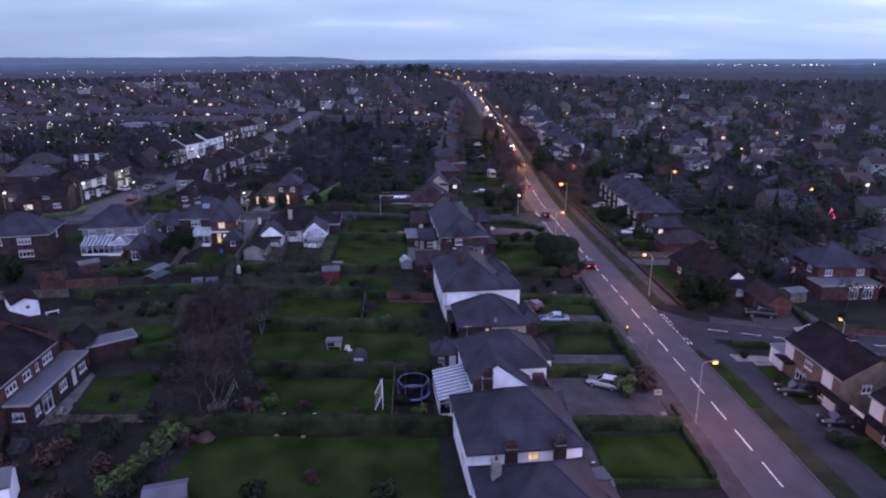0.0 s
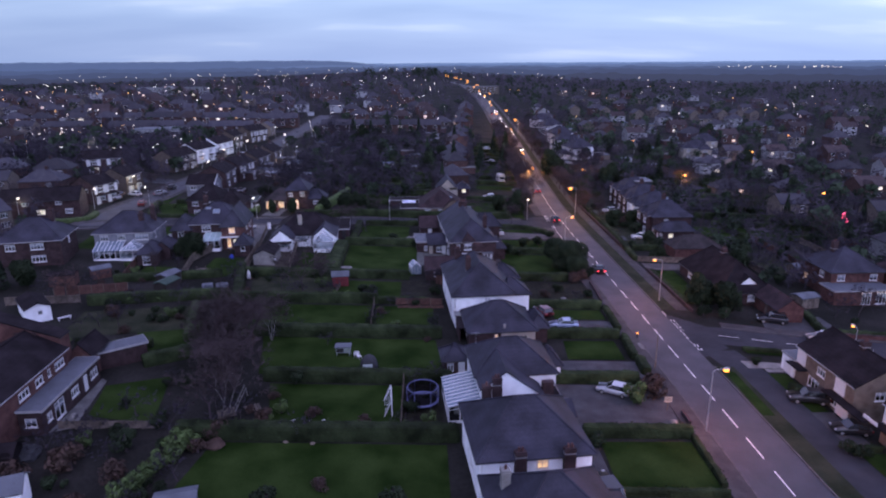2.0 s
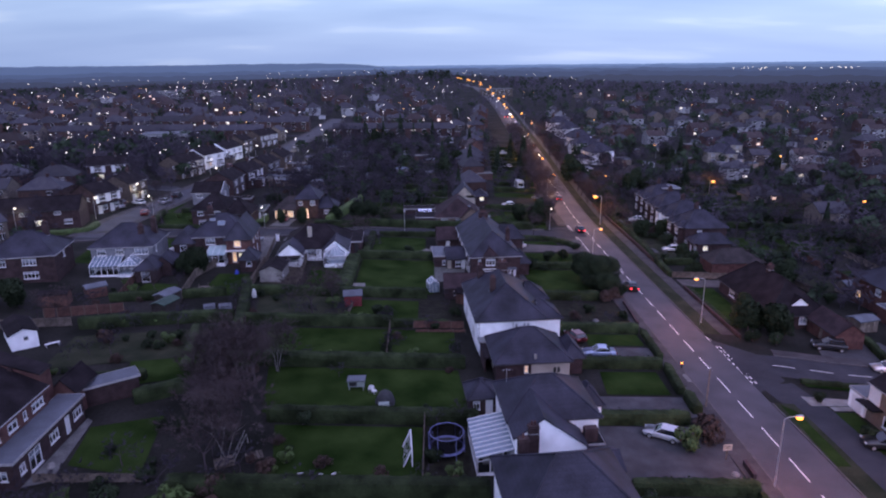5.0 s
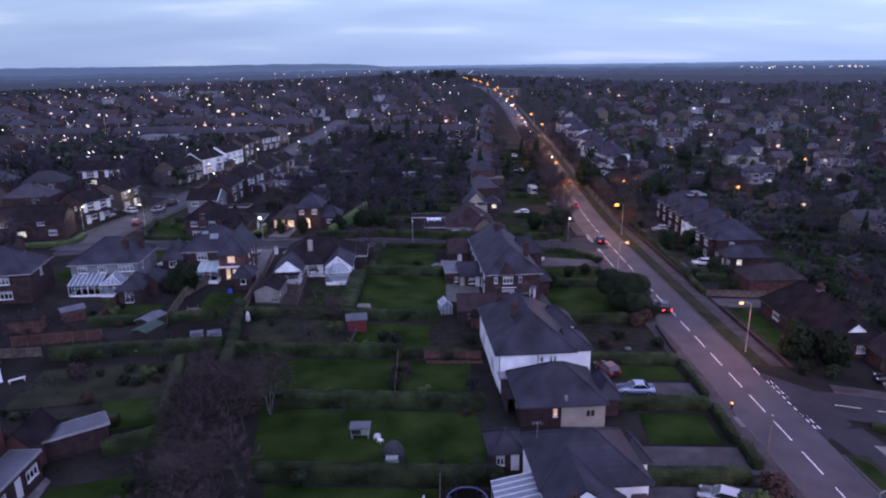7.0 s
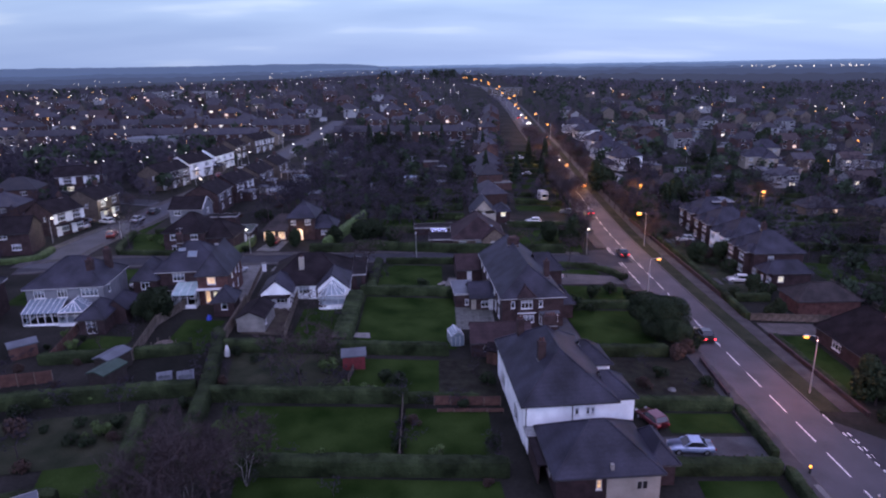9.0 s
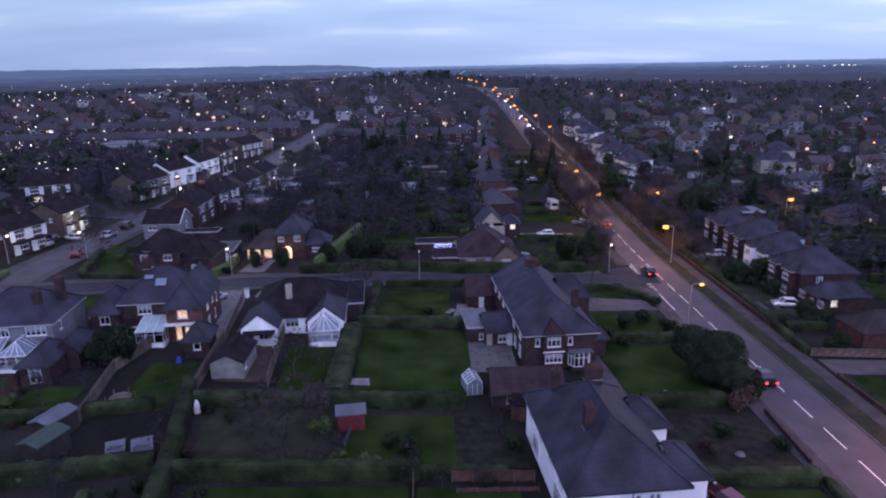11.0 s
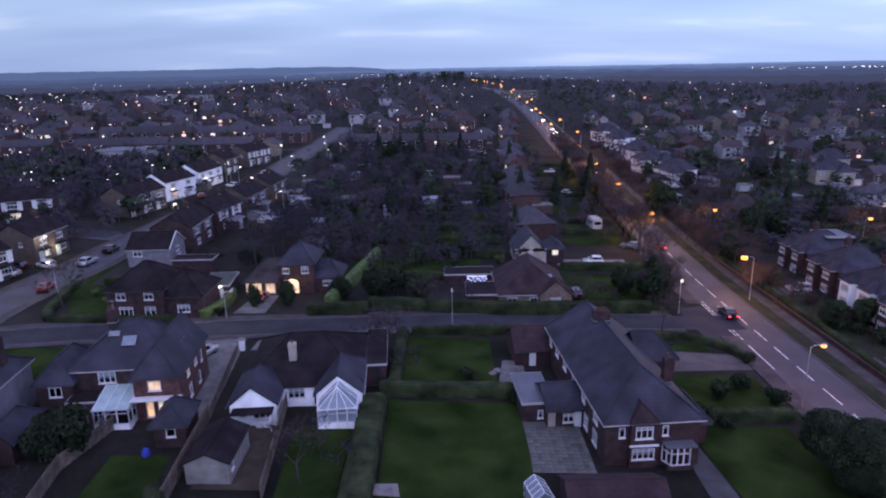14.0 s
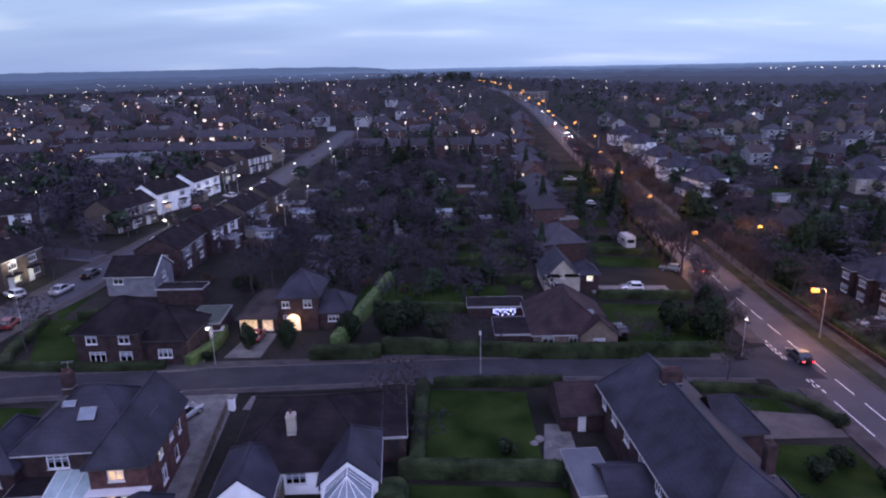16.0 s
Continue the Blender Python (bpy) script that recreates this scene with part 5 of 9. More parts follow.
h = House(9.5, 193.0, "house with a cream gable and amber window")
h.block(4.6, 10.6, 189.0, 198.0, 2.8, 3.2, "y", (0, 0), CREAM, ROOF, [("S", 0, 2.7, .8, .7, 1, 0), ("S", -1.2, .9, 1.6, 1.1, 3, 0)])
h.block(10.4, 14.2, 190.5, 196, 3.0, 1.4, "y", (None, None), BRICKD, ROOF, [("S", 0.3, 1.6, 1.2, 1.3, 1, 2)])

h = House(-34.0, 173.0, "house with amber-lit porch and tiled roof")
h.block(-36.2, -30.6, 170.2, 178.5, 5.0, 2.8, "x", (2.8, 2.8), BRICKD, ROOF, [("S", -1.7, 3.3, 1.1, 1.0, 2, 0), ("S", 1.4, 3.3, 1.2, 1.2, 2, 0), ("S", -1.9, .3, .5, 2.0, 1, 0)])
h.block(-41.4, -36.2, 168.6, 178.0, 2.6, 2.4, "x", (2.5, 0), BRICKD, ROOFB, [("S", -1.3, .1, 2.5, 2.3, 2, 1), ("S", 1.4, .6, 1.5, 1.6, 2, 1)])
h.block(-30.6, -26.4, 170.6, 177.0, 2.6, 2.0, "x", (0, 2.0), BRICKD, ROOF, [("S", 0, 1.0, 1.6, 1.0, 3, 0)])
arch = Soup()
for i in range(8):
    a0, a1 = math.pi * i / 8, math.pi * (i + 1) / 8
    arch.face((-.1 - 0.95 * math.cos(a0), -3.0, 1.7 + .75 * math.sin(a0)), (-.1 - .95 * math.cos(a1), -3.0, 1.7 + .75 * math.sin(a1)), (-.1 - .95 * math.cos(a1), -3.0, 0), (-.1 - .95 * math.cos(a0), -3.0, 0))
for lx_, ly_ in ((-38.6, 166.6), (-33.4, 168.6)):
    li_ = bpy.data.lights.new("porch_light", "POINT")
    li_.energy, li_.color, li_.shadow_soft_size = 90, (1, .62, .22), .12
    new("porch_light", li_).location = (lx_, ly_, gz(lx_, ly_) + 2.3)
part("porch_arch", arch.made("porch_arch", ROOMLIT), h.ob, label="amber-lit arched porch")

h = House(-51.0, 161.0, "dark brick pair of houses with dark hipped roofs")
h.block(-58.0, -50.0, 157.6, 166.5, 4.6, 3.0, "x", (4.0, 3.2), BRICKD, ROOFBLK, [("S", -2, 3.0, 1.4, 1.1, 2, 0), ("S", 2, 3.0, 1.4, 1.1, 2, 0), ("S", -1.5, .6, 2, 1.4, 3, 0), ("S", 2, .6, 1.6, 1.4, 2, 0)])
h.block(-50.2, -44.6, 158.2, 166.0, 3.4, 3.0, "x", (2.0, None), BRICKD, ROOFBLK, [("S", 0, .8, 1.8, 1.2, 3, 0)])
h = House(-58.0, 180.0, "pale gabled house with dark roof")
h.block(-63.0, -55.2, 179.5, 186.5, 3.7, 2.2, "x", (0, 0), STONE, ROOFBLK, [("E", 0, 2.3, 1.6, 1.1, 2, 0), ("S", -2, 2.2, 1.6, 1.1, 2, 0), ("E", 0.5, .6, 1.6, 1.2, 2, 0)], gutter=GUTTER)
for sy_ in (-1, 1):
    part("bargeboard", Soup().tube((2.95, 3.0 + sy_ * 3.8, 3.6), (2.95, 3.0, 6.05), .09, .09, 4).made("bargeboard", UPVC), h.ob)
h.block(-53.5, -46.5, 176.0, 179.0, 2.4, .3, "x", (0, 0), BRICKD, ROOFBLK, [], .2, flat=True)
h.ob.location.x -= 3.8
h.ob.location.y += 3.0


def villa(x, y, rot, label, side=1, lit=0, wall=WHITE, low=True):
    """A rendered villa: hipped main roof, a hipped wing to the front, a low lean-to beside it."""
    h = House(x, y, label, rot, group="villas among trees")
    h.block(x - 5.6, x + 5.6, y - 4.2, y + 4.6, 5.2, 3.2, "x", (4.2, 4.2), wall, ROOF, [("S", 3.6 * side, 3.3, 1.5, 1.2, 3, 0), ("S", 3.4 * side, .8, 2.0, 1.4, 3, lit), ("W", 0, 3.3, 1.4, 1.2, 2, 0), ("E", 0, 3.3, 1.4, 1.2, 2, 0)], gutter=GUTTER)
    a, b = sorted((x - 5.5 * side, x - .3 * side))
    h.block(a, b, y - 7.0, y, 5.0, 2.5, "y", (2.4, None), wall, ROOF, [("S", 0, 3.2, 1.8, 1.2, 3, 0), ("S", 0, .8, 2.2, 1.4, 4, 0), ("W", -2, 3.2, 1.0, 1.2, 2, 0)], gutter=GUTTER)
    if low:
        a, b = sorted((x - 9.2 * side, x - 5.65 * side))
        h.block(a, b, y - 5.0, y + 1.5, 2.6, 1.5, "y", (1.6, None), wall, ROOF, [("S", 0, .1, 2.2, 2.1, 0, 0, UPVC)])
    h.chimney(x + 2.4 * side, y + 1.4, 6.8, 9.6, 1.0, .8, BRICKD, 3)


villa(69.5, 285, 12, "white rendered villa with hipped grey roof", 1, 0)
villa(68.5, 307, 10, "large white villa with complex hipped roof", -1, 2)
villa(71.5, 333, 8, "white villa with a low side garage", 1, 0, low=False)
villa(73.5, 368, 6, "white rendered villa behind roadside trees", 1, 1, low=False)
villa(72.5, 393, 6, "white gabled villa near the road", -1, 0, low=False)
villa(139, 314, -14, "pale villa with gabled wing among trees", 1, 2, CREAM)
villa(124, 289, -8, "pale rendered villa with low garage", -1, 0, CREAM)
h = House(55.4, 252.5, "low white garage with flat grey roof", 8, "garage", "garage")
h.block(51.9, 58.9, 250, 255, 2.6, .3, "x", (0, 0), STONE, FELT, [("S", -1.6, .1, 2.2, 2.0, 0, 0), ("S", 1.6, .1, 2.2, 2.0, 0, 0)], .15, flat=True)


def estate_house(x, y, rot, length, wall, label, lit=0, face=1, skin=None, roofm=ROOFBLK, ext=0):
    """A two-storey gabled house of the estate: ridge along its y, windows to both sides; face 1 has its front door to the east."""
    h = House(x, y, label, rot, group="houses of the estate")
    n = max(2, int(length / 4.4))
    holes = []
    for i in range(n):
        u = -length / 2 + length * (i + .5) / n
        for sd in ("E", "W"):
            holes += [(sd, u, 3.1, 2.0, 1.2, 3, 0), (sd, u + .5, .8, 1.9, 1.3, 3, lit if i == 0 and sd == "E" else 0)]
    holes += [("S", 1.4, 3.2, .7, .9, 1, 0)]
    h.block(x - 4, x + 4, y - length / 2, y + length / 2, 5.0, 2.3, "y", (0, 0), wall, roofm, holes, .3, gutter=GUTTER)
    for i in range(n):
        u = y - length / 2 + length * (i + .5) / n
        if face > 0:
            h.box("porch_canopy", roofm, x + 4.02, x + 5.3, u - 1.9, u + .6, 2.35, 2.5)
            h.box("garage_door", UPVC, x + 4.02, x + 4.1, u - 1.7, u - .4, 0, 2.1)
        if skin:
            h.box("front_panel", skin, x + 4.01, x + 4.06, u - 2.05, u - 1.05, 2.7, 4.7)
            h.box("front_panel", skin, x + 4.01, x + 4.06, u + 1.05, u + 2.05, 2.7, 4.7)
    h.chimney(x + .2, y + length * .22, 6.7, 8.3, .9, .7, BRICKD, 2)
    if ext:
        h.block(x + 4.02, x + 6.6, y - 2.5, y + 1.5, 2.4, .3, "x", (0, 0), wall, FELT, [("E", 0, .2, 1.8, 2.0, 3, 0)], .15, flat=True)


BUFFW = mat("weathered_buff_brick", (0.085, 0.068, 0.058), 0.9, 0.25, 1.2, 18, 0.3, courses=0.075)
estate_house(-87.4, 188.2, -2, 10, BUFFW, "buff brick estate house with a lit porch", 2)
estate_house(-88.0, 173.4, -19, 7.6, BRICKD, "dark red brick estate house with a white front", 0, 1, UPVC)
estate_house(-86.3, 228.7, -16, 13.4, BUFFW, "buff brick pair of estate houses with white panels", 0, 1, STONE)
estate_house(-85.2, 247.4, -16, 12.6, WHITE, "white fronted pair of estate houses", 1)
estate_house(-83.0, 264.4, -9, 14.0, WHITE, "white boarded pair of estate houses with a bright porch", 0)
estate_house(-83.4, 286.4, -8, 9.5, BUFFW, "buff brick estate house with gabled end", 2)
estate_house(-79.2, 306.6, -18, 14.5, BUFFW, "buff brick pair of estate houses", 0, 1, UPVC)
estate_house(-62.6, 198.4, 1, 12.6, BRICKD, "dark brick pair of estate houses with white-banded back", 0, 0, STONE)
estate_house(-61.2, 213.0, -10, 12.0, BRICKD, "dark roofed pair of estate houses with white back windows", 0, 0, UPVC, ext=1)
estate_house(-59.6, 230.0, -6, 12.6, BUFFW, "buff brick pair of estate houses with a pale extension", 0, 0, STONE, ext=1)
estate_house(-58.0, 245.6, -6, 11.0, BUFFW, "buff brick estate house with a flat-roofed extension", 1, 0, None, ext=1)
estate_house(-107.5, 220.5, -62, 12.0, BRICKD, "dark brick pair of houses facing a short branch road", 2, 1, UPVC)
for lx_, ly_ in ((-82.6, 188.5), (-78.4, 262.0)):
    li_ = bpy.data.lights.new("porch_light", "POINT")
    li_.energy, li_.color, li_.shadow_soft_size = 120, (1, .86, .62), .12
    new("porch_light", li_).location = (lx_, ly_, gz(lx_, ly_) + 2.2)
h = House(68.0, 232.2, "dark bungalow with a tall hipped roof and a yellow window")
h.block(62.6, 73.6, 227.6, 237.0, 2.8, 4.2, "x", (4.4, 4.4), BRICKD, ROOFB, [("S", .2, .9, 2.0, 1.1, 3, 1), ("S", -3.4, .9, 1.8, 1.1, 3, 0), ("W", 0, .9, 1.6, 1.1, 2, 0)])
h.chimney(66, 233, 5.8, 8.0, .9, .8, BRICKD, 2)
# timber-fenced yard garage by the pale-lit lamp
h = House(-45.6, 168.5, "greenish flat-roofed garage beside a drive", 4, "garage", "garage")
h.block(-47.6, -43.4, 165.6, 172.4, 2.4, .3, "x", (0, 0), BRICKD, mat("mossy_felt", (.05, .062, .05), .85, .3, .8, 10, .3), [("S", 0, .1, 2.4, 2.0, 0, 0, UPVC)], .15, flat=True)

h = House(-92, 157, "long dark brick house with dark gabled roof", 14)
h.block(-100.5, -83.5, 153.2, 161, 4.2, 2.4, "x", (0, 0), BRICKD, ROOFBLK, [("S", 4, 3.1, 1.4, 1.0, 2, 0), ("S", -3, 3.1, 1.4, 1.0, 2, 0), ("S", 6, .8, 1.6, 1.2, 3, 0), ("S", 0, .8, 1.8, 1.2, 3, 2)])


# ---------- trees, shrubs, hedges ----------
def bare_tree_meshes(seed, height, spread_, levels=4, twigs=3, sides=5, bark=BARK, trunks=1, girth=.02):
    """Trunk with limbs, and a crown of fine winter twigs, as two meshes."""
    rnd = random.Random(seed)
    wood, fine = Soup(), Soup()

    def grow(p, d, length, r, lev):
        n = 3 if lev < 2 else 2
        for k in range(n):
            d = (d + Vector((rnd.uniform(-.18, .18), rnd.uniform(-.18, .18), rnd.uniform(0, .12)))).normalized()
            q = p + d * (length / n)
            r2 = r * (0.82 if lev == 0 else 0.72)
            (wood if lev < 2 else fine).tube(p, q, r, r2, sides if lev < 2 else 3)
            p, r = q, r2
            if lev > 0 and k < n - 1 and lev < levels:
                side = d.cross(Vector((rnd.uniform(-1, 1), rnd.uniform(-1, 1), rnd.uniform(-1, 1)))).normalized()
                grow(p, (d * .6 + side * .8).normalized(), length * rnd.uniform(.5, .7), r * .6, lev + 1)
        if lev >= levels:
            for _ in range(twigs):
                side = Vector((rnd.uniform(-1, 1), rnd.uniform(-1, 1), rnd.uniform(-.4, 1))).normalized()
                e_ = p + (d * .5 + side * .8) * length * rnd.uniform(.5, .9)
                w = d.cross(side).normalized() * 0.022
                fine.face(p - w, p + w, e_)
            return
        kids = rnd.randint(3, 4) if lev == 0 else rnd.randint(2, 3)
        for i in range(kids):
            g = 2 * math.pi * (i + rnd.random() * .7) / kids
            out = Vector((math.cos(g), math.sin(g), 0)) * spread_
            grow(p, (d * rnd.uniform(.5, .8) + out * rnd.uniform(.5, .9)).normalized(), length * rnd.uniform(.62, .82), r * rnd.uniform(.6, .75), lev + 1)

    for i in range(trunks):
        lean = Vector((rnd.uniform(-.25, .25), rnd.uniform(-.25, .25), 1)).normalized() if trunks > 1 else Vector((0, 0, 1))
        grow(Vector((rnd.uniform(-.4, .4) * (trunks > 1), rnd.uniform(-.4, .4) * (trunks > 1), -.3)), lean, height * .34, height * girth, 0)
    return wood.made("trunk", bark), fine.made("crown", TWIG if levels < 4 else TWIGN)


def leaf_crown(seed, rx, ry, rz, n, size, material, shape="oval", inner=0.45):
    """A crown of many small leafy tufts with gaps and a ragged outline."""
    rnd = random.Random(seed)
    s = Soup()
    lob = [(Vector((rnd.uniform(-.6, .6), rnd.uniform(-.6, .6), rnd.uniform(-.4, .6))), rnd.uniform(.4, .7)) for _ in range(8)]
    for _ in range(n):
        if shape == "cone":
            k = rnd.random() ** .7
            g = rnd.uniform(0, 2 * math.pi)
            rr = (1 - k) * rnd.uniform(.55, 1.08) + .03
            p = Vector((rx * rr * math.cos(g), ry * rr * math.sin(g), rz * 2 * k))
            nrm = Vector((math.cos(g), math.sin(g), .35)).normalized()
        else:
            c, rad = rnd.choice(lob)
            v = Vector((rnd.gauss(0, 1), rnd.gauss(0, 1), rnd.gauss(0, 1))).normalized()
            q = c + v * rad * rnd.uniform(inner + .3, 1.08)
            p = Vector((q.x * rx, q.y * ry, max(-rz * .96, q.z * rz) + rz))
            nrm = v
        t = (nrm + Vector((rnd.uniform(-.7, .7), rnd.uniform(-.7, .7), rnd.uniform(-.5, .8)))).normalized()
        u = t.orthogonal().normalized()
        u = (Matrix.Rotation(rnd.uniform(0, 6.3), 3, t) @ u)
        w = t.cross(u)
        a = size * rnd.uniform(.6, 1.35)
        s.face(p - u * a, p + w * a * .55 + t * a * .2, p + u * a, p - w * a * .55 - t * a * .1)
    return s.made("crown", material)


def hazy_tree(seed, height, wide, n):
    """A bare roadside tree: limbs carrying a dense haze of very fine twigs."""
    rnd = random.Random(seed)
    wood, fine = Soup(), Soup()
    top = Vector((rnd.uniform(-.3, .3), rnd.uniform(-.3, .3), height * .4))
    wood.tube((0, 0, -.4), top, height * .022, height * .015, 6)
    tips = []
    for i in range(7):
        g = 2 * math.pi * (i + rnd.random() * .6) / 7
        a = top - Vector((0, 0, height * .12 * rnd.random()))
        b = a + Vector((math.cos(g) * wide * rnd.uniform(.3, .55), math.sin(g) * wide * rnd.uniform(.3, .55), height * rnd.uniform(.18, .38)))
        wood.tube(a, b, height * .01, height * .006, 5)
        for _ in range(4):
            c = b + Vector((rnd.uniform(-1, 1) * wide * .4, rnd.uniform(-1, 1) * wide * .4, height * rnd.uniform(.02, .22)))
            wood.tube(b, c, height * .005, height * .002, 4)
            tips += [c, b.lerp(c, .5)]
    for _ in range(n):
        c = rnd.choice(tips)
        d = (Vector((rnd.gauss(0, 1), rnd.gauss(0, 1), rnd.gauss(.35, .8)))).normalized()
        e_ = c + d * wide * rnd.uniform(.08, .42)
        b = c.lerp(e_, rnd.uniform(0, .6))
        w = d.orthogonal().normalized() * rnd.uniform(.010, .024)
        fine.face(b - w, b + w, e_)
    return wood.made("trunk", BARK), fine.made("crown", TWIGN)


PROTO = {}


def tree_kind(name):
    """Meshes (trunk, crown) of a kind of tree, made once."""
    if name in PROTO:
        return PROTO[name]
    k, i = name.split("_")
    i = int(i)
    if k == "bare":
        r = bare_tree_meshes(i, 8 + i % 3, .8, 4, 20)
    elif k == "big":
        r = bare_tree_meshes(40 + i, 11, .85, 5, 9)
    elif k == "birch":
        r = bare_tree_meshes(20 + i, 9, .5, 4, 15, bark=BIRCHBARK, trunks=3, girth=.010)
    elif k == "small":
        r = bare_tree_meshes(60 + i, 4.5, 1.0, 3, 22)
    elif k == "verge":
        r = hazy_tree(120 + i, 8 + i % 3, 4.2, 3000)
    elif k == "mid":
        r = bare_tree_meshes(80 + i, 9, .8, 3, 30, 4)
    else:
        t = Soup().tube((0, 0, -.4), (0, 0, 1.6), .16, .1, 6).made("trunk", BARK)
        if k == "shrub":
            r = (t, leaf_crown(i, 1.0, 1.0, .9, 850, .15, LEAF))
        elif k == "ever":
            r = (t, leaf_crown(i + 7, 2.2, 2.2, 2.6, 3300, .25, LEAF))
        elif k == "bush":
            r = (t, leaf_crown(i + 5, 4.9, 4.6, 3.5, 30000, .125, LEAF, inner=0.55))
        elif k == "bright":
            r = (t, leaf_crown(i + 9, 1.0, 1.0, .9, 700, .16, LEAFB))
        elif k == "conifer":
            r = (t, leaf_crown(i + 3, 1.4, 1.4, 3.6, 1500, .24, CONIFER, "cone"))
        elif k == "russet":
            r = (t, leaf_crown(i + 11, 1.0, 1.0, .9, 650, .14, RUSSET))
    PROTO[name] = r
    return r


TREE_WORDS = {"bare": ("bare winter tree with fine purple-brown twigs", "tree"), "big": ("large leafless tree with spreading limbs", "tree"), "birch": ("multi-stemmed birch with pale bark, leafless", "tree"),
              "small": ("small leafless tree in a garden", "tree"), "mid": ("leafless tree among back gardens", "tree"), "verge": ("bare roadside tree with dense fine twigs", "tree"), "shrub": ("dense dark evergreen garden shrub", "shrub"), "ever": ("dark evergreen tree with a ragged crown", "tree"),
              "bush": ("huge rounded evergreen bush on a front lawn", "shrub"), "bright": ("yellow-green evergreen shrub in a garden", "shrub"), "conifer": ("dark narrow conifer among garden shrubs", "conifer"), "russet": ("russet-brown winter shrub in a garden", "shrub")}


def tree(kind, x, y, s=1.0, sz=None, rot=None):
    trunk, crown = tree_kind(kind)
    k = kind.split("_")[0]
    ob = new("tree" if TREE_WORDS[k][1] != "shrub" else "shrub")
    ob.matrix_world = pose(x, y, gz(x, y), 0, 0, hsh(x, y) * 360 if rot is None else rot) @ Matrix.Diagonal((s, s, sz or s, 1))
    tagged(ob, TREE_WORDS[k][0], TREE_WORDS[k][1])
    part("trunk", trunk, ob)
    part("crown", crown, ob)
    return ob


def hedge(pts, w=1.0, h=1.5, material=HEDGE, label="clipped dark evergreen hedge", seed=1, tufts=10):
    """A hedge along a line: lumpy sides and top, with loose sprigs on the outline."""
    line = curve_pts(pts, 0.45) if len(pts) > 2 else [Vector((*pts[0], 0)).lerp(Vector((*pts[1], 0)), i / max(1, int(math.dist(*pts) / .45))) for i in range(max(1, int(math.dist(*pts) / .45)) + 1)]
    prof = [(-.5, -.15), (-.54, .3), (-.52, .7), (-.42, .95), (-.15, 1.02), (.15, 1.02), (.42, .95), (.52, .7), (.54, .3), (.5, -.15)]
    vs, fs = [], []
    rnd = random.Random(seed)
    n, k = len(line), len(prof)
    body = []
    for i, p in enumerate(line):
        d = (line[min(i + 1, n - 1)] - line[max(i - 1, 0)]).normalized()
        r = Vector((d.y, -d.x, 0))
        end = 0.75 if i in (0, n - 1) else 1.0
        for a, b in prof:
            q = p + r * a * w * end
            j = noise.noise((q.x * 1.1, q.y * 1.1, b * 2 + seed)) * .22 + rnd.uniform(-.05, .05)
            q = q + r * (math.copysign(j, a) * .6)
            vs.append((q.x, q.y, gz(q.x, q.y) + b * h * (1 if end == 1 else .93) + j * .7 * (b > .5)))
    for i in range(n - 1):
        for j in range(k - 1):
            fs.append((i * k + j, i * k + j + 1, (i + 1) * k + j + 1, (i + 1) * k + j))
    fs += [tuple(range(k)), tuple(reversed(range((n - 1) * k, n * k)))]
    ob = tagged(new("hedge"), label, "hedge")
    o = Vector((line[n // 2].x, line[n // 2].y, gz(line[n // 2].x, line[n // 2].y)))
    ob.location = o
    vs = [(x - o.x, y - o.y, z - o.z) for x, y, z in vs]
    part("leaf_mass", mesh("leaf_mass", vs, fs, material), ob)
    s = Soup()
    for _ in range(int(n * tufts * .45)):
        x, y, z = vs[rnd.randrange(len(vs))]
        if rnd.random() < .5:
            z += rnd.uniform(0, .1)
        u = Vector((rnd.uniform(-1, 1), rnd.uniform(-1, 1), rnd.uniform(-.4, 1))).normalized() * rnd.uniform(.08, .2)
        v = u.orthogonal().normalized() * rnd.uniform(.04, .1)
        p = Vector((x + rnd.uniform(-.2, .2), y + rnd.uniform(-.2, .2), z))
        s.face(p - u, p + v, p + u, p - v)
    part("sprig_layer", s.made("sprig_layer", material), ob)["kind"] = "stuff"
    return ob


# back-garden hedges
hedge([(-26, 60.3), (3.6, 60.5)], 1.6, 1.7, seed=2)
hedge([(-20, 73.2), (3.4, 73.3)], 1.4, 1.6, seed=3)
hedge([(-28.2, 87.0), (2.6, 87.4)], 1.6, 1.6, seed=4)
hedge([(-30.5, 100.2), (-7.6, 100.6)], 1.2, 1.7, seed=5)
hedge([(-7.6, 100.6), (0.6, 100.6)], .8, 1.2, seed=6)
hedge([(-33.0, 113.4), (-2.6, 113.6)], 1.4, 1.6, seed=7)
hedge([(-17, 136.6), (-1.6, 136.8)], 1.5, 1.5, seed=8)
hedge([(-17.4, 114.8), (-17.3, 134.0)], 2.6, 1.7, seed=9, label="broad flat-topped clipped hedge")
hedge([(-28.6, 87.5), (-30.5, 100), (-33.4, 114), (-34.4, 117)], 1.5, 1.9, seed=10)
hedge([(-53, 97.2), (-43, 99.5), (-32, 101.6)], 1.4, 1.7, seed=11)
for i in range(9):
    tree("bright_1", -27.6 + .38 * i + hsh(i) * .6, 49.5 + 1.35 * i, .75 + .5 * hsh(i, 2))
hedge([(-36.0, 76.2), (-31.0, 79.5)], 1.4, 1.6, seed=14)
hedge([(-46, 79.5), (-40, 81.5), (-37, 82)], 1.2, 1.3, seed=51)
hedge([(-33, 84), (-36, 97)], 1.2, 1.3, seed=15)
hedge([(-14, 154.0), (1.5, 155.2)], .9, 1.2, seed=16)
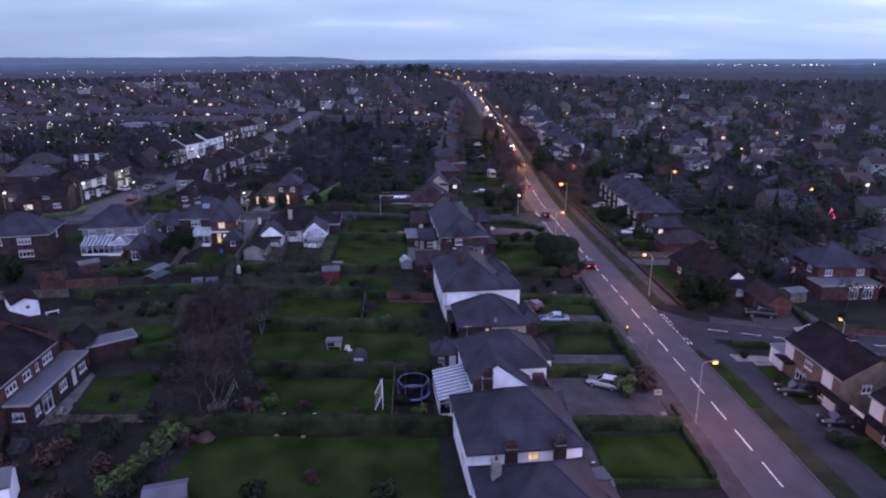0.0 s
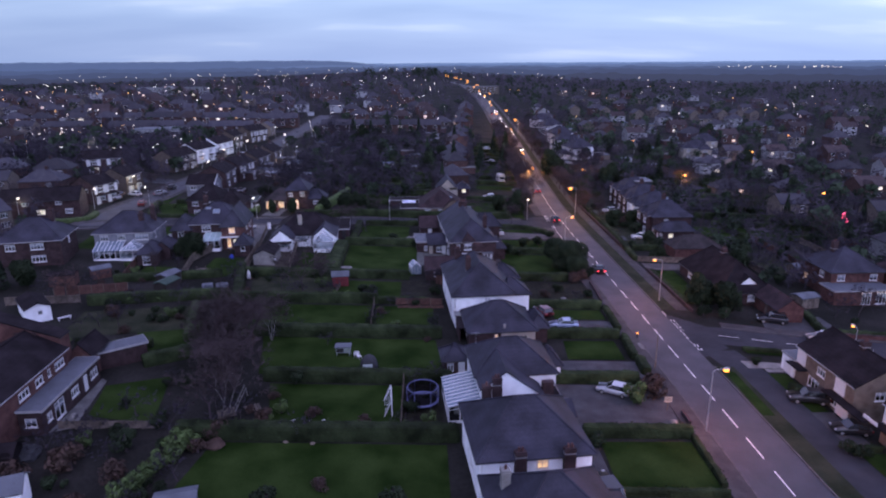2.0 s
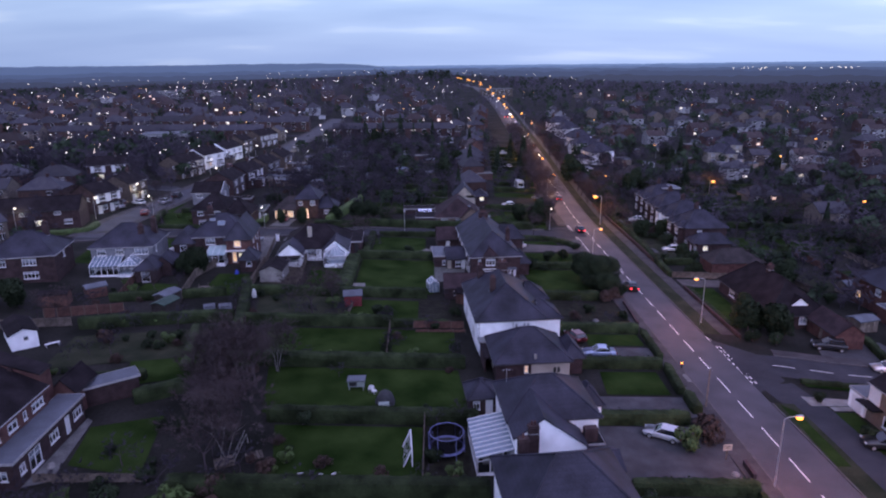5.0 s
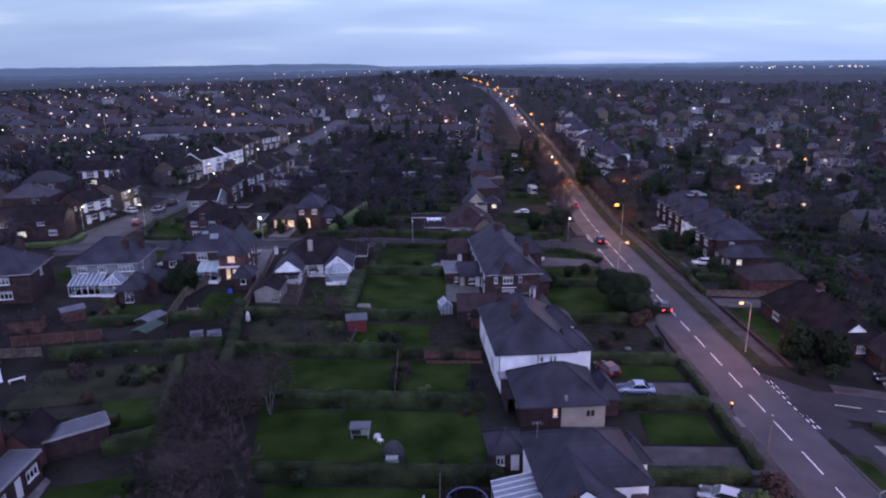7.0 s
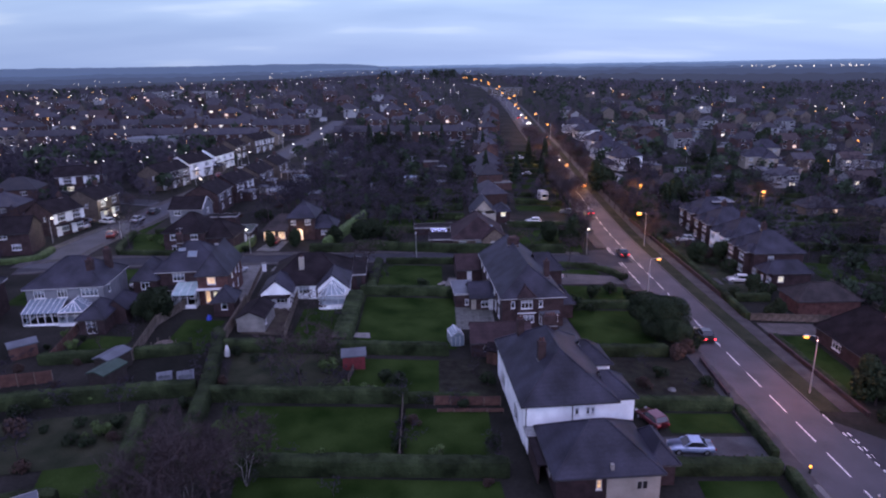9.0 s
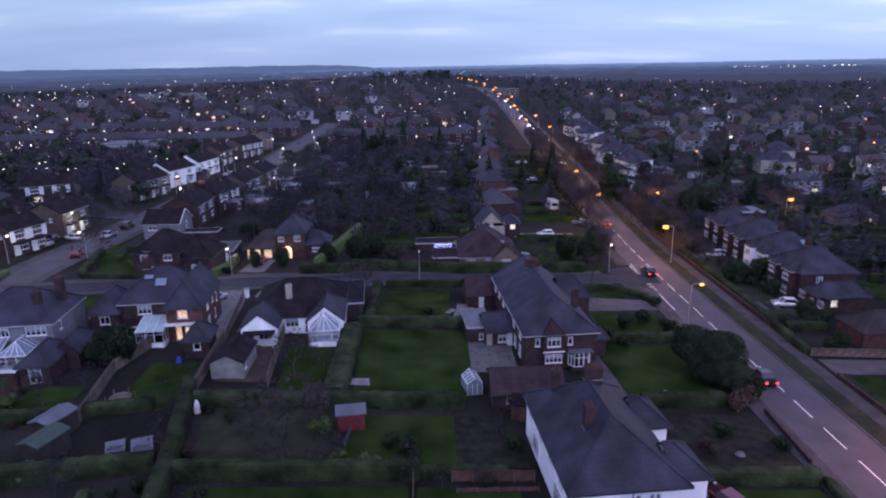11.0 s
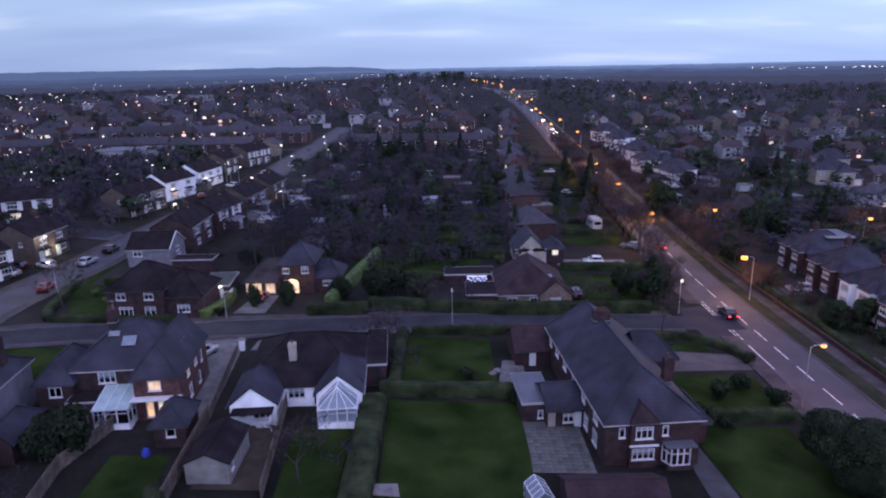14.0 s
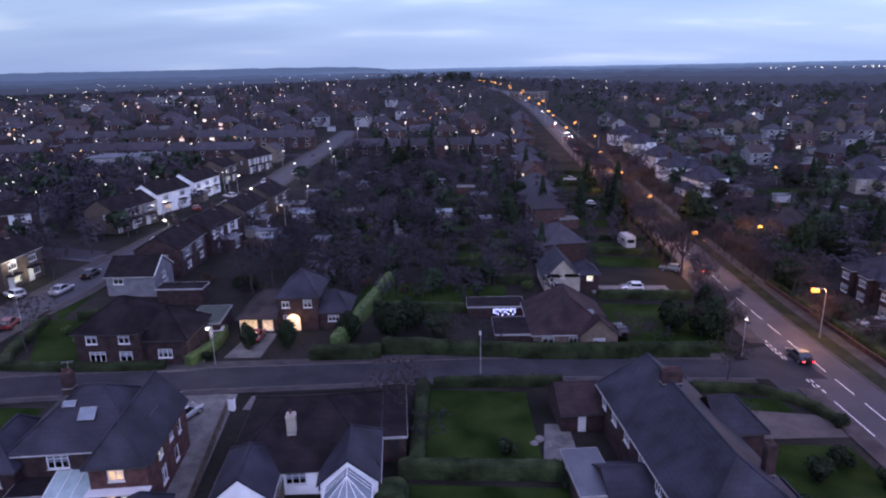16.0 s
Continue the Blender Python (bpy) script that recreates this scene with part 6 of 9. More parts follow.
# front gardens
hedge([(17.2, 61.5), (29.3, 61.6)], 1.1, 1.4, seed=20)
hedge([(28.9, 52.5), (29.3, 61)], .6, .7, seed=21)
hedge([(17.5, 51.4), (28.8, 51.4)], .6, .7, seed=22)
hedge([(16.6, 73.9), (27.5, 74.3)], 1.3, 1.4, seed=23)
hedge([(16, 88.0), (29.2, 88.4)], 1.4, 1.4, seed=24)
hedge([(29.3, 76), (29.6, 80)], 1.2, 1.2, seed=25)
hedge([(29.2, 80.8), (29.9, 88)], 1.0, 1.0, seed=26)
hedge([(16, 100.2), (29.8, 100.4)], 1.3, 1.4, seed=27)
hedge([(29.9, 90.6), (30.3, 100)], .9, 1.0, seed=28, label="low clipped green hedge")
hedge([(17.5, 114.3), (27.3, 114.7)], 1.4, 1.5, seed=29)
hedge([(16.6, 132.2), (29, 132.6)], 1.2, 1.3, seed=30)
hedge([(17, 154.4), (24, 154.4), (28.8, 151.5), (30.6, 147.2)], 1.1, 1.0, seed=31, label="low clipped hedge round a corner")
hedge([(-21, 163.6), (0, 163.0), (23, 164.6)], 1.6, 1.9, seed=32, label="tall clipped roadside hedge")
hedge([(-44.5, 157.6), (-43, 163), (-43.2, 168)], 1.0, 1.5, LEAFB, "bright green clipped hedge beside a drive", seed=33)
hedge([(-30, 160.6), (-21, 161.8)], 1.6, 1.8, seed=34)
hedge([(-27.2, 163), (-24.5, 178), (-22, 192)], 1.4, 2.2, LEAFB, "tall yellow-green boundary hedge", seed=35)
hedge([(-66, 156), (-55, 156.2), (-47, 157)], 1.2, 1.0, seed=36)
hedge([(-70.5, 172), (-68, 160), (-66, 156)], 1.2, 1.0, seed=37)
hedge([(-66, 172), (-60, 176), (-56, 174)], 1.2, 1.2, seed=38)
hedge([(-10, 193.4), (3, 193.6)], 1.2, 1.6, seed=39)
hedge([(13, 186.6), (29, 187.4)], 1.2, 1.5, seed=40)
hedge([(45.6, 103), (45.9, 122)], .7, .6, seed=41)
hedge([(45.0, 128.4), (46.6, 160), (46.8, 196)], 1.0, 1.2, seed=42)
hedge([(46.8, 137.2), (53, 137.6)], 1.2, 1.3, seed=43)
hedge([(46.4, 84.6), (56, 82.6)], .7, .6, seed=44, label="low hedge by the side road")
hedge([(46.2, 59), (49, 59)], .6, .7, seed=45)
hedge([(62, 90.5), (71, 89.4), (83, 88)], 1.0, 1.1, seed=46)
hedge([(62, 90.5), (64, 99)], .9, 1.1, seed=47)
hedge([(-36.5, 112.6), (-45, 110.2), (-54, 108.4)], 1.2, 1.4, seed=48)
hedge([(-15.4, 136.9), (-15.2, 153.4)], 1.4, 1.5, seed=49)
hedge([(-3.4, 178.8), (-26, 179)], 1.0, 1.4, seed=50)

# single trees and shrubs
for kind, x, y, s in (
    ("birch_1", -22.6, 66.0, 1.05), ("big_2", -24.0, 78.5, .8), ("bare_3", -25.2, 73.8, .85), ("birch_2", -21.6, 84.5, .8),
    ("small_2", -20.2, 63.0, .9), ("bare_1", -20.2, 103.0, 1.05), ("small_1", -15.5, 102.5, 1.0), ("small_3", -21, 103.0, 1.0), ("bare_3", -18.4, 108.5, .7), ("small_2", -24.5, 106, 1.0),
    ("small_1", -13.5, 83.5, .6), ("small_2", -25.5, 95, .7), ("small_3", -19.8, 122.5, .9), ("bare_2", -22.6, 119.8, .65), ("bare_1", -17.0, 146, .9), ("small_3", -14.6, 142, 1.1),
    ("russet_1", -12.4, 64.4, .8), ("russet_1", -17.5, 63.4, 1.0), ("russet_1", -23, 57.5, .9), ("russet_1", -10, 51.5, .8), ("shrub_1", -14, 48.5, 1.2), ("shrub_2", -3, 49.5, 1.1), ("shrub_1", -8, 47, .9), ("russet_1", -21.5, 60.0, 1.3),
    ("shrub_1", -10.8, 105.3, .9), ("bright_1", -17.8, 107.3, 1.15), ("bright_1", -12.2, 101.8, .9), ("shrub_2", -8.8, 104.2, 1.1), ("shrub_1", -1.5, 99.2, .7), ("bright_1", 1.4, 87.2, .35),
    ("bright_1", 25.6, 68.6, 1.35), ("russet_1", 28.4, 70.6, 1.5), ("russet_1", 29.0, 72.4, 1.3), ("shrub_2", 18.3, 59.6, .9), ("shrub_1", 17.7, 131.6, 1.45), ("shrub_2", 20.5, 130.5, .8),
    ("bush_1", 28.5, 123.4, .88), ("bush_1", 30.2, 119.2, .56), ("bush_1", 27.3, 119.6, .46), ("shrub_2", 31.8, 116.6, 1.3), ("russet_1", 30.6, 115.8, 1.2), ("russet_1", 28.0, 113.8, 1.2), ("shrub_1", 24, 108, .9), ("russet_1", 21, 105, .9), ("shrub_2", 29, 105.5, .9), ("small_1", 26.5, 103.8, .6), ("small_2", 23, 110.5, .6),
    ("shrub_1", 22, 137, 1.3), ("shrub_2", 26, 139.5, 1.2), ("shrub_1", 28.4, 136, 1.2), ("small_1", 20, 147.5, .8), ("shrub_2", 30.4, 146.8, .9),
    ("ever_1", 47.6, 101.8, 1.1), ("ever_2", 51.0, 100.4, 1.1), ("shrub_1", 49.4, 96.6, 1.0), ("shrub_2", 46.3, 97.8, 1.1), ("conifer_1", 53.6, 100.6, .5), ("shrub_1", 45.6, 79.6, .75), ("shrub_2", 46.6, 71.3, .95), ("shrub_1", 45.0, 58.6, .8), ("shrub_2", 46.0, 57.8, .85),
    ("ever_1", -50.5, 126.6, .01), ("ever_2", -45.0, 124.0, 1.05), ("ever_1", -47.2, 122.4, .8), ("small_1", -46, 116.2, .9), ("bare_3", -48, 112, .6), ("conifer_1", -70.5, 103.5, 1.2), ("ever_2", -67, 105, 1.0), ("ever_1", -73, 101, 1.2),
    ("ever_1", -25.8, 168, .8), ("ever_2", -20.5, 168.8, 1.05), ("ever_1", -17, 171.5, .9), ("ever_2", -13, 168.5, .8), ("shrub_1", -42.6, 159.4, .8),
    ("bare_2", -10.5, 163, .6), ("small_2", -6, 164, 1.2), ("bare_1", 12.5, 165.8, .7), ("ever_1", 26.2, 171.5, 1.25), ("ever_2", 21, 173.5, 1.0), ("ever_1", 29.4, 178.5, 1.05), ("bare_3", 22.5, 157.2, .8), ("small_1", 16, 166.5, 1.3), ("ever_2", 27.5, 176, .85),
    ("big_2", 34.0, 193.0, .85), ("bare_1", 33.2, 207, 1.0), ("big_1", 30.6, 216, .9), ("ever_1", 48.8, 234, 1.9), ("conifer_1", 32.5, 250, 2.0), ("conifer_2", 31.2, 243, 1.5), ("ever_1", 34.8, 246, 1.4), ("bare_2", 46.5, 188, 1.0), ("bare_3", 46, 205, .9), ("bare_1", 45.6, 178, .7), ("bare_2", 45.8, 170, .7),
    ("conifer_2", 30.2, 239, 1.1), ("conifer_1", 33.2, 262, 1.1), ("conifer_2", 29.4, 229, .7), ("ever_1", 63, 217, 1.6), ("ever_2", 67, 210, 1.4), ("conifer_1", 84, 240, 1.4), ("ever_2", 55, 208, 1.1),
    ("ever_2", 52.0, 141, .7), ("shrub_2", 49.5, 130, 1.2), ("ever_1", 51, 130.5, .6), ("bare_2", -66.5, 161, .8), ("bare_3", -80, 190, .7), ("bright_1", -60.5, 163, .8),
    ("small_2", -44.4, 88.4, .9), ("shrub_1", -37.6, 94, .8), ("bright_1", -42.4, 100.2, .7), ("small_3", -39, 97.5, 1.0), ("russet_1", -47, 92, 1.2), ("shrub_2", -48.6, 95.6, 1.0), ("small_1", -55, 104, 1.0), ("bare_1", -58, 100, .7),
    ("russet_1", -34, 54.5, 1.6), ("russet_1", -38, 52, 1.5), ("small_1", -31, 55.5, .8), ("shrub_1", -30, 57.5, 1.2), ("shrub_2", -33.8, 66, .6), ("conifer_2", -26, 339, 1.2), ("conifer_1", -11, 345, 1.1), ("ever_1", -29, 341, 1.4),
    ("conifer_1", -33.6, 323, 1.5), ("conifer_2", -17.4, 340, 1.7), ("conifer_1", -1.2, 334, 1.4), ("conifer_2", 2.6, 274, 1.2), ("conifer_1", -23.4, 237, 1.0), ("conifer_1", 33.2, 252, 1.9), ("conifer_2", 31.7, 282, 1.6), ("ever_2", 35, 255, 1.2), ("ever_1", 84.3, 298, 1.6), ("ever_2", 88, 301, 1.5), ("ever_1", 152, 344, 1.9), ("bare_1", -23, 62.5, .9), ("bare_3", -27.6, 74.5, 1.0), ("birch_2", -26, 82, .9), ("bare_2", -22.8, 70.5, .9), ("small_3", -27, 60.5, 1.2), ("small_1", -34, 58, 1.2), ("small_2", -36.5, 56, 1.1), ("russet_1", -29.5, 53, 1.2), ("shrub_2", 2.0, 105, 1.0), ("small_2", 1.0, 110, .8), ("shrub_1", -6.5, 140.2, 1.0), ("shrub_1", -1.6, 135.3, .8),
):
    if s > .1:
        tree(kind, x, y, s)

# boundaries of the long plots
for i in range(11):
    y_ = 203.6 + 11 * i
    x_ = 9 + i * .7
    if hsh(i, 11) < .8:
        hedge([(-19, y_ - .6), (x_ - 6, y_ + .4)], .9, 1.3 + hsh(i, 12) * .5, seed=60 + i, tufts=5, label="straggling hedge between long back gardens")
    if hsh(i, 13) < .85:
        hedge([(x_ + 9, y_), (31 + i, y_)], 1.0, 1.3, seed=80 + i, tufts=5, label="clipped hedge between front gardens")
hedge([(33.2, 207), (36, 250), (40, 318)], .9, 1.2, seed=99, tufts=5, label="low clipped hedge beside the footway")

# bare trees along the verges of the main road
for i in range(28):
    y_ = 197.5 + 5.3 * i + 3 * hsh(i, 41)
    k_ = min(MAIN, key=lambda p: abs(p.y - y_))
    tree(("verge_1", "verge_2", "verge_3", "verge_2")[int(hsh(i, 2) * 4)], k_.x - 5.6 - 2.2 * hsh(i, 43), y_, .95 + .4 * hsh(i, 44))
    if i % 2 == 0:
        tree(("verge_1", "verge_3")[i // 2 % 2], k_.x + 6.0 + 2.5 * hsh(i, 45), y_, .6 + .35 * hsh(i, 46))
for x, y, s_ in ((46.0, 176, .6), (47.6, 183, .7), (49.6, 201, .6), (54.6, 223.5, .8), (60.5, 222, .75), (55.5, 206, .45), (47.5, 198, .6), (59, 216.5, .5), (85, 217, .8), (91.5, 216.5, .9), (89, 219, .8), (42.9, 173.6, .5), (45.2, 176.5, .6), (48.0, 168.5, .55)):
    tree("verge_2" if s_ > .65 else "verge_1", x, y, s_)
for x, y, s_ in ((27.6, 168.5, .7), (29.2, 174.5, .8), (28.2, 181, .75), (30.4, 187.5, .85), (24.5, 171, .6), (-24.4, 71.5, 1.2), (-26.4, 77.5, 1.15), (-22.8, 66.4, 1.05), (-23.2, 80.5, .9)):
    tree(("verge_1", "verge_2", "verge_3")[int(hsh(x) * 3)], x, y, s_)
for i in range(34):
    x, y = 47.2 + 7.6 * hsh(i, 81), 138.5 + 59 * hsh(i, 82)
    if not (144.8 < y < 150 or 173.8 < y < 179):
        tree(("shrub_1", "shrub_2", "small_2", "russet_1", "shrub_1", "ever_2")[int(hsh(i, 83) * 6)], x, y, .7 + .8 * hsh(i, 84) if i % 6 else .55)
# clipped evergreens before the lit porch
tree("ever_1", -38.2, 163.2, .48, .74)
tree("ever_2", -33.7, 163.8, .58, .86)

# border plants and self-sown shrubs in the near gardens
rb_ = random.Random(14)
LAWNS = [[(v.x + 0, v.y + 0) for v in ((o_.matrix_world @ o_.data.vertices[0].co), (o_.matrix_world @ o_.data.vertices[len(o_.data.vertices) - 1].co))] for o_ in scene.objects if o_.get("category") == "lawn" and o_.type == "MESH"]
BUILT = [(o_.matrix_world.translation.x, o_.matrix_world.translation.y) for o_ in scene.objects if o_.parent is None and o_.get("category") in ("house", "garage", "outbuilding")]


def bare_ground(x, y):
    if any(min(a[0], b[0]) + .8 < x < max(a[0], b[0]) - .8 and min(a[1], b[1]) + .8 < y < max(a[1], b[1]) - .8 for a, b in LAWNS):
        return False
    if any(abs(x - a) < 7.4 and abs(y - b) < 7 for a, b in BUILT):
        return False
    return not (28.5 < x < 45.5) and not (150 < y < 163 and x < 33)


n_ = 0
while n_ < 190:
    z_ = rb_.random()
    if z_ < .34:
        x, y = rb_.uniform(-34, 3), rb_.uniform(60, 114)
    elif z_ < .55:
        x, y = rb_.uniform(-62, -34), rb_.uniform(78, 118)
    elif z_ < .68:
        x, y = rb_.uniform(-36, -20), rb_.uniform(46, 62)
    elif z_ < .9:
        x, y = rb_.uniform(64, 112), rb_.uniform(90, 180)
    else:
        x, y = rb_.uniform(-66, -20), rb_.uniform(158, 200)
    if not bare_ground(x, y):
        continue
    k_ = ("shrub_1", "shrub_2", "russet_1", "bright_1", "small_1", "small_2", "small_3", "shrub_1")[int(rb_.random() * 8)]
    tree(k_, x, y, rb_.uniform(.4, .9) * (1.5 if x > 60 else 1), None)
    n_ += 1
for i in range(46):
    x, y = 64 + 60 * hsh(i, 51), 92 + 90 * hsh(i, 52)
    if bare_ground(x, y):
        tree(("mid_1", "mid_2", "mid_3", "bare_2", "ever_1", "conifer_2")[int(hsh(i, 53) * 6)], x, y, .6 + .45 * hsh(i, 54))

# dark evergreens standing out over the gardens
for i in range(26):
    x, y = (-46 + 70 * hsh(i, 61), 205 + 130 * hsh(i, 62)) if i < 13 else (62 + 75 * hsh(i, 61), 190 + 150 * hsh(i, 62))
    if not any(math.hypot(x - a, y - b) < 8 for a, b in BUILT) and all(abs(x - p.x) > 9 for p in MAIN if abs(p.y - y) < 4):
        tree(("conifer_1", "ever_1", "conifer_2", "ever_2")[i % 4], x, y, 1.0 + .6 * hsh(i, 63))

# hedges dividing the eastern gardens
for i in range(12):
    y_ = 150 + 10.5 * i
    hedge([(74 + 5 * hsh(i, 71), y_), (100 + 22 * hsh(i, 72), y_ - 3)], 1.0, 1.2 + .6 * hsh(i, 73), seed=120 + i, tufts=5, label="straggling hedge between eastern gardens")
hedge([(-89, 147.6), (-83, 149.6), (-79.8, 152.4), (-80.4, 158)], 1.3, 1.0, LEAFB, "low yellow-green hedge round a corner", seed=150)


# ---------- street lamps ----------
def lamp_meshes(h, arm, lens, big=1.0):
    key = ("lamp", h, arm, lens.name, round(big, 1))
    if key not in CACHE:
        post = Soup().tube((0, 0, -.3), (0, 0, 1.3), .09, .085, 8).tube((0, 0, 1.3), (0, 0, h), .06, .045, 8).made("post", STEEL)
        a = Soup()
        q = [(0, 0, h), (arm * .25, 0, h + .22), (arm * .65, 0, h + .3), (arm, 0, h + .32)]
        for p0, p1 in zip(q, q[1:]):
            a.tube(p0, p1, .035, .03, 6)
        hd = Soup().box(arm - .1, arm + .55, -.13, .13, h + .28, h + .42, .04)
        ln = Soup().box(arm - .02, arm + .02 + .34 * big, -.13 * big, .13 * big, h + .28 - .2 * big, h + .279, .0)
        CACHE[key] = (post, a.made("arm", STEEL), hd.made("lantern", STEEL), ln.made("lens", lens))
    return CACHE[key]


LAMPJ = {}


def far_lamp(x, y, rot, h, lens, big, label):
    """A distant street lamp: bent post and a glowing lantern; the farthest are joined."""
    if y > 330 or abs(x) > 170:
        m = pose(x, y, gz(x, y), 0, 0, rot)
        LAMPJ.setdefault(STEEL, Soup()).tube(m @ Vector((0, 0, -.3)), m @ Vector((0, 0, h)), .08, .05, 4)
        c = m @ Vector((.5, 0, h + .15))
        r_ = .16 * big
        LAMPJ.setdefault(lens, Soup()).box(c.x - r_, c.x + r_, c.y - r_, c.y + r_, c.z - r_, c.z + r_)
        return
    ob = thing("street_lamp", x, y, rot, label, "street lamp", "street lamps")
    key = ("farlamp", lens.name, round(big, 1))
    if key not in CACHE:
        CACHE[key] = (Soup().tube((0, 0, -.3), (0, 0, h), .08, .05, 5).tube((0, 0, h), (.6, 0, h + .25), .04, .04, 4).made("post", STEEL),
                      Soup().box(.4, .4 + .36 * big, -.14 * big, .14 * big, h + .25 - .2 * big, h + .25).made("lantern", lens))
    part("post", CACHE[key][0], ob)
    part("lantern", CACHE[key][1], ob)


def street_lamp(x, y, rot, h=7.4, arm=1.2, lens=None, power=0, big=1.0, label="grey steel street lamp glowing amber"):
    lens = lens or SODIUM
    ob = thing("street_lamp", x, y, rot, label, "street lamp", "street lamps")
    post, a, hd, ln = lamp_meshes(h, arm, lens, big)
    part("post", post, ob)
    part("arm", a, ob)
    head = part("lantern", hd, ob)
    part("lens", ln, head)
    if power:
        li = bpy.data.lights.new("lamp_light", "POINT")
        li.energy, li.color, li.shadow_soft_size = power, (((1, .37, .25) if y < 165 else (1, .42, .13)) if lens is SODIUM else (1, .9, .75)), .18
        lo = new("lamp_light", li)
        lo.matrix_world = ob.matrix_world @ pose(arm + .3, 0, h + .28 - .2 * big - .25)


MAIN_W = 2700
for x, y, rot in ((31.4, 62.6, 0), (41.2, 104.4, 180), (31.2, 135.4, 0), (42.0, 171.4, 180), (34.0, 204.2, 0), (36.6, 240.5, 0), (38.8, 275, 0), (42.6, 318, 0), (54.4, 364, 180), (44, 392, 0), (46.5, 445, 0)):
    street_lamp(x, y, rot, power=2700 if y < 110 else 1100 if y == 135.4 else 3200 if y < 200 else 7500 if y < 380 else 3000, big=1.25 if y < 160 else 2.3)
for x, y, rot in ((56, 415, 180), (47.6, 469, 0), (48.4, 515, 0), (58.5, 540, 180), (48.2, 562, 0), (47.6, 608, 0), (56.5, 640, 180), (46.5, 679, 0), (53, 720, 180), (44, 752, 0), (42, 800, 0), (46, 850, 180), (36, 905, 0), (34, 950, 0)):
    street_lamp(x, y, rot, big=2.2 + y / 480)
street_lamp(59.2, 79.4, 90, 5.6, .8, power=900)
street_lamp(31.3, 30, 0, power=MAIN_W)
street_lamp(43, 20, 180, power=MAIN_W)
street_lamp(31.6, -5, 0, power=MAIN_W)
for x, y, pw in ((88.4, 213.9, 1500), (142.1, 270.2, 1500), (57.0, 220.1, 2500), (116, 180, 300), (190, 330, 0), (100, 300, 0)):
    street_lamp(x, y, hsh(x) * 360, 5.0 if x < 100 else 5.8, .6, power=pw, big=2.0)
PALE = "slim street lamp with white lantern"
for x, y, rot, pw in ((-41.4, 158.4, 250, 300), (-8.2, 157.4, 90, 0), (27.6, 164.6, 60, 60), (-71.5, 168, 180, 350), (-82.6, 184, 0, 450), (-69.5, 214, 180, 350), (-78.4, 232, 0, 500), (-62, 250, 180, 500), (-72, 268, 0, 500), (-60, 292, 180, 500), (-71, 318, 0, 500), (-84, 164.4, 0, 500), (-94.6, 150.5, 90, 300), (-58, 345, 180, 500), (-30, 326, 90, 500), (-110, 334, 90, 500)):
    street_lamp(x, y, rot, 5.0, .5, LED if pw else UPVC, pw, 1.2 if y > 200 else 1.0, PALE)
gp = thing("gate_pillar", -35.9, 147.6, 0, "white rendered gate pillar by a drive", "gate pillar")
part("shaft", Soup().box(-.3, .3, -.3, .3, -.3, 1.5).made("shaft", WHITE), gp)
part("cap", Soup().box(-.38, .38, -.38, .38, 1.5, 1.62).made("cap", KERB), gp)
bo = thing("bollard", 31.9, 88.0, 0, "short dark bollard with an amber lit cap", "bollard")
part("shaft", Soup().tube((0, 0, -.2), (0, 0, .8), .13, .11, 8, True).made("shaft", BLACKP), bo)
part("cap", Soup().tube((0, 0, .8), (0, 0, 1.0), .12, .09, 8, True).made("cap", SODIUM), bo)
sheet("footway_slab", [(31.2, 84.0), (31.9, 84.0), (31.9, 86.2), (31.2, 86.2)], PAVING, .165, 1, "pale slab let into the footway", "paving")
# old timber pole by the footway
pole = thing("utility_pole", 31.0, 77.8, 0, "dark timber pole beside the footway", "pole")
part("pole", Soup().tube((0, 0, -.5), (0, 0, 5.2), .11, .08, 8, True).made("pole", WOOD), pole)
part("cap", Soup().tube((0, 0, 5.2), (0, 0, 5.35), .1, .03, 8, True).made("cap", STEEL), pole)
pole = thing("utility_pole", -66.2, 209, 0, "tall timber telephone pole", "pole")
part("pole", Soup().tube((0, 0, -.5), (0, 0, 8), .13, .09, 8, True).made("pole", WOOD), pole)
part("crossbar", Soup().box(-.6, .6, -.05, .05, 7.4, 7.52).made("crossbar", WOOD), pole)


# ---------- cars ----------
def car_paint(name, c):
    return mat("car_paint_" + name, c, .3, .04, 1.0, 10, 0.0, metal=.25, spec=.5, coat=.6)


TYRE = mat("tyre_rubber", (.02, .02, .02), .8, .2, 5, 30, .2)
CARGLASS = mat("car_glass", (.015, .018, .022), .06, .05, 2, 10, 0.0, spec=.8)
LAMPOFF = mat("lamp_cover", (.5, .5, .52), .2, .05, 3, 20, 0.0)
TAILOFF = mat("tail_cover", (.25, .02, .02), .25, .05, 3, 20, 0.0)
CARS = {}


def loft(rows):
    """Skin over cross-sections: each row (y, [(x, z), ...]) mirrored left to right."""
    vs, fs = [], []
    k = None
    for y, half in rows:
        ring = [(x, y, z) for x, z in half] + [(-x, y, z) for x, z in reversed(half)]
        k = len(ring)
        vs += ring
    for i in range(len(rows) - 1):
        for j in range(k):
            fs.append((i * k + j, i * k + (j + 1) % k, (i + 1) * k + (j + 1) % k, (i + 1) * k + j))
    fs += [tuple(reversed(range(k))), tuple(range((len(rows) - 1) * k, len(rows) * k))]
    return vs, fs


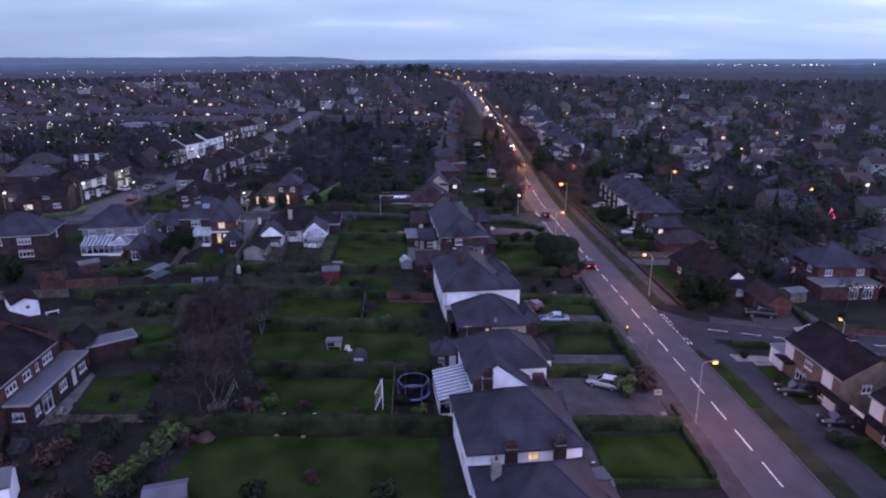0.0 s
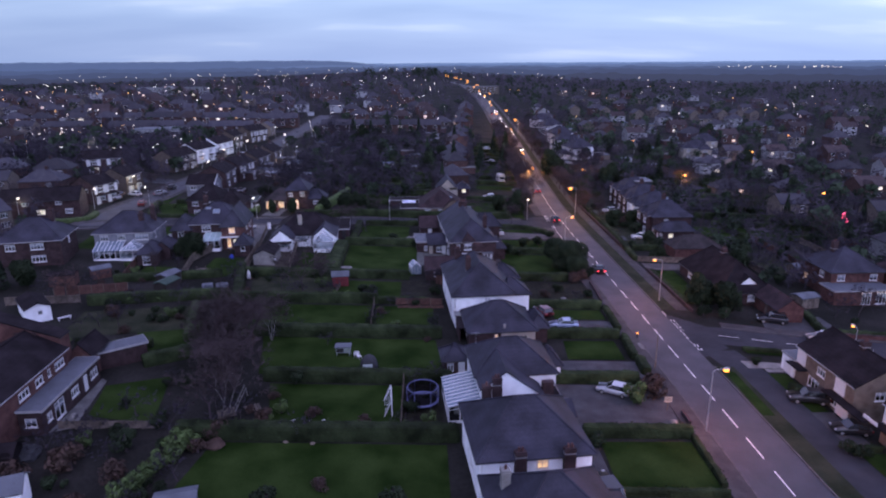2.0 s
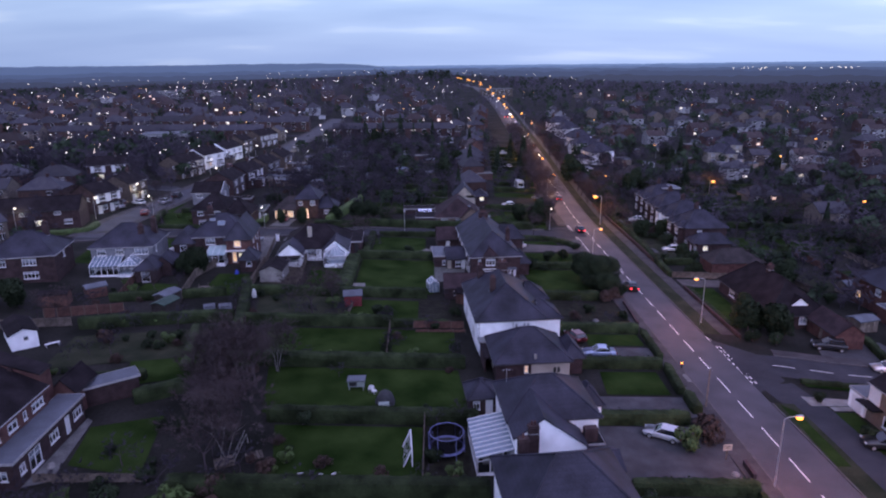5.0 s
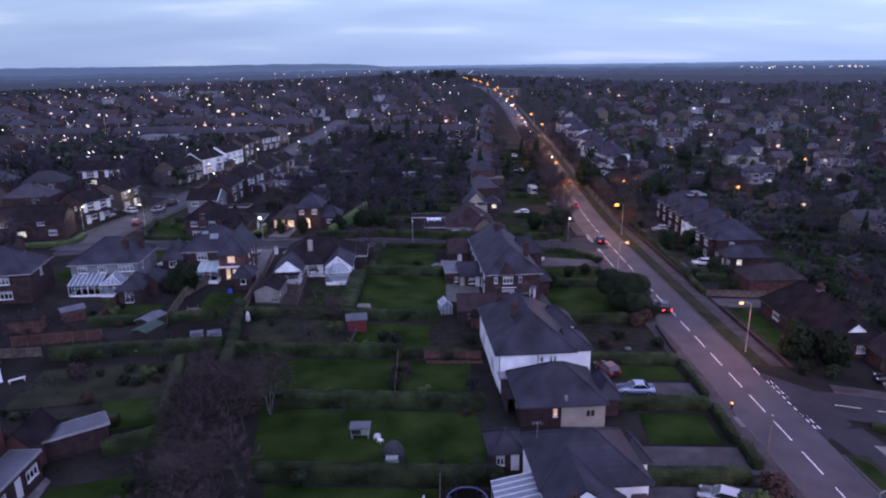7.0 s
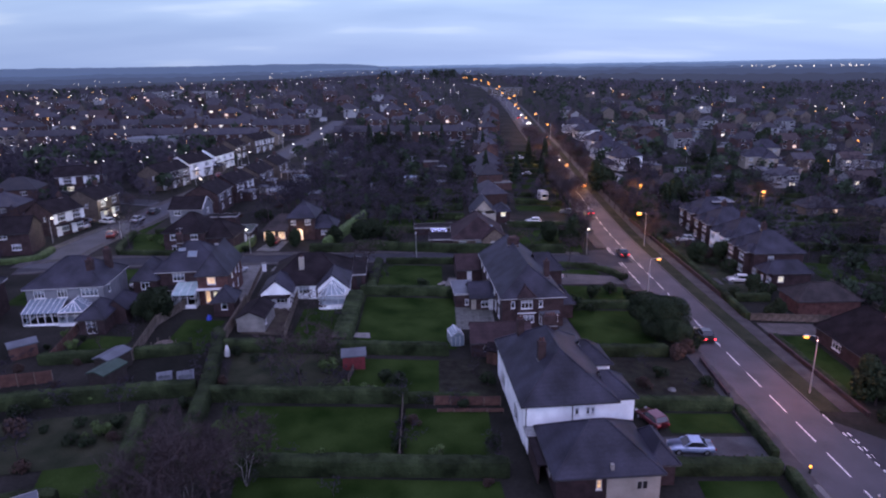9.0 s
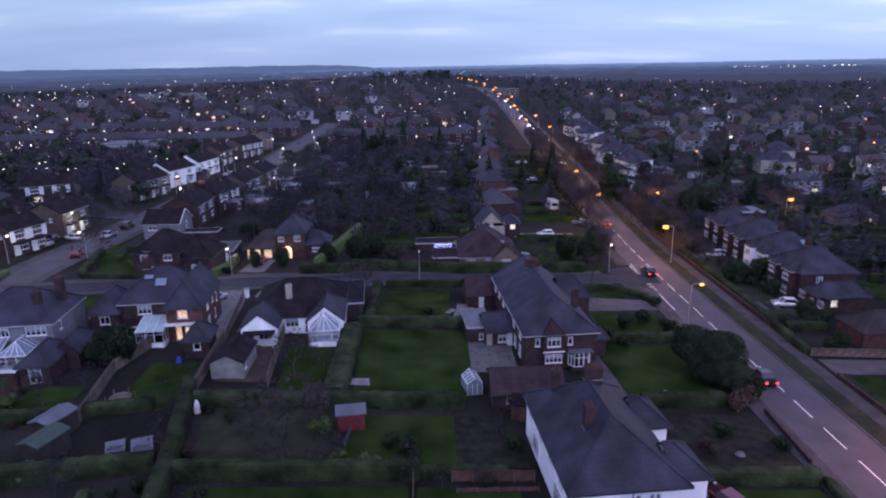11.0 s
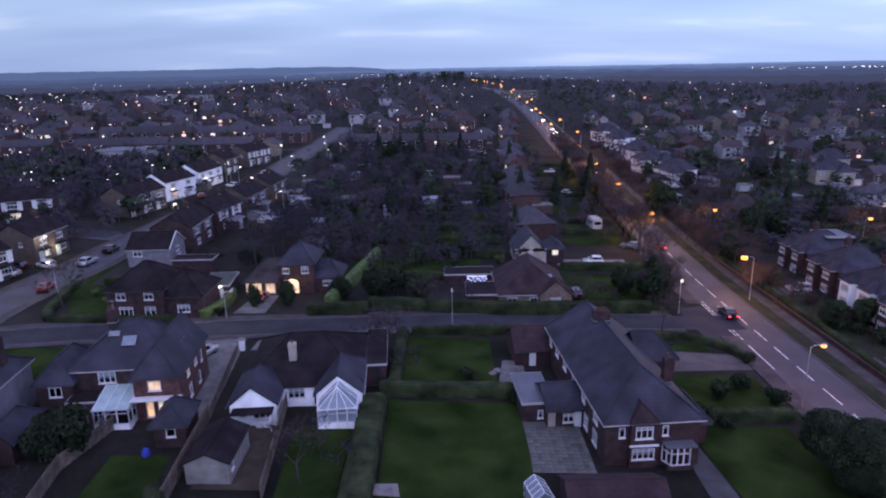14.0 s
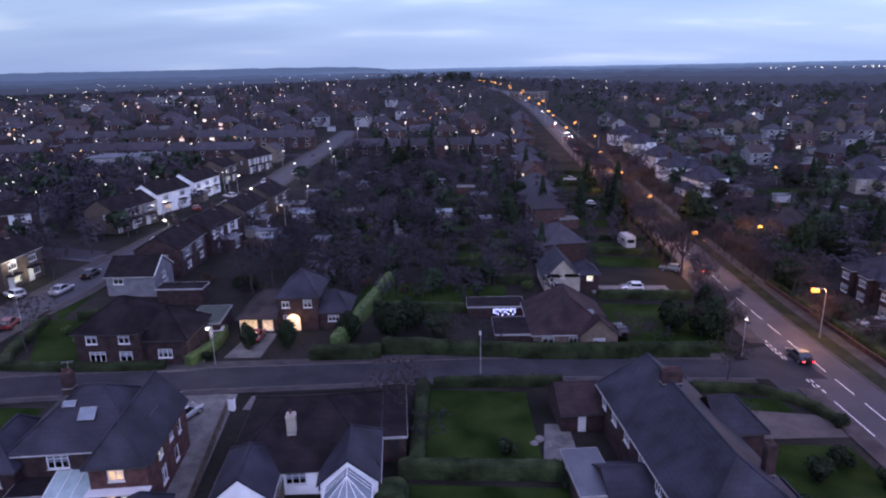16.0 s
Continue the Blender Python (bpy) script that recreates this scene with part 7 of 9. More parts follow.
def car_kit(style):
    """Shared meshes for a car, front towards +y."""
    if style in CARS:
        return CARS[style]
    L, W, H, hood = {"hatch": (4.0, 1.74, 1.48, .95), "saloon": (4.5, 1.78, 1.45, .95), "suv": (4.6, 1.86, 1.72, 1.08), "van": (5.2, 1.95, 2.1, 1.15)}[style]
    w, b = W / 2, L / 2

    def ring(y, top, wid, low=.28):
        return (y, [(0, low), (wid * .9, low), (wid, low + .2), (wid, top - .18), (wid * .93, top - .03), (0, top)])
    body = loft([ring(-b, hood * .72, w * .84, .4), ring(-b + .12, hood * .98, w * .95, .32), ring(-b * .5, hood, w), ring(0, hood, w), ring(b * .45, hood * .98, w), ring(b * .8, hood * .88, w * .97), ring(b - .1, hood * .74, w * .9, .32), ring(b, hood * .6, w * .8, .4)])
    back = -b + (.25 if style in ("hatch", "suv", "van") else .75)
    front = b * (.42 if style != "van" else .72)

    def cab(y, z0, z1, wid):
        return (y, [(0, z0), (wid, z0), (wid * .84, z1), (0, z1)])
    e1, e2 = back + (.35 if style != "saloon" else .6), front - .75
    glass_ = loft([cab(back, hood - .04, hood + .02, w * .9), cab(e1, hood - .06, H - .05, w * .93), cab(e2, hood - .06, H - .05, w * .93), cab(front, hood - .06, hood, w * .9)])
    roof_ = loft([(e1 - .02, [(0, H - .08), (w * .78, H - .08), (w * .74, H - .01), (0, H)]), (e2 + .05, [(0, H - .08), (w * .78, H - .08), (w * .74, H - .01), (0, H)])])
    pil = []
    for sx in (-1, 1):
        for y0, y1 in ((back + .03, e1), (front - .03, e2)):
            pil.append(Soup().tube((sx * w * .9, y0, hood), (sx * w * .79, y1, H - .06), .045, .04, 4))
    wheel = Soup().tube((-.1, 0, 0), (.1, 0, 0), .32, .32, 14, True).made("tyre", TYRE)
    rim = Soup().tube((-.115, 0, 0), (.115, 0, 0), .2, .2, 10, True).made("rim", STEEL)
    CARS[style] = (L, W, hood, body, glass_, roof_, pil, wheel, rim)
    return CARS[style]


def car(x, y, rot, style, paint, label, lit=""):
    L, W, hood, body, gl, rf, pil, wheel, rim = car_kit(style)
    ob = thing("car", x, y, rot, label, "car", "cars", gz(x, y) + .08)
    key = (style, paint.name)
    if key not in CARS:
        CARS[key] = (mesh("body", *body, paint, True), mesh("cabin_glass", *gl, CARGLASS), mesh("roof_panel", *rf, paint), *[q.made("pillar", paint) for q in pil])
    for nm, me in zip(("body", "cabin_glass", "roof_panel", "pillar", "pillar", "pillar", "pillar"), CARS[key]):
        part(nm, me, ob)
    for sx in (-1, 1):
        for sy in (-1, 1):
            t = part("wheel", wheel, ob, pose(sx * (W / 2 - .1), sy * L * .31, .32))
            part("rim", rim, t)
        for nm, yy, m_ in (("headlight", L / 2 - .06, HEAD if "h" in lit else LAMPOFF), ("tail_light", -L / 2 + .02, TAIL if "t" in lit else TAILOFF)):
            k2 = ("light", nm, m_.name)
            if k2 not in CARS:
                CARS[k2] = Soup().box(-.16, .16, -.06, .06, -.07, .07).made(nm, m_)
            part(nm, CARS[k2], ob, pose(sx * W * .36, yy, hood * .72))
    k3 = ("mirror", paint.name)
    if k3 not in CARS:
        CARS[k3] = Soup().box(-.1, .1, -.06, .06, -.06, .06).made("wing_mirror", paint)
    for sx in (-1, 1):
        part("wing_mirror", CARS[k3], ob, pose(sx * (W / 2 + .06), L * .14, hood + .02))
    return ob


SILVER, BLUE, RED, BLACK, WHITEP, GREY = [car_paint(n, c) for n, c in (("silver", (.42, .44, .47)), ("blue", (.10, .15, .3)), ("red", (.22, .03, .03)), ("black", (.02, .02, .024)), ("white", (.7, .7, .7)), ("grey", (.12, .125, .13)))]
PALEBLUE = car_paint("pale_blue", (.3, .36, .5))
MAROON = car_paint("maroon", (.11, .016, .026))
for x, y, r, st, pt, lab in (
    (23.3, 70.9, 60, "hatch", SILVER, "silver hatchback parked on a front drive"), (21.6, 91.6, 85, "saloon", PALEBLUE, "pale blue saloon parked on a front drive"), (19.4, 97.0, 20, "hatch", MAROON, "dark red hatchback parked beside a lawn"),
    (17.0, 51.6, 10, "suv", BLACK, "black estate car parked beside a house"), (47.2, 69.6, 75, "suv", BLACK, "black car parked in front of semi-detached houses"), (48.0, 62.6, 80, "hatch", BLACK, "black hatchback beneath a porch"),
    (60.6, 88.2, 80, "saloon", WHITEP, "white car waiting on the side road"), (56.6, 95.4, 70, "suv", BLACK, "black car parked beneath trees"), (52.0, 147.2, 80, "hatch", WHITEP, "white hatchback on a front drive"), (53.0, 176.4, 80, "hatch", SILVER, "silver car on a front drive"),
    (-40.2, 145.6, -20, "hatch", SILVER, "silver hatchback on a long drive"), (17.2, 147.6, 40, "saloon", WHITEP, "white saloon on a gravel forecourt"), (20.2, 191.0, 85, "hatch", WHITEP, "white hatchback on a pale drive"), (12.4, 171.0, 10, "suv", BLACK, "dark car beside a bungalow"),
    (-53.6, 137, 75, "hatch", WHITEP, "white car in a front garden"), (-43.6, 167.0, 10, "hatch", WHITEP, "white car under a carport"), (-38.4, 166.4, 0, "hatch", RED, "dark red car on a lit drive"),
    (-73.9, 169, 12, "hatch", RED, "bright red hatchback at the kerb"), (-80.8, 181, 60, "hatch", WHITEP, "white hatchback on a short drive"), (-74.6, 192, 0, "saloon", BLACK, "dark saloon at the kerb"), (-74.8, 183.4, -5, "saloon", SILVER, "silver saloon at the kerb"),
    (-72.4, 215, -12, "hatch", WHITEP, "white hatchback at the kerb"), (-84.5, 176, 80, "saloon", SILVER, "silver saloon on a drive"), (-85.5, 180, 80, "hatch", BLACK, "black hatchback on a drive"), (-76, 246, 30, "hatch", RED, "red car on a front drive"), (-66.4, 243, -12, "hatch", WHITEP, "white car at the kerb"),
    (-64.6, 256, -6, "saloon", GREY, "grey saloon at the kerb"), (-69.8, 252, -10, "hatch", SILVER, "silver hatchback at the kerb"), (-63.6, 272, -4, "hatch", BLACK, "black hatchback at the kerb"), (-68.4, 284, -2, "saloon", WHITEP, "white saloon at the kerb"), (-62.8, 300, 0, "hatch", SILVER, "silver hatchback at the kerb"),
    (-72.4, 262, 60, "hatch", WHITEP, "white hatchback on a drive"), (31, 203, 60, "hatch", GREY, "grey hatchback on a drive"), (28, 262, 80, "hatch", WHITEP, "white hatchback on a drive"), (30, 300, 80, "saloon", SILVER, "silver saloon on a drive"),
):
    car(x, y, r, st, pt, lab)
car(34.9, 120.8, -1, "saloon", BLACK, "dark saloon on the road with red tail lights", "t")
car(35.0, 163.8, -1, "saloon", BLACK, "dark saloon on the road with red tail lights", "t")
car(37.4, 203.0, -8, "hatch", RED, "dark red hatchback on the road, tail lights lit", "t")
for i, (y, lane) in enumerate(((300, 1), (352, 1), (363, 1), (370, 0), (378, 1), (387, 1), (396, 1), (404, 0), (412, 1), (427, 1), (455, 0), (470, 1), (532, 1), (575, 1), (620, 1))):
    k_ = min(range(len(MAIN)), key=lambda j: abs(MAIN[j].y - y))
    d_ = MAIN[k_ + 1] - MAIN[k_ - 1]
    hd_ = math.degrees(math.atan2(-d_.x, d_.y))
    car(MAIN[k_].x + (1.8 if lane else -1.8), y, hd_ + (180 if lane else 0), ("hatch", "saloon", "suv")[i % 3], (BLACK, SILVER, GREY, BLUE, WHITEP)[i % 5], "car in evening traffic with headlamps on" if lane else "car in evening traffic with tail lights on", "h" if lane else "t")
# white motorhome
mh = thing("motorhome", 27.2, 220.5, 5, "white motorhome parked on a drive", "motorhome")
part("body", Soup().box(-1.1, 1.1, -2.8, 1.6, .5, 2.9, .08).made("body", WHITEP), mh)
part("cab", Soup().box(-1.0, 1.0, 1.6, 2.9, .5, 2.0, .12).made("cab", WHITEP), mh)
part("window", Soup().box(-1.06, -1.0, -1.6, -.2, 1.5, 2.1).made("window", CARGLASS), mh)
part("rear_window", Soup().box(-.8, .8, -2.86, -2.76, 1.5, 2.3).made("rear_window", CARGLASS), mh)
for sx in (-1, 1):
    for yy in (-1.7, 2.0):
        part("wheel", car_kit("van")[7], mh, pose(sx * .95, yy, .34))


# ---------- fences, sheds, garden things ----------
BOARD = Soup().box(-.075, .075, -.012, .012, 0, 1.0).made("board", WOOD)
POST = Soup().box(-.05, .05, -.05, .05, -.4, 1.0, .01).made("post", WOOD)
CPOST = Soup().box(-.05, .05, -.05, .05, -.4, 1.0).made("post", CONC)


def fence(x0, y0, x1, y1, h=1.7, board=BOARD, post=POST, label="weathered timber fence between gardens", gap=.9):
    """Panels of upright boards between posts."""
    L = math.hypot(x1 - x0, y1 - y0)
    rot = math.degrees(math.atan2(y1 - y0, x1 - x0))
    ob = thing("fence", x0, y0, rot, label, "fence")
    n = max(1, round(L / 1.83))
    for i in range(n + 1):
        u = L * i / n
        z = gz(x0 + (x1 - x0) * i / n, y0 + (y1 - y0) * i / n) - ob.location.z
        part("post", post, ob, pose(u, 0, z) @ Matrix.Diagonal((1, 1, h + .1, 1)))
        if i < n:
            pn = Soup()
            w = L / n
            prof = []
            for b in range(9):
                top = h - .04 + .04 * hsh(i, b, x0)
                prof += [(w * b / 9 + .005, .035 * (b % 2), top), (w * (b + 1) / 9 - .005, .035 * (b % 2), top)]
            m_ = len(prof)
            pn.v = [(a, q - .02, .06) for a, q, _ in prof] + [(a, q - .02, t) for a, q, t in prof] + [(a, q + .02, .06) for a, q, _ in prof] + [(a, q + .02, t) for a, q, t in prof]
            for b in range(m_ - 1):
                pn.f += [(b, b + 1, m_ + b + 1, m_ + b), (2 * m_ + b + 1, 2 * m_ + b, 3 * m_ + b, 3 * m_ + b + 1), (m_ + b, m_ + b + 1, 3 * m_ + b + 1, 3 * m_ + b)]
            part("panel", pn.made("panel", WOOD if board is BOARD else WOODR), ob, pose(u, 0, z))
    return ob


REDB = Soup().box(-.075, .075, -.012, .012, 0, 1.0).made("board", WOODR)
fence(-33.3, 116.0, -34.2, 130.0, 1.9, label="pale close-boarded fence beside a garage")
fence(-34.2, 130.0, -36.3, 147.0, 1.2)
fence(-25.4, 117.2, -26.8, 133.2, 1.7)
fence(-42.8, 109.0, -44.6, 121.0, 1.7)
fence(-44.6, 121.0, -43.0, 128.5, 1.6)
fence(-54.6, 119.8, -52.6, 108.6, 1.5, REDB, label="brown timber fence panels between gardens")
fence(-60, 100.5, -49.5, 103.5, 1.6, REDB, label="red-brown timber fence panels")
fence(-7.9, 88.4, -8.1, 99.6, 1.4)
fence(-2.7, 61.4, -2.6, 72.6, 1.5)
fence(-4.6, 99.9, 3.0, 100.0, 1.2, REDB, label="red-brown timber fence beside a white house")
fence(-4.2, 98.3, 3.2, 98.6, 0.5, REDB, label="low red-brown timber retaining edge")
fence(-38.6, 61.3, -28.4, 61.6, 1.0, label="low weathered palisade fence")
fence(45.2, 128.0, 57.5, 127.6, 1.3, label="pale close-boarded fence behind the footway")
fence(-15, 105, -14.4, 111.8, .9)
fence(-65, 96, -54.5, 97.8, 1.4)

for i in range(5):
    fence(68 + 11 * i, 118, 68.5 + 11 * i, 146, 1.5, REDB if i % 2 else BOARD, label="timber fence between eastern back gardens")


def wall_run(x0, y0, x1, y1, h, t, material, label):
    L = math.hypot(x1 - x0, y1 - y0)
    ob = thing("garden_wall", x0, y0, math.degrees(math.atan2(y1 - y0, x1 - x0)), label, "wall")
    n = max(1, int(L / 3))
    for i in range(n):
        u0, u1 = L * i / n, L * (i + 1) / n
        zz = gz(x0 + (x1 - x0) * (i + .5) / n, y0 + (y1 - y0) * (i + .5) / n) - ob.location.z
        part("wall_section", Soup().box(u0, u1, -t / 2, t / 2, -.6 + zz, h + zz).made("wall_section", material), ob)
        part("coping", Soup().box(u0, u1, -t / 2 - .04, t / 2 + .04, h + zz, h + zz + .07).made("coping", BRICKD), ob)


wall_run(45.0, 129, 46.0, 196, .7, .25, BRICKD, "low brick front wall along the footway")
wall_run(45.0, 99, 45.2, 122, .5, .25, BRICKD, "low brick front wall below a lawn")
wall_run(29.9, 63.5, 30.0, 66, .7, .25, BRICKD, "low brick gate wall")
wall_run(30.6, 103, 31.2, 113, .6, .25, BRICKD, "low brick front wall")
wall_run(62.5, 89.6, 84, 86.6, .8, .25, BRICK, "low brick garden wall")


CREO = mat("creosoted_timber", (.028, .023, .021), .9, .3, 1.5, 20, .3)
FWHITE = mat("garden_room_paint", (.42, .43, .45), .6, .15, 1, 12, .1)


def shed(x, y, rot, w, d, h, rise, wallm, roofm, label, category="shed", win=False):
    ob = thing(category.replace(" ", "_"), x, y, rot, label, category)
    block(ob, 0, 0, w, d, h, rise, "x", (0, 0), wallm, roofm, [("S", w * .15, .1, .75, 1.7, 0, 0, wallm)] + ([("S", -w * .25, .9, .6, .5, 1, 0)] if win else []), .12, plain=True)
    return ob


shed(-14.8, 109.3, 8, 2.8, 2.0, 1.9, .6, mat("red_shed_paint", (.12, .022, .026), .8, .3, 1.5, 20, .2), FELT, "red timber shed with curved grey felt roof")
shed(-43.0, 103.6, 72, 3.4, 2.4, 2.0, .35, CREO, mat("green_felt", (.035, .058, .046), .8, .2, 1, 12, .2), "timber shed with green felt roof")
shed(-44.2, 107.4, 72, 3.4, 2.4, 2.0, .35, CREO, FELT, "timber shed with grey felt roof")
shed(-33.9, 103.6, 20, 1.5, 2.2, 1.3, .5, FELT, FELT, "small timber garden store")
shed(-36.2, 103.2, 20, 1.3, 1.8, 1.3, .5, FELT, FELT, "small grey garden store")
shed(-21.5, 47.8, 15, 3.2, 2.4, 1.9, .4, WOOD, FELT, "timber shed with pale sheet roof")
shed(-36.5, 48.5, 20, 3.6, 3.0, 2.3, .9, WHITE, FELT, "white painted summer house", "summer house", True)
shed(3.6, 111.8, -20, 2.0, 2.6, 1.9, .6, WOODR, ROOFBLK, "brown timber shed with dark roof")
shed(76, 121, 10, 4, 3, 2.0, .6, WOOD, FELT, "timber shed with pale roof")
shed(66.6, 103.4, 15, 3.6, 2.6, 1.9, .4, WOOD, FELT, "low timber garage with a felt roof", "garage")
shed(-61.5, 106.5, 10, 4.0, 2.4, 1.9, .4, WOODR, ROOFBLK, "timber shed with felt roof")
shed(-57.4, 110.8, 40, 3.0, 2.2, 1.7, .4, WOODR, FELT, "low grey garden store")
shed(-41.0, 55.0, 10, 3.6, 2.6, 1.4, .8, ROOFBLK, ROOFBLK, "low dark garden store")
shed(12.0, 222, 0, 6, 3, 2.2, .3, WHITE, CREAM, "flat-roofed pale garage behind a house", "garage")

shed(-50.4, 219.6, -8, 5.2, 2.6, 2.1, .25, FWHITE, FELT, "pale flat garden room behind estate houses", "garden room", True)
shed(-47.4, 213.6, -8, 4.6, 2.2, 2.1, .2, WOOD, ROOFGLASS, "timber lean-to with a pale sheet roof")
shed(-54.6, 221.6, -8, 2.6, 2.2, 2.0, .3, CONC, FELT, "small concrete store behind a house")
shed(-47.8, 240.5, -4, 4.4, 2.6, 2.1, .25, FWHITE, FELT, "white painted store behind estate houses")
pg = thing("pergola", -49.2, 210.6, -8, "brown timber pergola over a terrace", "pergola")
for sx in (-3.4, -1.7, 0, 1.7, 3.4):
    for sy in (-1.2, 1.2):
        part("post", Soup().box(sx - .07, sx + .07, sy - .07, sy + .07, -.2, 2.2).made("post", WOODR), pg)
    part("rafter", Soup().box(sx - .05, sx + .05, -1.6, 1.6, 2.2, 2.34).made("rafter", WOODR), pg)
for sy in (-1.2, 1.2):
    part("beam", Soup().box(-3.7, 3.7, sy - .05, sy + .05, 2.06, 2.2).made("beam", WOODR), pg)

gh = thing("greenhouse", -1.6, 117.4, 12, "small white-framed greenhouse on a lawn edge", "greenhouse")
fr, gl_ = Soup(), Soup()
for x_ in (-.9, -.3, .3, .9):
    for y_ in (-1.3, 1.3):
        fr.tube((x_, y_, 0), (x_, y_, 1.5), .03, .03, 4)
for y_ in (-1.3, -.65, 0, .65, 1.3):
    for sx in (-1, 1):
        fr.tube((sx * .9, y_, 0), (sx * .9, y_, 1.5), .03, .03, 4)
        fr.tube((sx * .9, y_, 1.5), (0, y_, 2.2), .035, .035, 4)
for sx in (-.9, .9):
    fr.tube((sx, -1.3, 1.5), (sx, 1.3, 1.5), .04, .04, 4)
    gl_.face((sx, -1.3, 0), (sx, 1.3, 0), (sx, 1.3, 1.5), (sx, -1.3, 1.5))
    gl_.face((sx, -1.3, 1.5), (sx, 1.3, 1.5), (0, 1.3, 2.2), (0, -1.3, 2.2))
for y_ in (-1.3, 1.3):
    gl_.face((-.9, y_, 0), (.9, y_, 0), (.9, y_, 1.5), (0, y_, 2.2), (-.9, y_, 1.5))
fr.tube((0, -1.3, 2.2), (0, 1.3, 2.2), .04, .04, 4)
part("frame", fr.made("frame", UPVC), gh)
part("glazing", gl_.made("glazing", ROOFGLASS), gh)

goal = thing("football_goal", -3.9, 66.6, 94, "white tubular football goal with net", "football goal")
g = Soup()
for a, b in (((-1.8, 0, 0), (-1.8, 0, 2)), ((1.8, 0, 0), (1.8, 0, 2)), ((-1.8, 0, 2), (1.8, 0, 2)), ((-1.8, 0, 2), (-1.8, .9, 0)), ((1.8, 0, 2), (1.8, .9, 0)), ((-1.8, .9, 0), (1.8, .9, 0)), ((-1.8, 0, 0), (-1.8, .9, 0)), ((1.8, 0, 0), (1.8, .9, 0))):
    g.tube(a, b, .06, .06, 6)
part("frame", g.made("frame", UPVC), goal)
g = Soup()
for i in range(10):
    x_ = -1.8 + .4 * i
    g.tube((x_, 0, 2), (x_, .9, 0), .006, .006, 3)
for i in range(1, 5):
    k_ = i / 5
    g.tube((-1.8, .9 * k_, 2 - 2 * k_), (1.8, .9 * k_, 2 - 2 * k_), .006, .006, 3)
part("net", g.made("net", UPVC), goal)

tr = thing("trampoline", -.3, 67.4, 0, "round trampoline with blue padding and net", "trampoline")
NET = glass_mat("safety_net", (.28, .28, .32))
PAD = mat("trampoline_pad", (.10, .11, .22), .6, .2, 1, 15, .1)
BED = mat("trampoline_bed", (.02, .02, .022), .7, .2, 1, 15, .1)
ringp = [(1.75 * math.cos(i * math.pi / 9), 1.75 * math.sin(i * math.pi / 9)) for i in range(18)]
pd, nt_, po, bd = Soup(), Soup(), Soup(), Soup()
bd.face(*[(x_, y_, .78) for x_, y_ in ringp])
for (ax, ay), (bx, by) in zip(ringp, ringp[1:] + ringp[:1]):
    pd.tube((ax, ay, .8), (bx, by, .8), .16, .16, 6)
    pd.tube((ax, ay, 2.45), (bx, by, 2.45), .05, .05, 5)
    nt_.face((ax, ay, .8), (bx, by, .8), (bx, by, 2.4), (ax, ay, 2.4))
part("bed", bd.made("bed", BED), tr)
part("padding", pd.made("padding", PAD), tr)
part("net", nt_.made("net", NET), tr)
for i in range(6):
    x_, y_ = ringp[i * 3]
    part("pole", Soup().tube((x_ * 1.05, y_ * 1.05, -.1), (x_ * 1.05, y_ * 1.05, 2.5), .04, .04, 6).made("pole", PAD), tr)

hu = thing("rabbit_hutch", -11.0, 80.6, 0, "grey-green timber hutch with pale roof on legs", "hutch")
HUT = mat("grey_green_timber", (.20, .24, .22), .85, .2, 2, 20, .2)
part("cabin", Soup().box(-.95, .95, -.6, .6, .55, 1.35).made("cabin", HUT), hu)
part("roof", Soup().box(-1.1, 1.1, -.75, .75, 1.35, 1.43).made("roof", FELT), hu)
part("mesh_front", Soup().box(-.85, .1, -.63, -.6, .65, 1.2).made("mesh_front", BLACKP), hu)
for sx in (-.85, .85):
    for sy in (-.5, .5):
        part("leg", Soup().box(sx - .05, sx + .05, sy - .05, sy + .05, -.1, .55).made("leg", HUT), hu)
dm = thing("covered_playhouse", -7.3, 77.2, 0, "dark domed garden tent beside a grey crate", "garden tent")
DARKCANVAS = mat("dark_canvas", (.03, .032, .036), .8, .3, 2, 16, .3)
s_ = Soup()
for j in range(5):
    for i in range(12):
        a0, a1 = i * math.pi / 6, (i + 1) * math.pi / 6
        e0, e1_ = j * math.pi / 10, (j + 1) * math.pi / 10
        s_.face(*[(1.2 * math.cos(e_) * math.cos(a_), 1.2 * math.cos(e_) * math.sin(a_), 1.7 * math.sin(e_)) for e_, a_ in ((e0, a0), (e0, a1), (e1_, a1), (e1_, a0))])
part("canvas", s_.made("canvas", DARKCANVAS), dm)
part("crate", Soup().box(-.7, .6, -2.0, -1.15, -.1, .9, .05).made("crate", HUT), dm)
sg = thing("notice_board", 28.6, 67.0, 0, "pale notice board on a timber post", "sign")
part("post", Soup().box(-.06, .06, -.06, .06, -.3, 1.6).made("post", WOOD), sg)
part("board", Soup().box(-.45, .45, -.09, -.05, 1.2, 1.9).made("board", CREAM), sg)
part("lettering_bar", Soup().box(-.32, .32, -.1, -.091, 1.6, 1.68).box(-.3, .3, -.1, -.091, 1.42, 1.48).made("lettering_bar", BLACKP), sg)
sw = thing("climbing_frame", -21.4, 64.6, 25, "pale timber play ladder leaning over planks", "climbing frame")
part("ladder", Soup().tube((0, 0, 0), (1.6, 0, 3.0), .06, .06, 5).tube((0, .8, 0), (1.6, .8, 3.0), .06, .06, 5).tube((1.6, 0, 3.0), (1.7, 0, 2.0), .05, .05, 5).made("ladder", KERB), sw)
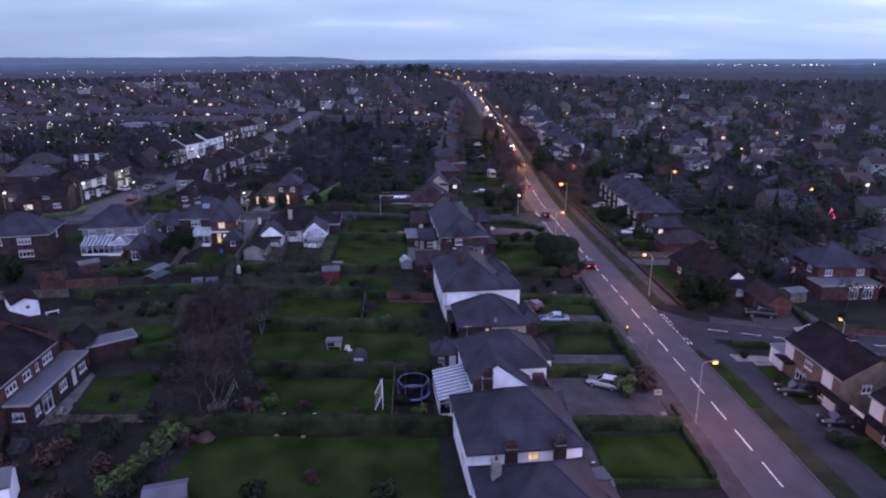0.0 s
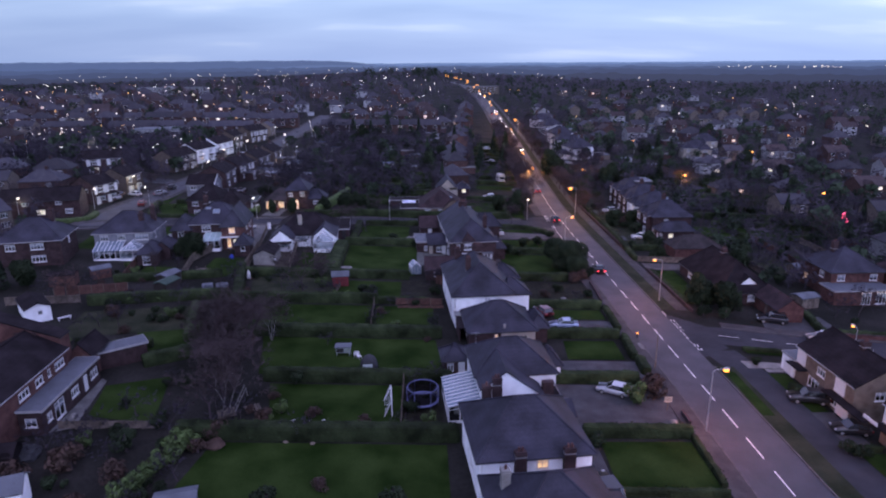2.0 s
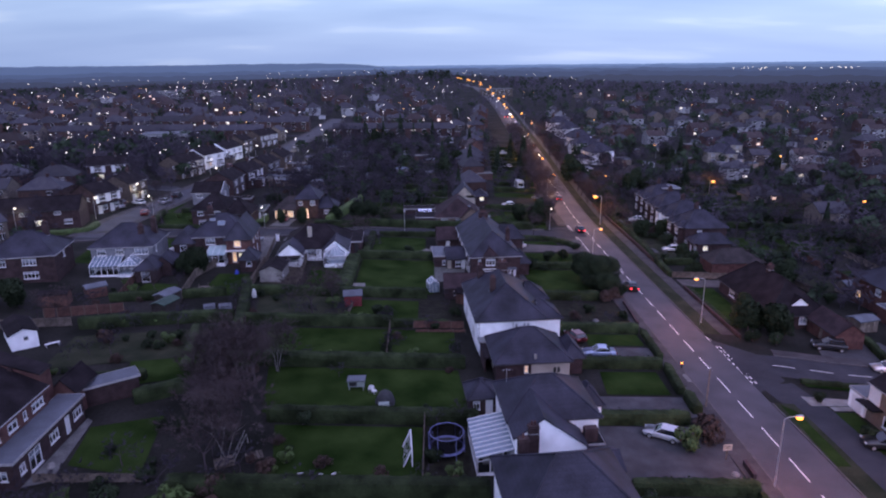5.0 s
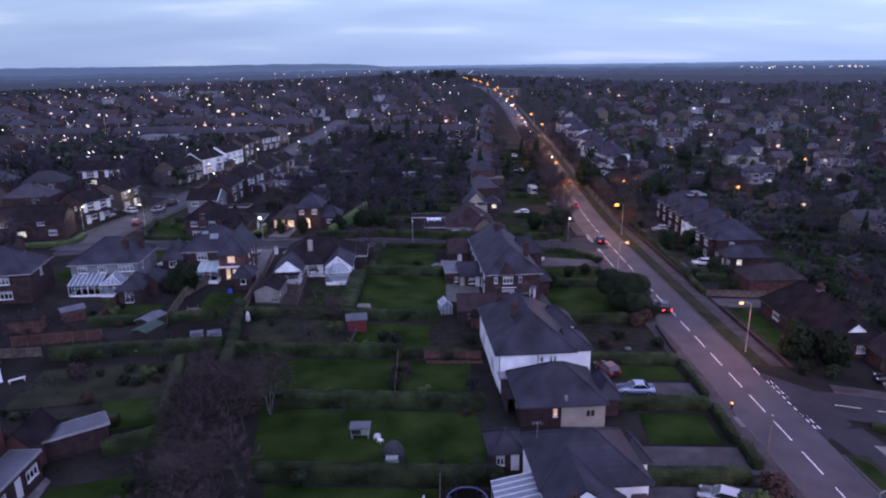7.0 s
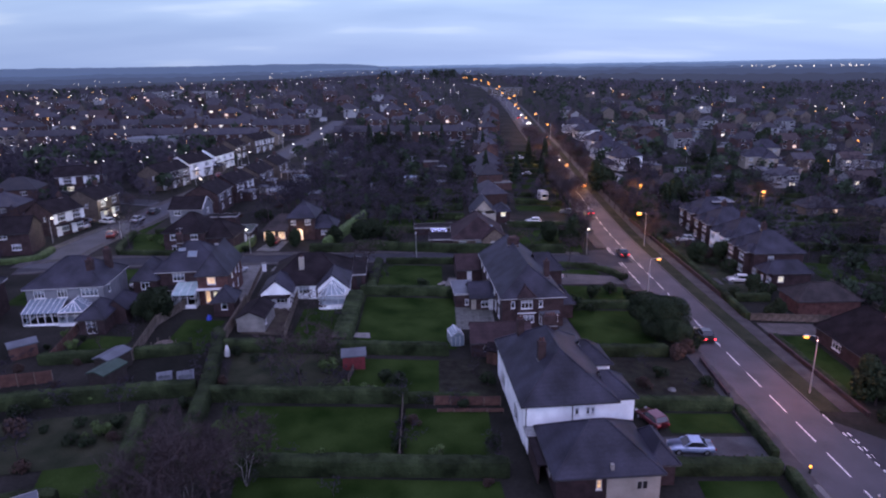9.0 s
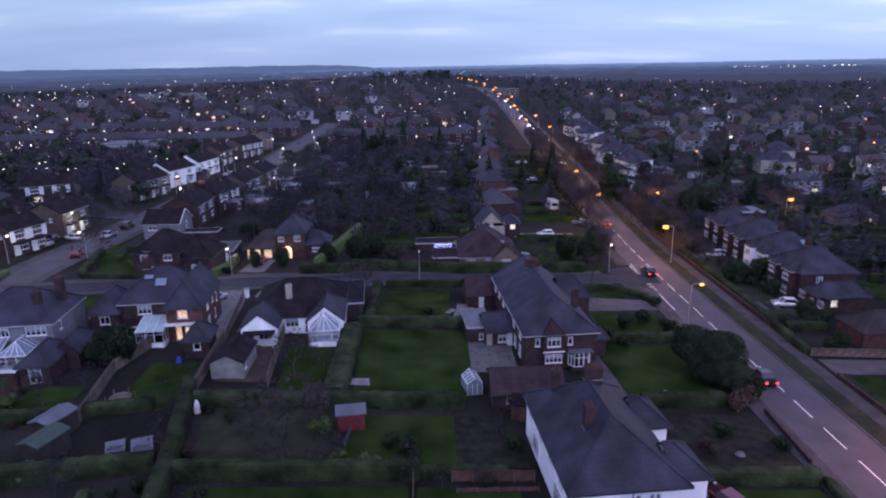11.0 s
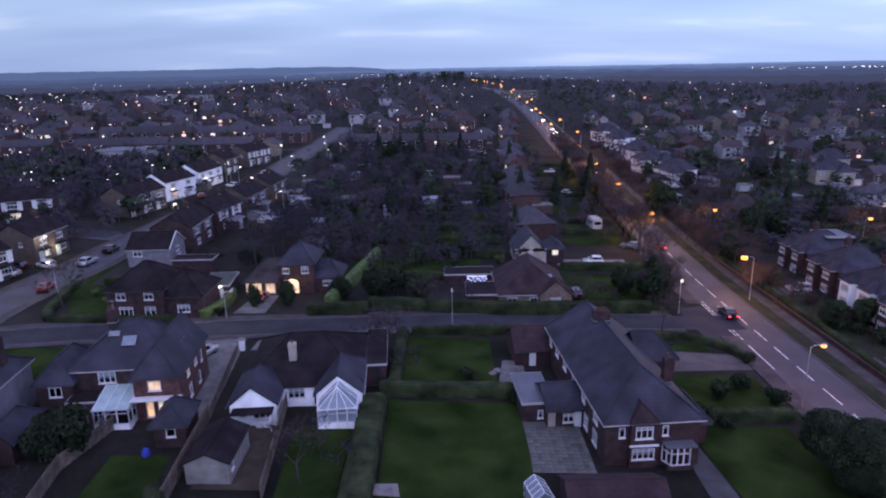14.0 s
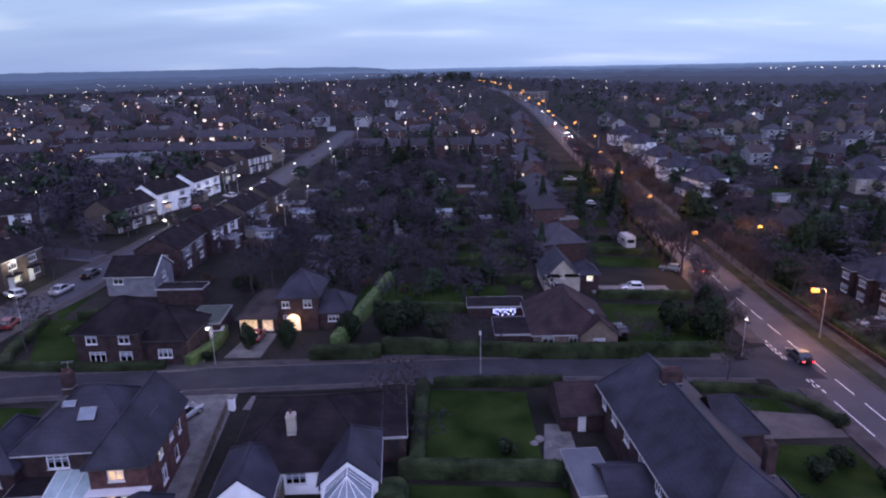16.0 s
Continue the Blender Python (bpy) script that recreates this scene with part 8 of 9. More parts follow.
for i in range(5):
    k_ = (i + .6) / 5.5
    part("rung", Soup().tube((1.6 * k_, 0, 3 * k_), (1.6 * k_, .8, 3 * k_), .035, .035, 5).made("rung", KERB), sw)
part("deck", Soup().box(-1.6, .3, -.3, 1.1, .1, .45).made("deck", WOOD), sw)
for i in range(5):
    part("plank", Soup().box(1.4 + i * .35, 1.65 + i * .35, -.2, 1.2, 0, .12 + .05 * (i % 2)).made("plank", WOOD), sw)


def chair(x, y, rot, label="white plastic garden chair"):
    ob = thing("garden_chair", x, y, rot, label, "chair", "garden chairs")
    part("seat", Soup().box(-.25, .25, -.25, .25, .4, .45).made("seat", UPVC), ob)
    part("backrest", Soup().box(-.25, .25, .22, .27, .45, .95).made("backrest", UPVC), ob)
    for sx in (-.22, .22):
        for sy in (-.22, .22):
            part("leg", Soup().tube((sx, sy, -.05), (sx, sy, .42), .025, .025, 5).made("leg", UPVC), ob)


for x, y, r in ((-14.2, 62.0, 10), (-12.4, 61.9, -20), (-11, 62.1, 30), (-8.8, 79.4, 50), (-9.3, 80.0, 200)):
    chair(x, y, r)


bn = thing("garden_bench", -53.4, 90.9, 40, "white slatted garden bench beside a garage", "bench")
for i in range(4):
    part("slat", Soup().box(-.9, .9, -.24 + .13 * i, -.14 + .13 * i, .42, .46).made("slat", UPVC), bn)
for sx in (-.75, .75):
    for sy in (-.2, .2):
        part("leg", Soup().box(sx - .04, sx + .04, sy - .04, sy + .04, -.05, .42).made("leg", UPVC), bn)


def lump(name, x, y, r, h, material, label, category):
    """A tied or heaped thing: a sagging many-sided mound."""
    rnd = random.Random(repr((x, y)))
    s = Soup()
    n = 9
    rings = [(1.0, 0), (1.05, .35), (.8, .75), (.3, 1.0)]
    vs = [[(r * k * math.cos(2 * math.pi * i / n) * rnd.uniform(.85, 1.15), r * k * math.sin(2 * math.pi * i / n) * rnd.uniform(.85, 1.15), h * z * rnd.uniform(.9, 1.1) - .05) for i in range(n)] for k, z in rings]
    for a, b in zip(vs, vs[1:]):
        for i in range(n):
            s.face(a[i], a[(i + 1) % n], b[(i + 1) % n], b[i])
    s.face(*vs[-1])
    ob = new(name, s.made(name, material))
    ob.matrix_world = pose(x, y, gz(x, y))
    return tagged(ob, label, category)


lump("planter", -38.4, 63.8, .4, .5, CONC, "pale garden planter on paving", "planter")
lump("tarpaulin", -39.2, 56.5, 1.4, 1.0, DARKCANVAS, "dark tarpaulin over a heap", "tarpaulin")
lump("tarpaulin", -43.5, 101.6, 1.0, .7, FELT, "crumpled pale tarpaulin over a heap", "tarpaulin")
lump("garden_statue_cover", -31.6, 111.6, .35, 1.5, UPVC, "white wrapped garden plant", "plant cover")
lump("boulder", -3.0, 143.0, .5, .4, KERB, "pale stone in a rockery", "stone")
lump("boulder", -2.2, 142.0, .4, .4, KERB, "pale stone in a rockery", "stone")
lump("boulder", -3.6, 142.2, .45, .35, KERB, "pale stone in a rockery", "stone")
lump("boulder", 24.4, 104.6, .5, .4, PAVING, "pale lichened boulder in a garden", "stone")
lump("boulder", 21.5, 117.4, .35, .3, KERB, "pale stone on a lawn", "stone")
lump("boulder", 28.4, 64.4, .4, .4, KERB, "pale stone beside a gate", "stone")
lump("leaf_heap", -21.6, 58.6, 1.0, .7, RUSSET, "heap of dead brown leaves", "leaf heap")
lump("leaf_heap", -14.6, 59.4, .28, .22, BRICKB, "pale heap of cuttings", "cuttings")
lump("leaf_heap", -11.8, 59.2, .28, .22, BRICKB, "pale heap of cuttings", "cuttings")
lump("blue_barrel", -38.0, 123.6, .4, .9, mat("blue_plastic", (.03, .05, .3), .5, .1, 2, 20, 0), "blue plastic water butt", "barrel")
pt = sheet("paving_slab", [(-16.2, 118.2), (-13.6, 118.0), (-13.9, 119.9), (-15.9, 119.8)], KERB, .12, 1, "pale concrete slab at a lawn edge", "paving")
rt = thing("raised_table", -40.6, 113.6, 20, "round dark garden table with broken decking", "garden table")
part("top", Soup().tube((0, 0, .65), (0, 0, .72), 1.2, 1.2, 12, True).made("top", WOOD), rt)
for i in range(6):
    a_ = i * math.pi / 3
    part("post", Soup().box(math.cos(a_) * 1.5 - .06, math.cos(a_) * 1.5 + .06, math.sin(a_) * 1.5 - .06, math.sin(a_) * 1.5 + .06, -.1, 1.1).made("post", WOOD), rt)

# festive lights
ICE = glow("cold_fairy_lights", (.4, .45, 1.0), 2.5)
ROSE = glow("pink_fairy_lights", (1.0, .02, .10), 3)
dl = thing("light_display", -3.6, 175.2, 0, "blue-white festive light figures on a fence", "festive lights")
for i in range(22):
    x_ = -1.6 + 3.2 * (i % 11) / 10
    z_ = 1.9 if i < 11 else .9 + .7 * abs(math.sin(i * 1.9))
    part("bulb", Soup().box(x_ - .09, x_ + .09, -.09, .09, z_ - .09, z_ + .09).made("bulb", ICE), dl)
part("wire", Soup().tube((-1.7, 0, 1.9), (1.7, 0, 1.9), .02, .02, 4).tube((-1.7, 0, 0), (-1.7, 0, 1.9), .03, .03, 4).tube((1.7, 0, 0), (1.7, 0, 1.9), .03, .03, 4).made("wire", BLACKP), dl)
px, py = 113.5, 165
pk = thing("light_tree", px, py, 0, "cone of pink festive lights", "festive lights")
for i in range(26):
    k_ = i / 26
    a_ = i * 2.4
    part("bulb", Soup().box(-.09, .09, -.09, .09, -.09, .09).made("bulb", ROSE), pk, pose(1.1 * (1 - k_) * math.cos(a_), 1.1 * (1 - k_) * math.sin(a_), 1.0 + 2.6 * k_))
part("pole", Soup().tube((0, 0, 0), (0, 0, 3.5), .06, .04, 6).made("pole", STEEL), pk)


# ---------- the town beyond ----------
FWALLS = [mat("far_brick", (.062, .037, .034), .9, .25, 1, 12, .1, rand=.35), mat("far_render", (.25, .26, .275), .85, .12, 1, 12, .1, rand=.3), mat("far_buff", (.105, .09, .078), .9, .2, 1, 12, .1, rand=.3)]
FROOF = mat("far_roof_tiles", (.025, .026, .040), .75, .25, .5, 9, .2, second=(.03, .028, .034), rand=.4, spec=.4)
FROOFR = mat("far_red_roof_tiles", (.034, .024, .025), .75, .25, .5, 9, .2, rand=.4)


def far_window(w, h, n, lit):
    """Frame, bars and pane of one window in a single small mesh, facing -y."""
    key = ("fw", w, h, n, lit)
    if key not in CACHE:
        s = Soup()
        s.box(-w / 2, w / 2, -.03, .02, -h / 2, h / 2)
        k = len(s.f)
        for i in range(n):
            a, b = -w / 2 + w * i / n + .06, -w / 2 + w * (i + 1) / n - .06
            s.face((a, -.04, -h / 2 + .08), (b, -.04, -h / 2 + .08), (b, -.04, h / 2 - .08), (a, -.04, h / 2 - .08))
        me = s.made("window", UPVC)
        me.materials.append({0: CARGLASS, 1: ROOMLIT, 2: ROOMPALE}[lit])
        for p in list(me.polygons)[k:]:
            p.material_index = 1
        CACHE[key] = me
    return CACHE[key]


def far_house(name, label, w, d, eave, rise, ends, wall, roof, wins, chim=(), wing=None, axis="x"):
    ob = tagged(new(name), label, "house", "houses of the town")
    block(ob, 0, 0, w, d, eave, rise, axis, ends, wall, roof, [], .3, plain=True)
    if wing:
        x0, x1, y0, y1, e_, r_ = wing
        block(ob, (x0 + x1) / 2, (y0 + y1) / 2, x1 - x0, y1 - y0, e_, r_, "y", (0, None), wall, roof, [], .2, plain=True)
    for side, u, z, ww, hh, n, lit in wins:
        D = d / 2 if side in "SN" else w / 2
        if wing and side == "S" and wing[0] < u < wing[1]:
            D = -wing[2]
        part("window", far_window(ww, hh, n, lit), ob, pose(0, 0, 0, 0, 0, SIDES[side][0]) @ pose(u, -D, z + hh / 2))
    for x, y, z in chim:
        part("chimney", Soup().box(x - .4, x + .4, y - .35, y + .35, eave + rise * .3, z).made("chimney", BRICKD), ob)
    return ob


W2 = [("S", -2.6, 3.2, 1.7, 1.2, 3, 0), ("S", 2.6, 3.2, 1.7, 1.2, 3, 0), ("S", -2.6, .8, 2.0, 1.4, 3, 0), ("S", 2.6, .8, 2.0, 1.4, 3, 0), ("N", 2.5, 3.2, 1.7, 1.2, 3, 0), ("N", -2.5, .8, 1.9, 1.3, 3, 0)]


def relit(wins, which):
    return [(*q[:6], which.get(i, 0)) for i, q in enumerate(wins)]


KINDS = [
    far_house("house", "semi-detached brick house with hipped roof", 12, 8.5, 5, 3.0, (None, None), FWALLS[0], FROOF, relit(W2, {}), [(-1, 0, 9)]),
    far_house("house", "semi-detached brick house with a lit window", 12, 8.5, 5, 3.0, (3.4, 3.4), FWALLS[0], FROOFR, relit(W2, {2: 1, 4: 2}), [(0, 1, 9)]),
    far_house("house", "gabled pale house with white windows", 9, 7.5, 5, 2.4, (0, 0), FWALLS[2], FROOF, relit(W2, {}), [(3, 0, 8.4)]),
    far_house("house", "white rendered house with grey roof", 10, 8, 5, 2.8, (None, None), FWALLS[1], FROOF, relit(W2, {3: 2}), [(-2, .5, 8.8)]),
    far_house("house", "brick house with projecting front gable", 11, 8, 5, 2.8, (0, 0), FWALLS[0], FROOFR, relit(W2, {1: 2}), [(4, 0, 8.8)], (-4.6, -.6, -5.4, 0, 4.9, 2.0)),
    far_house("house", "low buff bungalow with tiled roof", 12, 8, 2.7, 2.8, (None, None), FWALLS[2], FROOF, [("S", -3, .9, 1.8, 1.1, 3, 0), ("S", 3, .9, 1.8, 1.1, 3, 1)], [(0, 0, 6.4)]),
    far_house("house", "brick terrace block under one long roof", 24, 8, 5, 2.6, (0, 0), FWALLS[0], FROOF, [("S", u, z, 1.6, 1.2, 3, 1 if (u, z) == (-3, .9) else 0) for u in (-9, -3, 3, 9) for z in (.9, 3.2)], [(-6, 0, 8.6), (6, 0, 8.6)]),
    far_house("house", "white fronted house with grey roof", 10, 8, 5, 2.6, (0, 0), FWALLS[1], FROOFR, relit(W2, {0: 2}), []),
]
for k_ in KINDS:
    k_.matrix_world = pose(0, 0, -60)
TAKEN = []


def free(x, y, r):
    if any((x - a) ** 2 + (y - b) ** 2 < (r + c) ** 2 for a, b, c in TAKEN):
        return False
    for line, half in ((MAIN, 8), (ESTATE, 7.5), (CROSS, 7)):
        if any((x - p.x) ** 2 + (y - p.y) ** 2 < (half + r) ** 2 for p in line):
            return False
    return True


for ob in list(scene.objects):
    if ob.parent is None and ob.get("category") in ("house", "garage", "outbuilding"):
        TAKEN.append((ob.matrix_world.translation.x, ob.matrix_world.translation.y, 6.5))
PLACED = [0]


FARJ = {}


def simple_window(lit):
    key = ("simple", lit)
    if key not in CACHE:
        s = Soup().box(-.95, .95, -.04, .02, 0, 1.25)
        s.face((-.85, -.05, .1), (.85, -.05, .1), (.85, -.05, 1.15), (-.85, -.05, 1.15))
        me = s.made("window", UPVC)
        me.materials.append((CARGLASS, ROOMLIT, ROOMPALE)[lit])
        me.polygons[len(me.polygons) - 1].material_index = 1
        CACHE[key] = me
    return CACHE[key]


FARSPEC = ((11, 8, 5, 3, 4.0, 0, 0, "far brick house with hipped roof"), (11, 8, 5, 3, 3.2, 0, 1, "far brick house with red-brown roof"), (8.5, 7, 5, 2.4, 0, 2, 0, "far gabled pale house"), (9, 7.5, 5, 2.6, 3.7, 1, 0, "far white rendered house"),
           (10, 7.5, 5, 2.6, 0, 0, 1, "far gabled brick house"), (11, 7.5, 2.7, 2.6, 3.7, 2, 0, "far low tiled bungalow"), (22, 7.5, 5, 2.5, 0, 0, 0, "far brick terrace under one roof"), (9, 7.5, 5, 2.5, 0, 1, 1, "far white gabled house"))


def far_plain(x, y, rot, kind):
    """A house of the farthest streets: wall, roof and front windows."""
    w, d, ev, ri, i0, wm, rm, lab = FARSPEC[kind]
    hw, hd = w / 2, d / 2
    if ("farwall", kind) not in CACHE:
        wl_, rf = Soup(), Soup()
        for (a, b), (e_, f_) in (((-hw, -hd), (hw, -hd)), ((hw, -hd), (hw, hd)), ((hw, hd), (-hw, hd)), ((-hw, hd), (-hw, -hd))):
            wl_.face((a, b, -1), (e_, f_, -1), (e_, f_, ev), (a, b, ev))
        o, zt = .35, ev + ri
        zo = ev - ri / hd * o
        r0, r1 = -hw + i0 - (0 if i0 else .2), hw - i0 + (0 if i0 else .2)
        xo = hw + (o if i0 else .2)
        rf.face((-xo, -hd - o, zo), (xo, -hd - o, zo), (r1, 0, zt), (r0, 0, zt))
        rf.face((xo, hd + o, zo), (-xo, hd + o, zo), (r0, 0, zt), (r1, 0, zt))
        for sg in (-1, 1):
            if i0:
                rf.face((sg * xo, -hd - o, zo), (sg * xo, hd + o, zo), (r1 if sg > 0 else r0, 0, zt))
            else:
                wl_.face((sg * hw, -hd, ev), (sg * hw, hd, ev), (sg * hw, 0, zt))
        ch = Soup().box(hw * .3, hw * .3 + .8, -.4, .4, ev + ri * .5, zt + 1.1)
        CACHE[("farwall", kind)] = (wl_.made("wall", FWALLS[wm]), rf.made("roof", (FROOF, FROOFR)[rm]), ch.made("chimney", BRICKD))
    n = 2 if w < 20 else 4
    panes = []
    for i in range(n):
        for z in ((.9, 3.2) if ev > 4 and y < 430 else (.9 if ev < 4 else 3.2,)):
            k = hsh(x, y, i, z)
            panes.append((simple_window(1 if k < .06 else 2 if k < .1 else 0), pose(-w / 2 + w * (i + .5) / n, -hd - .01, z)))
    if y > 440 or abs(x) > 230:
        # the farthest streets are joined by material
        m = pose(x, y, gz(x, y), 0, 0, rot)
        for me, q in [(g_, Matrix.Identity(4)) for g_ in CACHE[("farwall", kind)][:2]] + panes:
            for p in me.polygons:
                FARJ.setdefault(me.materials[p.material_index], Soup()).face(*[m @ q @ me.vertices[v].co for v in p.vertices])
        return
    ob = thing("house", x, y, rot, lab, "house", "houses of the town")
    for nm, me in list(zip(("wall", "roof", "chimney"), CACHE[("farwall", kind)])):
        part(nm, me, ob)
    for me, q in panes:
        part("window", me, ob, q)


def settle(x, y, rot, kind, r=5.5):
    if not free(x, y, r):
        return False
    TAKEN.append((x, y, r))
    if y > 335 or abs(x) > 170:
        far_plain(x, y, rot, kind)
    else:
        copy_thing(KINDS[kind], pose(x, y, gz(x, y), 0, 0, rot) @ Matrix.Diagonal((.9, .9, .9, 1)))
    PLACED[0] += 1
    return True


def row(x0, y0, x1, y1, n, rot, kinds, r=5.2, jit=1.2):
    for i in range(n):
        t = (i + .5) / n
        x, y = x0 + (x1 - x0) * t, y0 + (y1 - y0) * t
        settle(x + (hsh(x, y, 1) - .5) * jit, y + (hsh(x, y, 2) - .5) * jit, rot + (hsh(x, 3) - .5) * 6, kinds[int(hsh(x, y, 4) * len(kinds))], r)


# farther along the estate road
row(-97, 168, -95, 176, 1, 85, (2,), 5)
row(-78, 322, -74, 345, 2, 85, (2, 0), 4.8)
row(-57.5, 254, -55.5, 314, 5, -92, (2, 2, 7), 4.6)
# the row west of the main road, and gardens between
row(10, 206, 18, 330, 12, -80, (0, 4, 0, 5), 4.4)
row(20, 340, 33, 470, 10, -80, (0, 4, 5), 5)
# white houses and villas east of the road
for x, y, k_ in ((92, 330, 0), (80, 412, 3), (82, 440, 7), (84, 470, 3), (95, 372, 2), (102, 356, 4), (110, 392, 0)):
    settle(x, y, 95, k_, 4.6)
for x, y in ((110, 468), (149, 448), (213, 460), (225, 461), (237, 462), (190, 452), (168, 470), (130, 462)):
    settle(x, y, 88 + 8 * hsh(x), 2, 4.6)
# terraces and streets to the north-west
row(-60, 334, 6, 352, 5, 0, (6,), 6.5, 0)
row(-300, 306, -72, 330, 15, 5, (0, 4, 2, 6), 6, 4)
row(-300, 352, -70, 362, 15, 5, (0, 6, 2, 1), 6, 4)
for j, y in enumerate((384, 412, 440, 472, 506, 545, 590, 640, 700)):
    row(-420 - j * 12, y - 12, 20 - j * 3, y + 6, 19 - j, 3 + 8 * (hsh(j) - .5), (0, 1, 2, 3, 4, 0, 5), 6.5, 9)
for j, y in enumerate((196, 226, 250, 276)):
    row(-260, y - 4, -108 if y < 200 else -158, y + 8, 11 if y < 200 else 8, 8, (0, 2, 1, 7, 5), 6, 4)
row(-150, 150, -96, 158, 4, 5, (0, 2, 4), 6)
row(-150, 178, -98, 182, 4, 185, (0, 2, 4), 6)
row(-130, 118, -86, 126, 4, 5, (2, 0), 6)
row(-100, 138, -84, 146, 2, 60, (2, 7), 6)
# east of the road: villas among trees
for j, y in enumerate((130, 168, 205, 245, 290, 340, 385, 425, 470, 520, 580, 650)):
    row(92 + 3 * j, y + 4, 250 + 16 * j, y - 14, 9, 10 * (hsh(j, 5) - .5), (0, 4, 2, 2, 3, 5, 7), 6.5, 12)
row(108, 112, 170, 96, 4, 5, (0, 4), 7)
row(90, 66, 150, 58, 5, -4, (0, 2), 7)
# long white school-like building and a big pale block
for x, y, w, lab, wl_ in ((-118, 298, 20, "long white flat-roofed building", FWALLS[1]), (-224, 610, 60, "long pale flat-roofed school building", FWALLS[1]), (60, 640, 30, "pale flat-roofed building near the road", FWALLS[2])):
    ob = thing("building", x, y, 4, lab, "building")
    block(ob, 0, 0, w, 12, 6.2, .5, "x", (0, 0), wl_, FELT, [], .3, flat=True, plain=True)
    for i in range(int(w / 4)):
        for z_ in (1, 3.8):
            part("window", far_window(2.4, 1.4, 3, 0), ob, pose(-w / 2 + 2.2 + 4 * i, -6, z_ + .7))
for k_ in KINDS:
    for o_ in (*k_.children_recursive, k_):
        bpy.data.objects.remove(o_)

far_town = tagged(new("far_houses"), "streets of far houses with small lit windows", "houses", kind="stuff")
for k_, so_ in FARJ.items():
    nm_ = k_.name + "_mass"
    part(nm_, so_.made(nm_, k_), far_town)

# garages, conservatories and stores among the far houses
rc_ = random.Random(77)
PALES = (FWALLS[1], CONC, FWALLS[2], FWALLS[0])
made_ = 0
while made_ < 170:
    x, y = (rc_.uniform(-260, 20), rc_.uniform(205, 480)) if made_ < 95 else (rc_.uniform(80, 260), rc_.uniform(255, 430))
    if abs(x) > .62 * y or not free(x, y, 1.0):
        continue
    k_ = int(rc_.random() * 4)
    ob = thing("garage", x, y, rc_.uniform(-8, 8) + 90 * (rc_.random() < .4), "small pale flat-roofed garage among houses", "garage")
    if ("pg", k_) not in CACHE:
        w_ = 1.6 + .35 * k_
        CACHE[("pg", k_)] = (Soup().box(-w_, w_, -2, 2, -.6, 2.1).made("wall", PALES[k_]), Soup().box(-w_ - .15, w_ + .15, -2.15, 2.15, 2.1, 2.28).made("roof", (FELT, ROOFGLASS, FELT, PAVING)[k_]))
    part("wall", CACHE[("pg", k_)][0], ob)
    part("roof", CACHE[("pg", k_)][1], ob)
    TAKEN.append((x, y, 2.4))
    made_ += 1

# street lights over the town
made_ = 0
rl_ = random.Random(5)
while made_ < 340:
    z_ = rl_.random()
    if z_ < .86:
        y = 1 / (1 / 1050 + (1 / 225 - 1 / 1050) * rl_.random())
        x = rl_.uniform(-.62 * y - 40, 20)
    else:
        x, y = rl_.uniform(75, 460), rl_.uniform(230, 1000)
    if abs(x) > .62 * y + 40 or not free(x, y, 1.5) or (x > -48 and y < 370 and x < 60):
        continue
    amber = rl_.random() < (.26 if x < 20 else .34)
    far_lamp(x, y, rl_.uniform(0, 360), 5.5, FARAMBER if amber else LED, .35 + y / 700, "distant street lamp glowing amber" if amber else "distant street lamp with white lantern")
    made_ += 1
lamps_ = tagged(new("town_street_lamps"), "far street lamps scattered over the town", "street lamps", kind="stuff")
for k_, so_ in LAMPJ.items():
    nm_ = "post_mass" if k_ is STEEL else "lantern_mass"
    part(nm_, so_.made(nm_, k_), lamps_)

# trees among the houses
count_ = 0
rt_ = random.Random(9)
MASS = {}
MIDGARDEN = ("mid_1", "mid_2", "mid_3", "small_1", "small_2", "small_3", "mid_1", "russet_1", "shrub_2", "bright_1")
MIDTREES = ("mid_1", "mid_2", "mid_3", "mid_1", "mid_2", "mid_2", "conifer_1", "small_1", "shrub_2", "mid_3")
while count_ < 350:
    z_ = rt_.random()
    if z_ < .5:
        x, y = rt_.uniform(-48, 6), rt_.uniform(183, 330)
    elif z_ < .85:
        x, y = (rt_.uniform(66, 190), rt_.uniform(88, 300)) if rt_.random() < .7 else (rt_.uniform(46, 66), rt_.uniform(198, 400))
    else:
        x, y = rt_.uniform(-140, -84), rt_.uniform(120, 260)
    if not free(x, y, 1.2) or (x < -46 and y < 196 and x > -80):
        continue
    k_ = (MIDTREES if x > 60 or x < -80 else MIDGARDEN)[int(rt_.random() * 10)]
    s_ = rt_.uniform(.6, 1.15) if "shrub" not in k_ else rt_.uniform(1.0, 2.2)
    if y > 190 or abs(x) > 100:
        for me in tree_kind(k_):
            MASS.setdefault(me.materials[0], []).append((me, pose(x, y, gz(x, y), 0, 0, rt_.uniform(0, 360)) @ Matrix.Diagonal((s_, s_, s_, 1))))
    else:
        tree(k_, x, y, s_)
    count_ += 1


